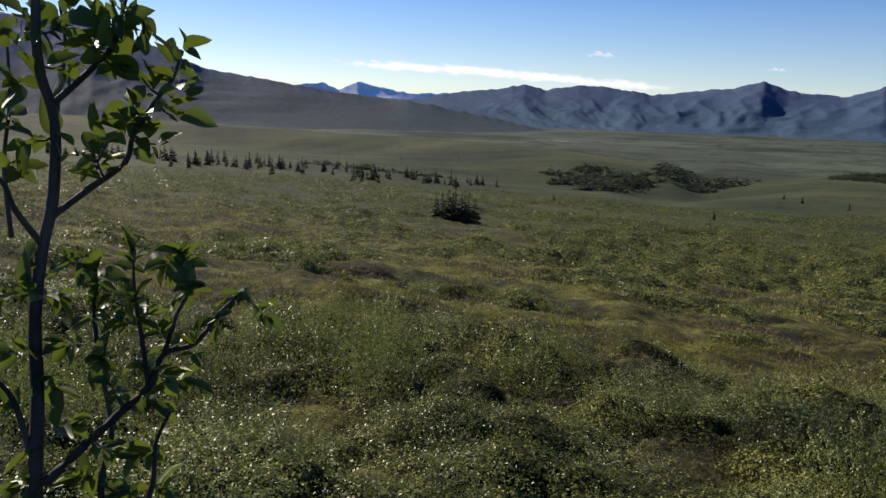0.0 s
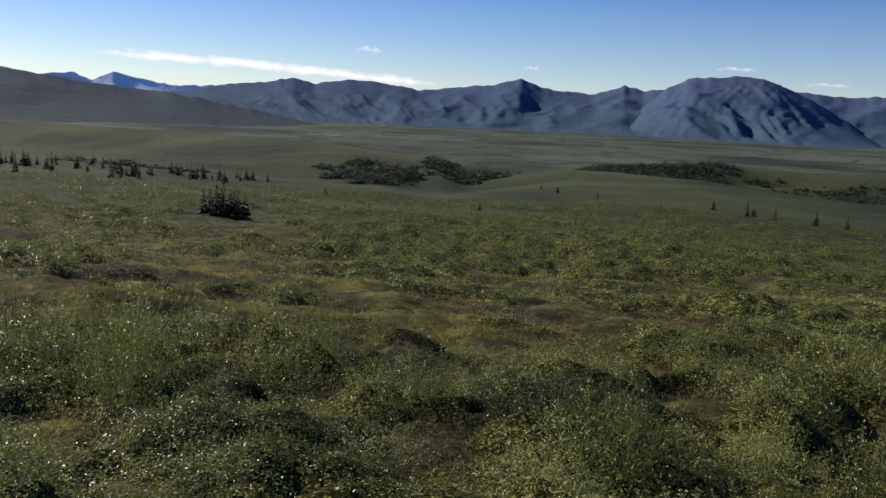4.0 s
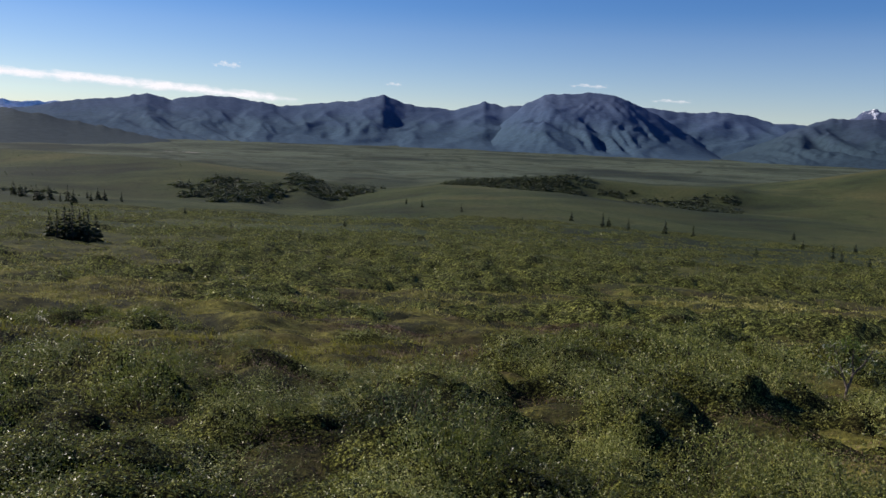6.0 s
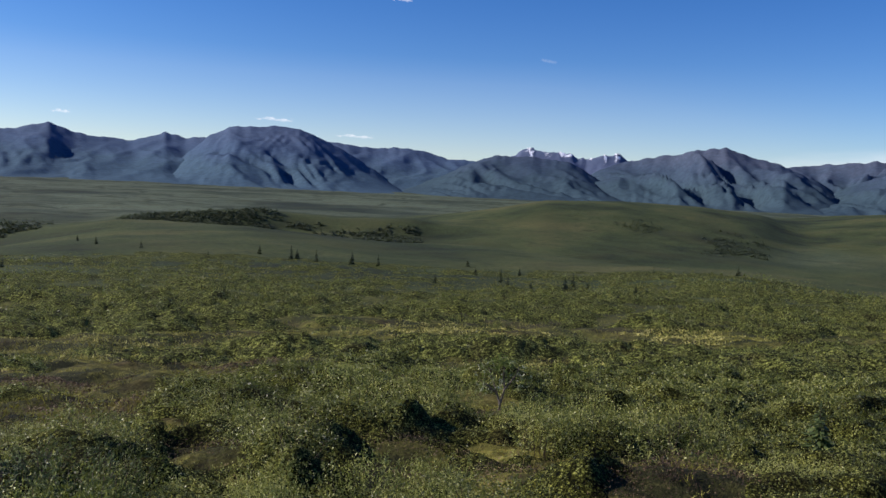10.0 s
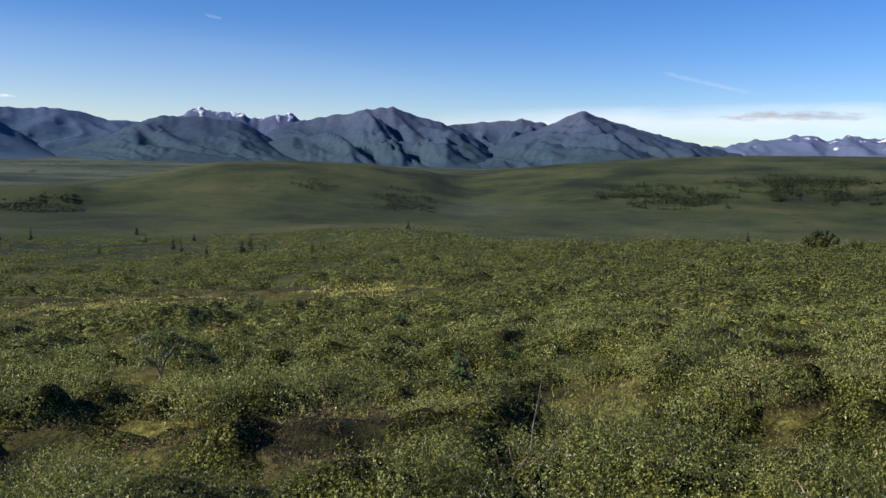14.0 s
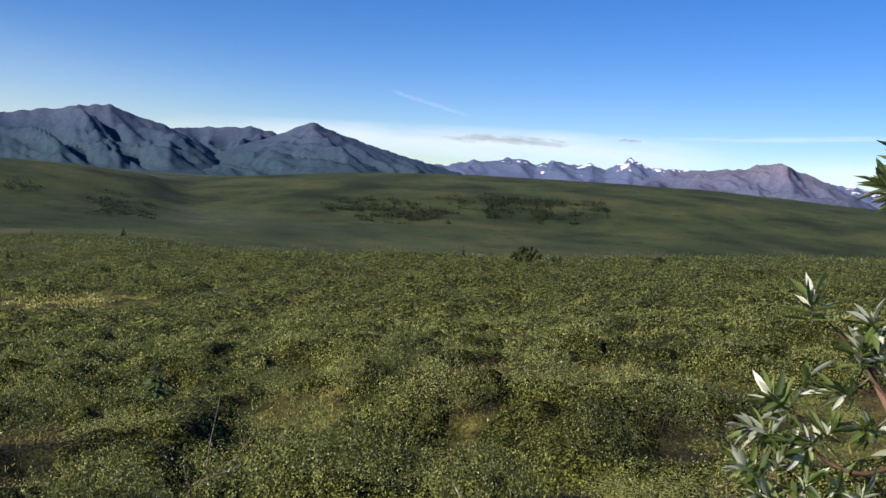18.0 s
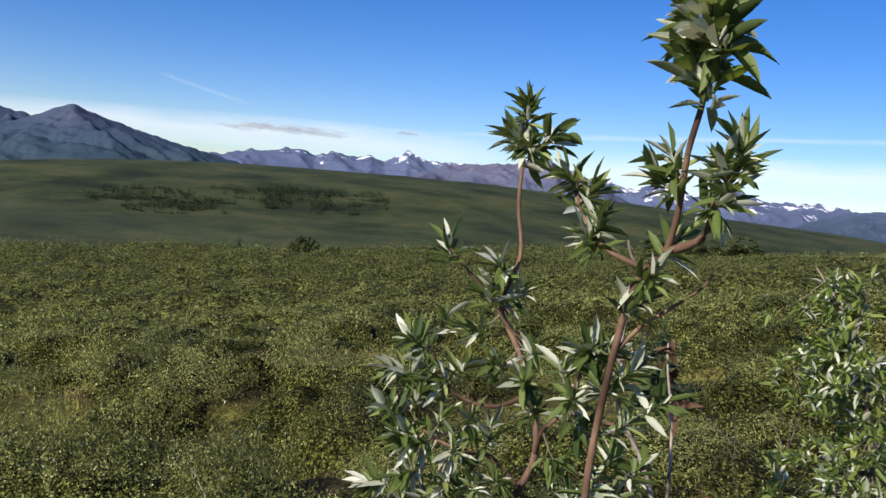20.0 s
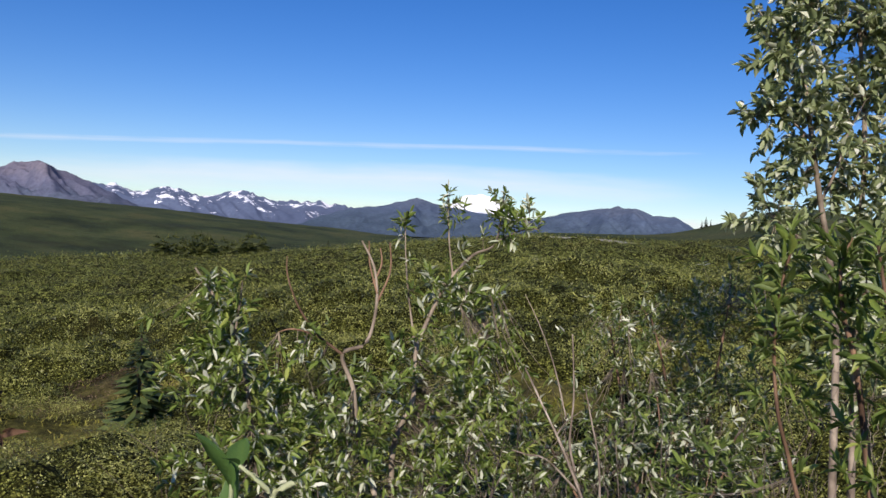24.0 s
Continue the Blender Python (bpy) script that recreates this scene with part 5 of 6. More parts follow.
limb(willow, [(1.96, -1.20, 1.62), (1.96, -1.16, 1.66), (1.95, -1.12, 1.67), (1.95, -1.07, 1.69), (1.96, -1.04, 1.72)], 0.0035, 0.0015, "branch")
limb(willow, [(1.99, -1.17, 1.86), (1.99, -1.14, 1.88), (1.99, -1.11, 1.91), (2.00, -1.08, 1.94)], 0.003, 0.0012, "branch")
limb(willow, [(1.98, -1.19, 1.82), (1.98, -1.16, 1.85), (1.98, -1.14, 1.88)], 0.003, 0.0012, "branch")
for x, y, z, n in ((1.58, -1.23, 2.19, 35), (1.58, -1.24, 2.17, 26), (1.58, -1.22, 2.22, 29), (1.59, -1.22, 2.20, 20), (2.00, -1.17, 2.14, 38), (2.00, -1.16, 2.10, 32), (2.00, -1.18, 2.09, 29), (1.98, -1.20, 2.10, 17), (1.60, -1.27, 2.06, 29), (1.59, -1.28, 2.08, 26), (1.61, -1.27, 2.03, 20), (1.65, -1.24, 2.07, 20),):
    spray(willow, (x, y, z), int(n * 2.3), 0.031, WILLOW_LEAVES, 0.045)
for x, y, z, n in ((1.65, -1.23, 2.05, 17), (1.83, -1.19, 2.05, 26), (1.82, -1.21, 2.03, 23), (1.77, -1.21, 2.00, 20), (1.77, -1.20, 1.98, 17), (1.67, -1.26, 1.99, 14), (1.68, -1.24, 1.95, 14), (1.70, -1.24, 1.92, 12), (1.98, -1.15, 1.92, 23), (1.98, -1.14, 1.89, 23), (2.00, -1.18, 1.88, 14), (2.00, -1.08, 1.94, 12),):
    spray(willow, (x, y, z), int(n * 2.3), 0.031, WILLOW_LEAVES, 0.045)
for x, y, z, n in ((1.98, -1.04, 1.81, 26), (1.98, -1.02, 1.77, 23), (1.97, -1.07, 1.76, 26), (1.96, -1.01, 1.72, 20), (1.96, -1.15, 1.79, 23), (1.95, -1.19, 1.77, 17), (1.78, -1.22, 1.85, 29), (1.77, -1.23, 1.82, 23), (1.79, -1.21, 1.79, 17), (1.95, -1.05, 1.68, 26), (1.94, -1.10, 1.67, 23), (1.93, -1.09, 1.63, 23),):
    spray(willow, (x, y, z), int(n * 2.3), 0.031, WILLOW_LEAVES, 0.045)
for x, y, z, n in ((1.94, -1.04, 1.64, 23), (1.80, -1.27, 1.72, 14), (1.80, -1.25, 1.69, 14), (1.92, -1.16, 1.64, 14), (1.74, -1.26, 1.84, 12), (1.96, -1.21, 1.73, 14), (1.98, -1.00, 1.61, 17),):
    spray(willow, (x, y, z), int(n * 2.3), 0.031, WILLOW_LEAVES, 0.045)
for x, y, z, n in ((1.96, -1.05, 1.74, 12), (1.95, -1.08, 1.71, 12), (1.95, -1.03, 1.69, 12), (1.95, -1.12, 1.71, 12), (1.95, -1.15, 1.70, 10), (1.97, -1.11, 1.78, 12), (1.98, -1.06, 1.78, 12), (1.92, -1.13, 1.63, 12), (1.92, -1.07, 1.61, 14), (1.94, -1.03, 1.59, 14), (1.91, -1.19, 1.82, 10), (1.85, -1.21, 1.81, 12),):
    spray(willow, (x, y, z), int(n * 2.3), 0.031, WILLOW_LEAVES, 0.045)
for x, y, z, n in ((1.77, -1.24, 1.85, 14), (1.76, -1.25, 1.82, 12), (1.83, -1.23, 1.75, 12), (1.82, -1.25, 1.74, 12), (1.77, -1.27, 1.77, 10), (1.87, -1.22, 1.69, 12), (1.79, -1.30, 1.71, 12), (1.79, -1.27, 1.67, 14), (1.83, -1.23, 1.65, 14), (1.75, -1.30, 1.80, 9), (1.98, -1.12, 1.83, 9), (1.99, -1.08, 1.84, 9),):
    spray(willow, (x, y, z), int(n * 2.3), 0.031, WILLOW_LEAVES, 0.045)

# balsam poplar sapling with backlit oval leaves
poplar = plant("poplar_sapling", (-0.44, 0.78), "poplar sapling with dark bark and backlit oval green leaves", "tree")
limb(poplar, [(-0.44, 0.78, 1.36), (-0.45, 0.79, 1.48), (-0.45, 0.80, 1.60), (-0.46, 0.83, 1.68), (-0.47, 0.85, 1.76), (-0.47, 0.87, 1.83), (-0.46, 0.88, 1.89), (-0.46, 0.89, 1.97), (-0.47, 0.88, 2.03), (-0.47, 0.88, 2.11), (-0.47, 0.87, 2.16)], 0.0092, 0.0045, "trunk")
limb(poplar, [(-0.46, 0.88, 1.87), (-0.42, 0.88, 1.90), (-0.38, 0.88, 1.93), (-0.37, 0.88, 1.96), (-0.35, 0.88, 1.99), (-0.33, 0.89, 2.02), (-0.32, 0.89, 2.05)], 0.004, 0.0015, "branch")
limb(poplar, [(-0.46, 0.89, 1.99), (-0.42, 0.88, 2.02), (-0.39, 0.88, 2.05), (-0.38, 0.88, 2.08), (-0.37, 0.88, 2.11)], 0.004, 0.0015, "branch")
limb(poplar, [(-0.47, 0.87, 1.84), (-0.48, 0.84, 1.88), (-0.48, 0.82, 1.91), (-0.50, 0.81, 1.93)], 0.004, 0.0015, "branch")
limb(poplar, [(-0.52, 0.90, 1.84), (-0.53, 0.91, 1.92), (-0.52, 0.91, 1.99), (-0.52, 0.91, 2.06)], 0.003, 0.0015, "branch")
limb(poplar, [(-0.48, 0.93, 1.95), (-0.48, 0.94, 2.00), (-0.47, 0.94, 2.05), (-0.47, 0.93, 2.10)], 0.003, 0.0015, "branch")
limb(poplar, [(-0.44, 0.80, 1.60), (-0.41, 0.81, 1.63), (-0.37, 0.82, 1.67), (-0.34, 0.83, 1.70), (-0.33, 0.85, 1.73), (-0.30, 0.86, 1.74), (-0.28, 0.89, 1.77), (-0.26, 0.92, 1.79)], 0.0055, 0.0015, "branch")
limb(poplar, [(-0.34, 0.83, 1.70), (-0.35, 0.84, 1.75), (-0.36, 0.85, 1.79), (-0.37, 0.87, 1.83)], 0.003, 0.0012, "branch")
limb(poplar, [(-0.37, 0.79, 1.51), (-0.39, 0.82, 1.59), (-0.39, 0.85, 1.64), (-0.41, 0.87, 1.71), (-0.42, 0.88, 1.77), (-0.42, 0.89, 1.81)], 0.0045, 0.0015, "branch")
limb(poplar, [(-0.33, 0.85, 1.73), (-0.32, 0.86, 1.77), (-0.31, 0.88, 1.80), (-0.32, 0.88, 1.83)], 0.003, 0.0012, "branch")
limb(poplar, [(-0.46, 0.81, 1.63), (-0.47, 0.80, 1.69), (-0.48, 0.77, 1.73)], 0.004, 0.0015, "branch")
limb(poplar, [(-0.35, 0.79, 1.53), (-0.33, 0.81, 1.60), (-0.33, 0.82, 1.64), (-0.32, 0.84, 1.67)], 0.004, 0.0015, "branch")
for x, y, z, n in ((-0.32, 0.89, 2.05, 8), (-0.33, 0.89, 2.02, 7), (-0.36, 0.88, 2.02, 6), (-0.37, 0.88, 1.99, 7), (-0.37, 0.87, 1.97, 6), (-0.33, 0.89, 1.98, 5), (-0.41, 0.88, 1.93, 6), (-0.40, 0.88, 1.95, 5), (-0.43, 0.88, 1.94, 5), (-0.35, 0.89, 1.95, 5), (-0.38, 0.88, 2.09, 8), (-0.36, 0.89, 2.08, 6),):
    spray(poplar, (x, y, z), int(n * 1.5), 0.025, POPLAR_LEAVES, 0.022)
for x, y, z, n in ((-0.39, 0.88, 2.05, 7), (-0.41, 0.88, 2.05, 7), (-0.36, 0.89, 2.06, 3), (-0.48, 0.88, 1.95, 6), (-0.50, 0.89, 2.01, 8), (-0.48, 0.88, 2.06, 9), (-0.45, 0.89, 2.07, 8), (-0.49, 0.87, 2.08, 9), (-0.44, 0.90, 2.09, 7), (-0.51, 0.89, 1.97, 7), (-0.46, 0.91, 2.03, 7), (-0.41, 0.89, 2.08, 7),):
    spray(poplar, (x, y, z), int(n * 1.5), 0.025, POPLAR_LEAVES, 0.022)
for x, y, z, n in ((-0.50, 0.89, 1.92, 5), (-0.39, 0.89, 2.03, 5),):
    spray(poplar, (x, y, z), int(n * 1.5), 0.025, POPLAR_LEAVES, 0.022)
for x, y, z, n in ((-0.44, 0.88, 1.82, 8), (-0.42, 0.89, 1.81, 10), (-0.48, 0.86, 1.81, 8), (-0.49, 0.84, 1.79, 10), (-0.42, 0.88, 1.77, 10), (-0.48, 0.87, 1.76, 7), (-0.37, 0.87, 1.83, 8), (-0.36, 0.85, 1.79, 8), (-0.32, 0.88, 1.83, 10), (-0.31, 0.87, 1.80, 8), (-0.34, 0.88, 1.82, 7), (-0.29, 0.89, 1.76, 8),):
    spray(poplar, (x, y, z), int(n * 1.5), 0.023, POPLAR_LEAVES, 0.026)
for x, y, z, n in ((-0.27, 0.91, 1.78, 8), (-0.24, 0.92, 1.76, 7), (-0.33, 0.85, 1.75, 8), (-0.35, 0.85, 1.77, 8), (-0.38, 0.86, 1.76, 8), (-0.44, 0.86, 1.73, 10), (-0.48, 0.83, 1.73, 10), (-0.40, 0.85, 1.72, 10), (-0.35, 0.84, 1.72, 8), (-0.30, 0.86, 1.74, 7), (-0.45, 0.84, 1.69, 10), (-0.38, 0.83, 1.70, 8),):
    spray(poplar, (x, y, z), int(n * 1.5), 0.023, POPLAR_LEAVES, 0.026)
for x, y, z, n in ((-0.48, 0.81, 1.68, 10), (-0.43, 0.83, 1.65, 10), (-0.34, 0.84, 1.68, 10), (-0.38, 0.82, 1.63, 10), (-0.46, 0.81, 1.63, 10), (-0.41, 0.82, 1.60, 10), (-0.34, 0.82, 1.63, 10), (-0.46, 0.79, 1.60, 10), (-0.36, 0.81, 1.59, 10), (-0.32, 0.82, 1.59, 8), (-0.31, 0.85, 1.70, 7), (-0.46, 0.88, 1.78, 7),):
    spray(poplar, (x, y, z), int(n * 1.5), 0.023, POPLAR_LEAVES, 0.026)
for x, y, z, n in ((-0.33, 0.84, 1.71, 7),):
    spray(poplar, (x, y, z), int(n * 1.5), 0.023, POPLAR_LEAVES, 0.026)

# willow clump with bare reddish tips
clump = plant("willow_clump", (2.79, -2.80), "leafy willow shrub with bare reddish twigs among silvery leaves", "shrub")
limb(clump, [(2.77, -2.84, 0.91), (2.82, -2.81, 1.22), (2.85, -2.76, 1.40), (2.85, -2.73, 1.55), (2.89, -2.71, 1.65), (2.85, -2.77, 1.69), (2.85, -2.80, 1.81), (2.86, -2.79, 1.92), (2.89, -2.76, 2.00)], 0.011, 0.003, "stem")
limb(clump, [(2.85, -2.80, 1.81), (2.83, -2.83, 1.91), (2.84, -2.83, 2.00)], 0.004, 0.002, "bare_twig")
limb(clump, [(2.85, -2.80, 1.84), (2.87, -2.78, 1.93), (2.88, -2.78, 2.00)], 0.004, 0.002, "bare_twig")
limb(clump, [(2.86, -2.79, 1.87), (2.85, -2.81, 1.93), (2.86, -2.81, 1.98)], 0.004, 0.002, "bare_twig")
limb(clump, [(2.89, -2.71, 1.65), (2.94, -2.65, 1.70), (2.98, -2.59, 1.72), (3.00, -2.55, 1.71)], 0.005, 0.002, "bare_twig")
limb(clump, [(2.94, -2.65, 1.70), (2.98, -2.60, 1.79), (3.00, -2.57, 1.88), (3.01, -2.57, 1.94)], 0.004, 0.0015, "bare_twig")
limb(clump, [(2.89, -2.98, 0.82), (2.96, -2.98, 1.27), (3.00, -3.09, 1.46), (3.06, -3.14, 1.61), (3.08, -3.23, 1.77), (3.08, -3.31, 1.88), (3.07, -3.40, 1.96), (3.06, -3.50, 2.01), (3.04, -3.51, 2.20)], 0.011, 0.003, "stem")
limb(clump, [(3.08, -3.31, 1.88), (3.10, -3.30, 2.00), (3.11, -3.29, 2.15)], 0.004, 0.002, "branch")
limb(clump, [(3.06, -3.14, 1.61), (3.10, -3.13, 1.77), (3.12, -3.12, 1.91), (3.13, -3.11, 2.08)], 0.004, 0.002, "branch")
limb(clump, [(3.06, -3.50, 2.01), (2.99, -3.56, 2.06), (2.94, -3.61, 2.07)], 0.004, 0.002, "branch")
limb(clump, [(2.81, -2.45, 0.99), (2.90, -2.42, 1.45), (2.94, -2.41, 1.61), (2.97, -2.39, 1.72), (3.01, -2.33, 1.83), (3.04, -2.29, 1.90)], 0.008, 0.003, "stem")
limb(clump, [(2.97, -2.39, 1.72), (2.97, -2.40, 1.80), (2.98, -2.41, 1.87)], 0.004, 0.002, "branch")

mound(clump, (3.04, -3.28, 1.83), 0.13, 0.11, 45, 9, 0.034, BUSHY_LEAVES)
mound(clump, (3.02, -3.53, 2.11), 0.11, 0.10, 40, 8, 0.034, BUSHY_LEAVES)
mound(clump, (3.10, -3.29, 2.11), 0.05, 0.08, 13, 7, 0.034, BUSHY_LEAVES)
mound(clump, (3.13, -3.11, 2.05), 0.03, 0.08, 13, 5, 0.034, BUSHY_LEAVES)
mound(clump, (3.00, -2.36, 1.81), 0.08, 0.09, 40, 7, 0.034, BUSHY_LEAVES)
mound(clump, (2.98, -2.34, 1.62), 0.13, 0.13, 78, 8, 0.034, BUSHY_LEAVES)
mound(clump, (2.93, -2.48, 1.49), 0.21, 0.19, 120, 8, 0.034, BUSHY_LEAVES)
mound(clump, (2.95, -2.62, 1.69), 0.09, 0.09, 18, 5, 0.034, BUSHY_LEAVES)
mound(clump, (2.93, -2.74, 1.41), 0.24, 0.18, 120, 8, 0.034, BUSHY_LEAVES)
mound(clump, (3.01, -3.17, 1.50), 0.22, 0.20, 108, 9, 0.034, BUSHY_LEAVES)
mound(clump, (2.88, -3.17, 1.29), 0.26, 0.16, 84, 9, 0.034, BUSHY_LEAVES)
mound(clump, (2.89, -2.38, 1.35), 0.20, 0.10, 66, 8, 0.034, BUSHY_LEAVES)
mound(clump, (2.98, -3.40, 1.66), 0.13, 0.13, 36, 8, 0.034, BUSHY_LEAVES)
mound(clump, (2.92, -2.66, 1.24), 0.29, 0.11, 84, 8, 0.034, BUSHY_LEAVES)
mound(clump, (2.90, -3.00, 1.16), 0.27, 0.12, 84, 8, 0.034, BUSHY_LEAVES)
mound(clump, (2.94, -3.38, 1.42), 0.17, 0.19, 84, 8, 0.034, BUSHY_LEAVES)

# grey-green willow thicket behind the dry branches
thick = plant("willow_thicket", (3.25, -5.00), "dense grey-green willow thicket beside dry branches", "shrub")
limb(thick, [(3.08, -4.89, 0.73), (3.18, -4.94, 1.10), (3.27, -4.95, 1.43), (3.35, -4.93, 1.66)], 0.012, 0.004, "stem")
limb(thick, [(2.99, -4.95, 0.75), (3.04, -5.03, 1.12), (3.04, -5.10, 1.46), (3.03, -5.14, 1.75)], 0.012, 0.004, "stem")
limb(thick, [(3.23, -4.77, 0.71), (3.36, -4.81, 1.07), (3.45, -4.81, 1.38), (3.50, -4.80, 1.58)], 0.01, 0.004, "stem")
mound(thick, (3.43, -4.85, 1.56), 0.27, 0.18, 90, 9, 0.034, WILLOW_LEAVES)
mound(thick, (3.27, -5.22, 1.66), 0.29, 0.17, 102, 9, 0.034, WILLOW_LEAVES)
mound(thick, (3.11, -5.44, 1.79), 0.19, 0.19, 66, 9, 0.034, WILLOW_LEAVES)
mound(thick, (3.20, -4.85, 1.33), 0.36, 0.21, 108, 9, 0.034, WILLOW_LEAVES)
mound(thick, (2.96, -5.01, 1.36), 0.24, 0.24, 78, 9, 0.034, WILLOW_LEAVES)
mound(thick, (3.22, -4.54, 1.13), 0.23, 0.17, 48, 8, 0.034, WILLOW_LEAVES)
mound(thick, (2.87, -4.66, 1.12), 0.30, 0.14, 54, 8, 0.034, WILLOW_LEAVES)

# low dark willow between the dry branches and the tall one
low_willow = plant("low_willow", (2.72, -4.02), "low dark green willow bush tangled with thin brown twigs", "shrub")
limb(low_willow, [(2.72, -4.0, 0.75), (2.75, -4.05, 1.0), (2.7, -4.12, 1.25), (2.74, -4.15, 1.42)], 0.008, 0.003, "stem")
limb(low_willow, [(2.7, -4.0, 0.8), (2.88, -3.86, 1.02), (2.98, -3.8, 1.2)], 0.007, 0.003, "stem")
limb(low_willow, [(2.7, -4.05, 0.8), (2.52, -4.22, 1.05), (2.47, -4.3, 1.3)], 0.007, 0.003, "stem")
mound(low_willow, (2.7, -4.08, 1.22), 0.36, 0.22, 120, 9, 0.038, BUSHY_LEAVES)
mound(low_willow, (2.98, -3.78, 1.08), 0.3, 0.2, 90, 9, 0.038, BUSHY_LEAVES)
mound(low_willow, (2.46, -4.3, 1.2), 0.26, 0.24, 80, 9, 0.038, BUSHY_LEAVES)
mound(low_willow, (2.72, -3.9, 0.95), 0.5, 0.18, 120, 8, 0.036, BUSHY_LEAVES)

# tall willow at the edge of the clearing
tall = plant("tall_willow", (2.01, -4.08), "tall leafy willow with pale stems and grey-green leaves", "tree")
limb(tall, [(1.88, -3.94, 0.72), (1.99, -4.09, 1.20), (2.05, -4.17, 1.71), (2.09, -4.18, 1.98), (2.13, -4.15, 2.22), (2.16, -4.12, 2.43), (2.19, -4.07, 2.68), (2.21, -4.00, 2.86), (2.21, -3.92, 3.11)], 0.016, 0.005, "trunk")
limb(tall, [(1.95, -4.19, 0.80), (2.06, -4.36, 1.54), (2.09, -4.39, 2.05), (2.09, -4.37, 2.46), (2.10, -4.29, 2.83), (2.10, -4.17, 3.21)], 0.014, 0.005, "stem")
limb(tall, [(2.13, -4.15, 2.22), (2.11, -4.21, 2.34), (2.10, -4.25, 2.46), (2.05, -4.26, 2.58)], 0.006, 0.002, "branch")
limb(tall, [(2.16, -4.12, 2.43), (2.21, -4.03, 2.50), (2.25, -3.95, 2.50)], 0.005, 0.002, "branch")
limb(tall, [(2.19, -4.07, 2.68), (2.23, -3.96, 2.76), (2.25, -3.87, 2.84)], 0.005, 0.002, "branch")
limb(tall, [(2.09, -4.18, 1.98), (2.15, -4.09, 2.08), (2.21, -4.00, 2.15)], 0.005, 0.002, "branch")
mound(tall, (2.20, -3.97, 2.81), 0.13, 0.16, 52, 11, 0.037, TALL_LEAVES)
mound(tall, (2.13, -4.25, 2.94), 0.21, 0.25, 88, 11, 0.037, TALL_LEAVES)
mound(tall, (2.20, -3.95, 2.64), 0.09, 0.13, 31, 10, 0.037, TALL_LEAVES)
mound(tall, (2.25, -3.95, 2.50), 0.07, 0.06, 15, 8, 0.037, TALL_LEAVES)
mound(tall, (2.17, -4.09, 2.56), 0.13, 0.15, 41, 11, 0.037, TALL_LEAVES)
mound(tall, (2.11, -4.34, 2.59), 0.14, 0.21, 67, 11, 0.037, TALL_LEAVES)
mound(tall, (2.19, -4.11, 2.39), 0.13, 0.10, 36, 10, 0.037, TALL_LEAVES)
mound(tall, (2.14, -4.37, 2.31), 0.16, 0.16, 62, 11, 0.037, TALL_LEAVES)
mound(tall, (2.21, -4.05, 2.27), 0.11, 0.08, 26, 10, 0.037, TALL_LEAVES)
mound(tall, (2.19, -4.07, 2.11), 0.15, 0.10, 41, 10, 0.037, TALL_LEAVES)
mound(tall, (2.09, -4.39, 2.05), 0.14, 0.16, 57, 10, 0.037, TALL_LEAVES)
mound(tall, (2.19, -4.06, 3.06), 0.24, 0.16, 57, 11, 0.037, TALL_LEAVES)
mound(tall, (2.03, -4.50, 2.47), 0.12, 0.59, 78, 10, 0.037, TALL_LEAVES)
mound(tall, (2.16, -4.36, 1.81), 0.18, 0.21, 62, 10, 0.037, TALL_LEAVES)
mound(tall, (2.02, -4.40, 1.67), 0.14, 0.28, 57, 10, 0.037, TALL_LEAVES)
mound(tall, (2.04, -4.32, 2.82), 0.09, 0.28, 52, 11, 0.037, TALL_LEAVES)

# rank willow shoots at the edge of the clearing, close to the camera
shoots = plant("willow_shoots", (1.34, -2.67), "rank green willow shoots with dead brown twigs below", "shrub")
limb(shoots, [(1.35, -2.61, 1.42), (1.42, -2.62, 1.68), (1.43, -2.58, 1.78), (1.45, -2.59, 1.87), (1.43, -2.55, 1.97), (1.42, -2.56, 2.05)], 0.0045, 0.002, "stem")
limb(shoots, [(1.25, -2.58, 1.52), (1.29, -2.58, 1.76), (1.30, -2.54, 1.90), (1.32, -2.54, 1.96), (1.33, -2.54, 2.03), (1.32, -2.55, 2.08)], 0.006, 0.002, "stem")
limb(shoots, [(1.18, -2.50, 1.56), (1.22, -2.51, 1.82), (1.23, -2.47, 1.97), (1.25, -2.47, 2.07)], 0.005, 0.002, "stem")
for x, y, z, n in ((1.43, -2.55, 2.03, 27), (1.42, -2.56, 2.07, 21), (1.43, -2.55, 1.97, 24), (1.44, -2.59, 1.91, 21), (1.32, -2.55, 2.08, 27), (1.33, -2.54, 2.03, 27), (1.29, -2.54, 2.00, 27), (1.33, -2.54, 1.96, 24), (1.30, -2.55, 1.93, 24), (1.25, -2.47, 2.07, 27), (1.23, -2.47, 1.99, 24), (1.26, -2.51, 1.91, 24),):
    spray(shoots, (x, y, z), n, 0.028, GREEN_LEAVES, 0.04)
for x, y, z, n in ((1.37, -2.55, 2.01, 27), (1.39, -2.57, 1.94, 24), (1.36, -2.57, 1.88, 24), (1.31, -2.56, 1.85, 21), (1.42, -2.59, 1.84, 21), (1.49, -2.58, 2.04, 21), (1.51, -2.65, 1.80, 15), (1.24, -2.51, 1.84, 21), (1.38, -2.61, 1.79, 18), (1.28, -2.53, 1.78, 18), (1.59, -2.57, 1.66, 21), (1.61, -2.55, 1.62, 18),):
    spray(shoots, (x, y, z), n, 0.028, GREEN_LEAVES, 0.04)
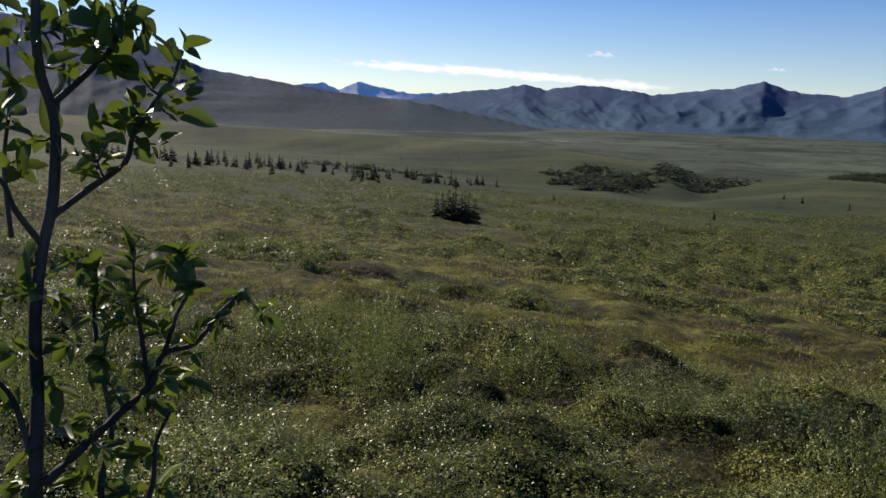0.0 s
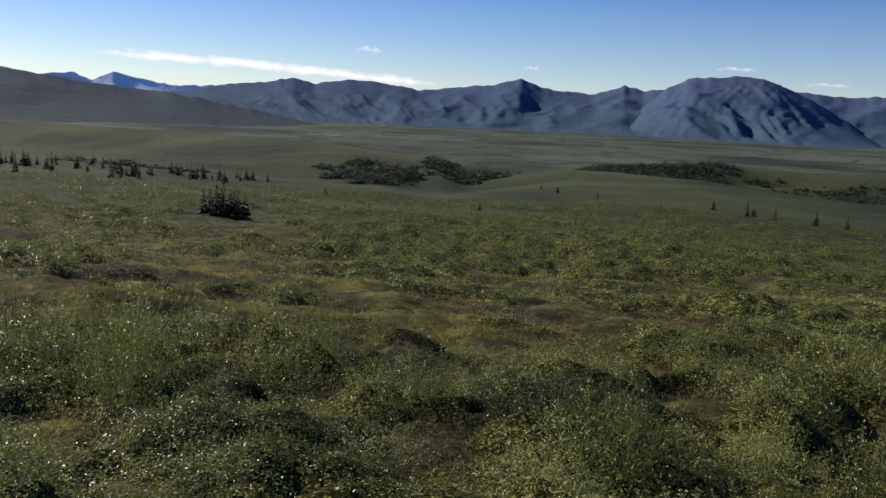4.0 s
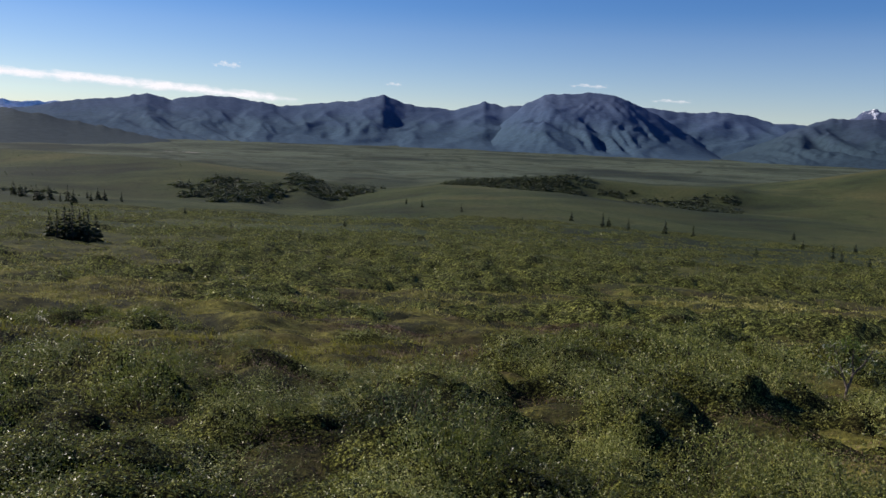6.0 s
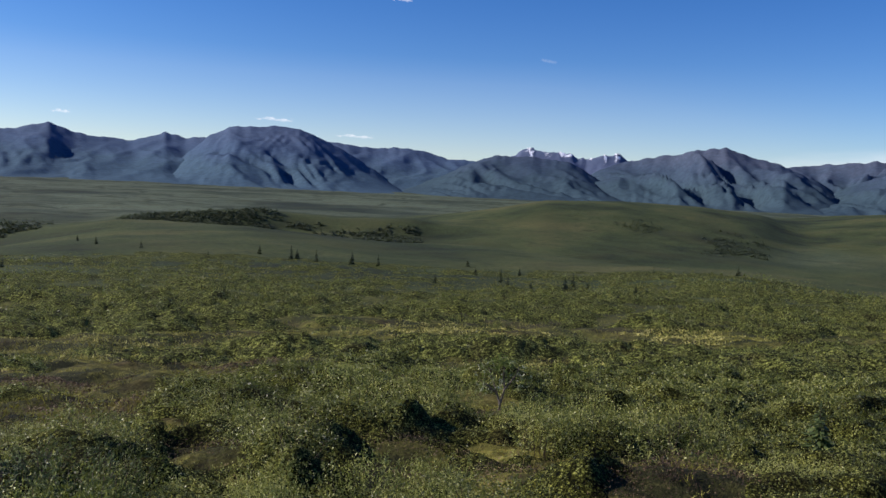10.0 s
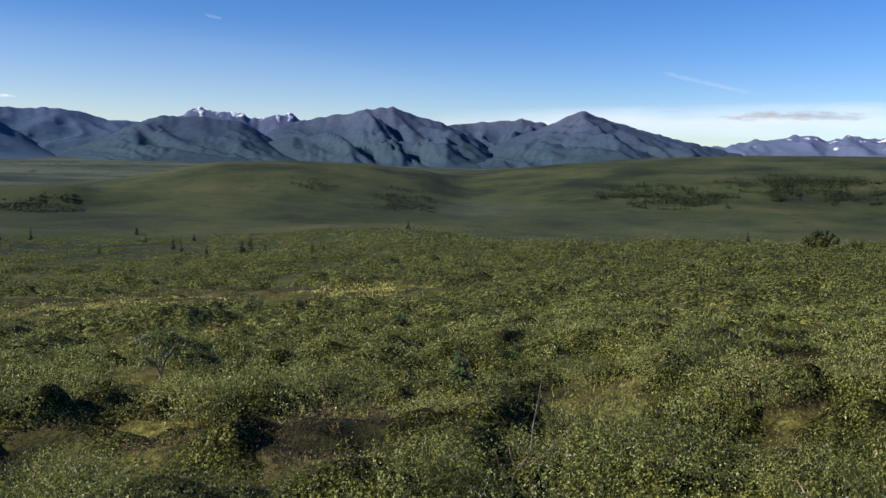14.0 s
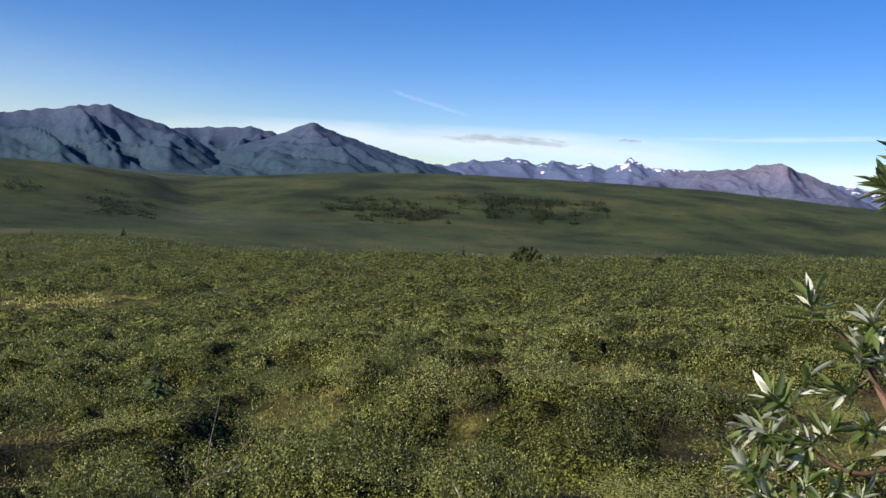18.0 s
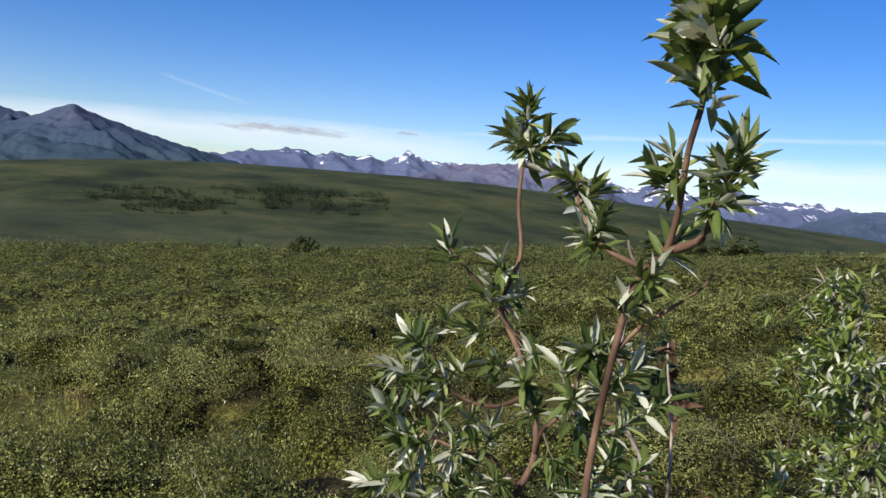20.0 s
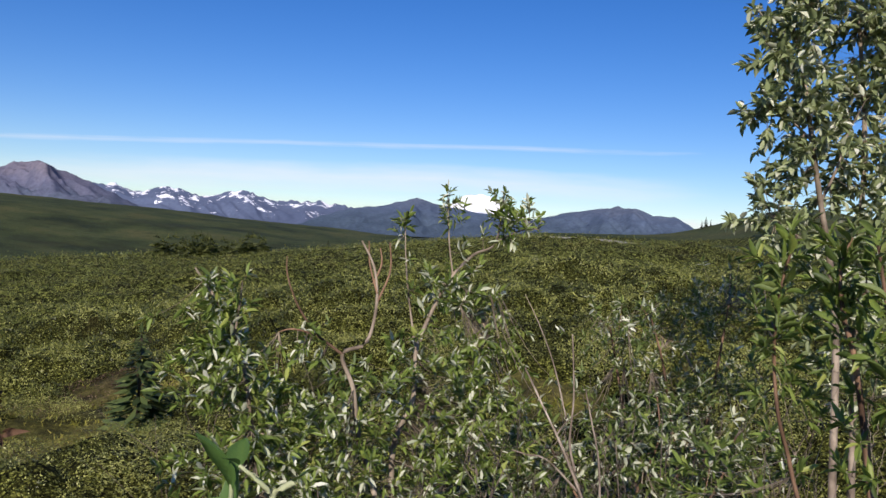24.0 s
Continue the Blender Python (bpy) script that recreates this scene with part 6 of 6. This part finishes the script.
for x, y, z, n in ((1.57, -2.57, 1.62, 18), (1.49, -2.63, 1.64, 15), (1.46, -2.58, 1.89, 18), (1.35, -2.54, 2.07, 21), (1.28, -2.51, 2.04, 21),):
    spray(shoots, (x, y, z), n, 0.028, GREEN_LEAVES, 0.04)
for x, y, z, n in ((1.58, -2.75, 1.95, 19), (1.57, -2.76, 1.99, 19), (1.51, -2.67, 1.92, 19), (1.40, -2.57, 2.05, 19), (1.42, -2.60, 1.87, 19), (1.39, -2.61, 1.82, 19), (1.35, -2.62, 1.79, 19), (1.29, -2.56, 1.97, 19), (1.46, -2.66, 1.71, 19), (1.43, -2.67, 1.68, 19), (1.34, -2.61, 1.72, 19), (1.26, -2.53, 1.73, 19),):
    spray(shoots, (x, y, z), n, 0.028, GREEN_LEAVES, 0.04)
for x, y, z, n in ((1.62, -2.78, 1.60, 19), (1.66, -2.77, 1.64, 17), (1.49, -2.66, 1.74, 17), (1.57, -2.74, 1.84, 17), (1.32, -2.55, 2.00, 19), (1.28, -2.56, 1.93, 19),):
    spray(shoots, (x, y, z), n, 0.028, GREEN_LEAVES, 0.04)

# broad-leaved willow shoot right before the camera
shoot = plant("willow_shoot", (1.26, -1.53), "pale downy willow shoot with broad green leaves", "shrub")
limb(shoot, [(1.31, -1.56, 1.61), (1.29, -1.55, 1.76), (1.26, -1.54, 1.83), (1.24, -1.54, 1.86), (1.24, -1.54, 1.88), (1.23, -1.55, 1.89)], 0.003, 0.0022, "stem")
limb(shoot, [(1.24, -1.54, 1.88), (1.24, -1.53, 1.89), (1.25, -1.52, 1.90)], 0.002, 0.0012, "branch")
limb(shoot, [(1.28, -1.53, 1.77), (1.27, -1.52, 1.83), (1.26, -1.52, 1.87), (1.26, -1.52, 1.89)], 0.002, 0.0015, "stem")
broad_leaf(shoot, (1.26, -1.52, 1.88), (1.27, -1.50, 1.92), 0.016)
broad_leaf(shoot, (1.26, -1.52, 1.82), (1.26, -1.50, 1.88), 0.020)
broad_leaf(shoot, (1.27, -1.53, 1.84), (1.28, -1.52, 1.90), 0.016)
broad_leaf(shoot, (1.25, -1.54, 1.86), (1.28, -1.52, 1.88), 0.013)
broad_leaf(shoot, (1.27, -1.51, 1.82), (1.30, -1.49, 1.85), 0.016)
broad_leaf(shoot, (1.25, -1.53, 1.83), (1.22, -1.55, 1.85), 0.014)
broad_leaf(shoot, (1.26, -1.53, 1.83), (1.21, -1.55, 1.84), 0.013)
broad_leaf(shoot, (1.27, -1.51, 1.83), (1.28, -1.49, 1.86), 0.014)
broad_leaf(shoot, (1.23, -1.55, 1.89), (1.22, -1.55, 1.90), 0.008)
broad_leaf(shoot, (1.25, -1.52, 1.90), (1.25, -1.51, 1.91), 0.008)
broad_leaf(shoot, (1.26, -1.52, 1.89), (1.28, -1.54, 1.91), 0.013)
broad_leaf(shoot, (1.27, -1.53, 1.79), (1.24, -1.54, 1.82), 0.014)

# dead and dry stems
dead = plant("dead_sapling", (2.17, -1.53), "bare dead willow stem with broken twigs", "dead stem")
limb(dead, [(2.15, -1.55, 1.25), (2.22, -1.52, 1.49), (2.25, -1.50, 1.57), (2.29, -1.46, 1.66), (2.31, -1.46, 1.74), (2.32, -1.47, 1.83), (2.32, -1.49, 1.90), (2.33, -1.47, 1.93), (2.33, -1.46, 1.96)], 0.0055, 0.002, "dry_stem")
limb(dead, [(2.32, -1.49, 1.90), (2.32, -1.51, 1.90), (2.32, -1.53, 1.92)], 0.0025, 0.001, "dry_twig")
limb(dead, [(2.31, -1.46, 1.74), (2.30, -1.48, 1.75), (2.31, -1.48, 1.77)], 0.0025, 0.001, "dry_twig")
limb(dead, [(2.32, -1.48, 1.88), (2.33, -1.46, 1.87), (2.33, -1.45, 1.88)], 0.002, 0.001, "dry_twig")
dead = plant("dead_sapling", (2.39, -1.62), "dead willow stem with curled brown leaves at its tip", "dead stem")
limb(dead, [(2.39, -1.62, 1.15), (2.42, -1.63, 1.33), (2.45, -1.65, 1.43), (2.48, -1.66, 1.53), (2.50, -1.66, 1.60), (2.52, -1.65, 1.69), (2.53, -1.65, 1.74)], 0.0045, 0.002, "dry_stem")
limb(dead, [(2.43, -1.62, 1.36), (2.47, -1.59, 1.42), (2.50, -1.56, 1.48), (2.52, -1.52, 1.54)], 0.004, 0.0015, "dry_stem")
for x, y, z, n in ((2.53, -1.65, 1.71, 7), (2.52, -1.66, 1.68, 7), (2.50, -1.67, 1.62, 6), (2.50, -1.67, 1.60, 5), (2.43, -1.70, 1.43, 6), (2.48, -1.57, 1.44, 6), (2.53, -1.52, 1.54, 5), (2.49, -1.55, 1.47, 5),):
    spray(dead, (x, y, z), n, 0.034, DEAD_LEAVES, 0.02)
dry = plant("dry_branches", (2.47, -3.40), "pale dry branches standing out of the shrubs", "dead stem")
limb(dry, [(2.41, -3.41, 1.01), (2.47, -3.38, 1.21), (2.53, -3.33, 1.38), (2.58, -3.31, 1.47), (2.66, -3.28, 1.61)], 0.007, 0.003, "dry_stem")
limb(dry, [(2.49, -3.36, 1.30), (2.51, -3.35, 1.39), (2.53, -3.38, 1.53), (2.56, -3.39, 1.73)], 0.005, 0.002, "dry_stem")
limb(dry, [(2.43, -3.42, 1.22), (2.43, -3.40, 1.35), (2.47, -3.40, 1.47), (2.50, -3.40, 1.56)], 0.004, 0.002, "dry_stem")
limb(dry, [(2.53, -3.35, 1.46), (2.59, -3.34, 1.63), (2.65, -3.32, 1.76), (2.69, -3.29, 1.85)], 0.003, 0.001, "dry_twig")
limb(dry, [(2.49, -3.38, 1.23), (2.55, -3.29, 1.33), (2.60, -3.25, 1.34), (2.64, -3.22, 1.35)], 0.004, 0.002, "dry_twig")
limb(dry, [(2.54, -3.32, 1.41), (2.53, -3.35, 1.45), (2.50, -3.39, 1.49)], 0.003, 0.001, "dry_twig")
stalk = plant("dry_stalk", (4.73, -0.61), "pale dry grass stalk leaning over the shrubs", "stalk")
limb(stalk, [(4.66, -0.66, 0.23), (4.78, -0.53, 0.38), (4.87, -0.45, 0.47), (4.95, -0.38, 0.55)], 0.006, 0.003, "dry_stem")
barebush = plant("bare_shrub", (5.39, 1.18), "half-dead shrub with bare pale branches", "shrub")
limb(barebush, [(5.29, 1.15, -0.40), (5.41, 1.20, -0.13), (5.48, 1.23, 0.06), (5.56, 1.16, 0.19), (5.62, 1.16, 0.36), (5.69, 1.15, 0.56), (5.72, 1.15, 0.66)], 0.007, 0.0025, "dry_stem")
limb(barebush, [(5.50, 1.23, 0.11), (5.57, 1.11, 0.17), (5.64, 1.02, 0.26), (5.71, 0.94, 0.38)], 0.005, 0.002, "dry_stem")
limb(barebush, [(5.51, 1.23, 0.12), (5.52, 1.26, 0.17), (5.53, 1.28, 0.22)], 0.006, 0.004, "dry_twig")
limb(barebush, [(5.57, 1.13, 0.17), (5.60, 1.05, 0.19), (5.64, 0.97, 0.23)], 0.006, 0.003, "dry_twig")
birchlet = plant("small_birch", (9.97, 8.38), "small open birch with pale forked stems", "shrub")
limb(birchlet, [(9.94, 8.39, -1.61), (9.99, 8.42, -1.40), (10.07, 8.42, -1.19), (10.09, 8.47, -0.98), (10.14, 8.48, -0.76)], 0.022, 0.008, "stem")
limb(birchlet, [(9.99, 8.42, -1.40), (9.98, 8.51, -1.20), (9.96, 8.60, -0.99), (9.94, 8.69, -0.82)], 0.016, 0.006, "stem")
limb(birchlet, [(10.07, 8.42, -1.19), (10.19, 8.35, -1.01), (10.28, 8.31, -0.83)], 0.018, 0.008, "branch")
limb(birchlet, [(9.99, 8.48, -1.25), (9.89, 8.64, -1.12), (9.83, 8.71, -1.06)], 0.015, 0.006, "branch")
mound(birchlet, (10.11, 8.51, -0.81), 0.20, 0.16, 25, 9, 0.045, GREEN_LEAVES)
mound(birchlet, (9.93, 8.67, -0.91), 0.18, 0.16, 25, 9, 0.045, GREEN_LEAVES)
mound(birchlet, (10.24, 8.32, -0.92), 0.18, 0.18, 25, 9, 0.045, GREEN_LEAVES)
mound(birchlet, (9.82, 8.69, -1.17), 0.13, 0.13, 15, 9, 0.045, GREEN_LEAVES)
mound(birchlet, (10.04, 8.48, -1.11), 0.22, 0.18, 20, 9, 0.045, GREEN_LEAVES)

# young spruces and a dark juniper among the birch
spruce(-116.64, 9.49, 1.05, 3, "young spruce with level boughs among the birch scrub", "young spruces in the scrub", YOUNG, JUNIPER)
spruce(-70.24, 10.66, 0.8, 3, "small young spruce standing out of the birch scrub", "young spruces in the scrub", YOUNG, JUNIPER)
juniper(-22.58, 6.05)
juniper(-25.47, 5.85)


def folded_leaves(base, axis, wide, length, width):
    """Lance-shaped leaves of two halves that meet in a fold."""
    axis = axis / np.linalg.norm(axis, axis=1)[:, None]
    side = np.cross(axis, wide)
    side /= np.linalg.norm(side, axis=1)[:, None] + 1e-9
    up = np.cross(side, axis)
    L, W = length[:, None], width[:, None]
    low, high, tip = base + axis * L * 0.28 + up * W * 0.2, base + axis * L * 0.66 + up * W * 0.12, base + axis * L - up * W * 0.35
    co = np.stack([base, low + side * W * 0.46, high + side * W * 0.4, tip, high - side * W * 0.4, low - side * W * 0.46], 1)
    n = np.arange(len(base))[:, None] * 6
    return sheet("foliage", co, np.concatenate([n + np.array([[0, 1, 2, 3]]), n + np.array([[0, 3, 4, 5]])]))


# the rest of the thickest crowns, in one mesh a plant
def crown_rest(owner, items):
    bases, ways, sizes, wides, lines = [], [], [], [], []
    for p, n, size, kinds in items:
        q = nearest(owner, p)
        axis = ((p - q).normalized() + Vector((0, 0, kinds[2]))).normalized()
        lines.append([q + (p - q) * t + Vector((0, 0, -0.1 * (p - q).length * math.sin(math.pi * t))) - owner.location for t in (0, 0.25, 0.5, 0.75, 1)])
        for k in range(n):
            t = (k + 0.5) / n
            a = k * 2.4
            side = axis.orthogonal().normalized()
            side = side * math.cos(a) + axis.cross(side) * math.sin(a)
            bases.append(p + axis * size * (t - 0.7) - owner.location)
            ways.append(axis * (0.25 + 0.8 * t) + side * (1.05 - 0.6 * t) + Vector((draw.gauss(0, 0.45), draw.gauss(0, 0.45), draw.gauss(0, 0.45))))
            sizes.append(size * (0.45 + 1.1 * draw.random() ** 1.5))
            wides.append(kinds[1])
    bases, ways, sizes, wides = (np.array([tuple(v) for v in bases]), np.array([tuple(v) for v in ways]), np.array(sizes), np.array(wides))
    spread = anyway(len(bases)) * 0.7 + np.array([0, 0, 1.0])
    first, second = {"tall_willow": (T_GREY, W_SILVER), "willow_shoots": (G_FRESH, W_GREEN), "poplar_sapling": (P_GREEN, P_GREEN), "willow_clump": (G_FRESH, W_SILVER)}.get(owner.name, (W_GREEN, W_SILVER))
    pale = rng.uniform(0, 1, len(bases)) < (0.32 if owner.name == "young_willow" else 0.24)
    for mat, some in ((first, ~pale), (second, pale)):
        tagged(part("foliage", folded_leaves(bases[some], ways[some], spread[some], sizes[some], (sizes * wides)[some]), mat, owner), kind="stuff")
    tagged(part("twig", sheet("twig", *stem_tubes(np.array([[tuple(p) for p in l] for l in lines]), 0.0022)), PALE_BARK, owner), kind="stuff")


for owner_name, items in EXTRA.items():
    crown_rest(bpy.data.objects[owner_name], items)


# thin bare shoots that crowd the feet of the willows
def brush(owner, centre, wide, low, high, count, material):
    n = 7
    foot = np.array([centre[0], centre[1]]) + rng.normal(size=(count, 2)) * wide * 0.5
    tip = foot + rng.normal(size=(count, 2)) * 0.26
    ground = land(foot[:, 0], foot[:, 1]) - 0.03
    top = rng.uniform(low, high, count)
    t = np.linspace(0, 1, n)[None, :]
    bow = rng.normal(size=(count, 2, 1)) * 0.11 * np.sin(np.pi * t)[:, None, :]
    lines = np.stack([foot[:, 0, None] + (tip - foot)[:, 0, None] * t ** 1.4 + bow[:, 0], foot[:, 1, None] + (tip - foot)[:, 1, None] * t ** 1.4 + bow[:, 1], ground[:, None] + (top - ground)[:, None] * t], -1)
    lines = lines + rng.normal(size=lines.shape) * 0.012
    # side twigs
    k, at = rng.integers(0, count, 4 * count), rng.integers(2, n - 1, 4 * count)
    root = lines[k, at]
    out = root + rng.normal(size=(4 * count, 3)) * np.array([0.09, 0.09, 0.03]) + np.array([0, 0, 0.14])
    side = root[:, None] + (out - root)[:, None] * t[0][None, :, None]
    lines = np.concatenate([lines, side + rng.normal(size=side.shape) * 0.004]) - np.array(owner.location)
    return tagged(part("twig", sheet("twig", *stem_tubes(lines, 0.0026)), material, owner), kind="stuff")


brush(willow, (1.88, -1.18), 0.3, 1.25, 1.7, 18, RED_BARK)
brush(clump, (2.88, -2.85), 0.8, 1.0, 1.6, 44, DEAD_BARK)
brush(thick, (3.1, -4.85), 0.6, 1.0, 1.5, 34, DEAD_BARK)
brush(low_willow, (2.7, -4.0), 0.6, 0.9, 1.4, 44, DEAD_BARK)
brush(shoots, (1.45, -2.68), 0.35, 1.2, 1.7, 20, DEAD_BARK)
brush(tall, (2.1, -4.2), 0.35, 1.1, 1.9, 20, PALE_BARK)


# dead brown twigs standing in the shrubs by the clearing
for k in range(64):
    a, d = draw.uniform(-158, -132), draw.uniform(2.4, 4.8)
    x, y = (float(q) for q in spot(a, d))
    twig = plant("dead_twig", (x, y), "thin dead brown twig among the shrubs", "dead twig")
    z = twig.location.z
    h = draw.uniform(0.45, 0.95)
    dx, dy = draw.gauss(0, 0.18), draw.gauss(0, 0.18)
    top = Vector((x + dx, y + dy, z + h))
    limb(twig, [(x, y, z - 0.03), (x + dx * 0.3, y + dy * 0.3, z + h * 0.4), (x + dx * 0.6, y + dy * 0.6 + 0.03, z + h * 0.75), tuple(top)], 0.004, 0.0012, "dry_stem")
    limb(twig, [(x + dx * 0.45, y + dy * 0.45 + 0.01, z + h * 0.55), (x + dx * 0.45 + 0.08, y + dy * 0.5 - 0.05, z + h * 0.8)], 0.002, 0.001, "dry_twig")
    twig["group"] = "dead twigs by the clearing"
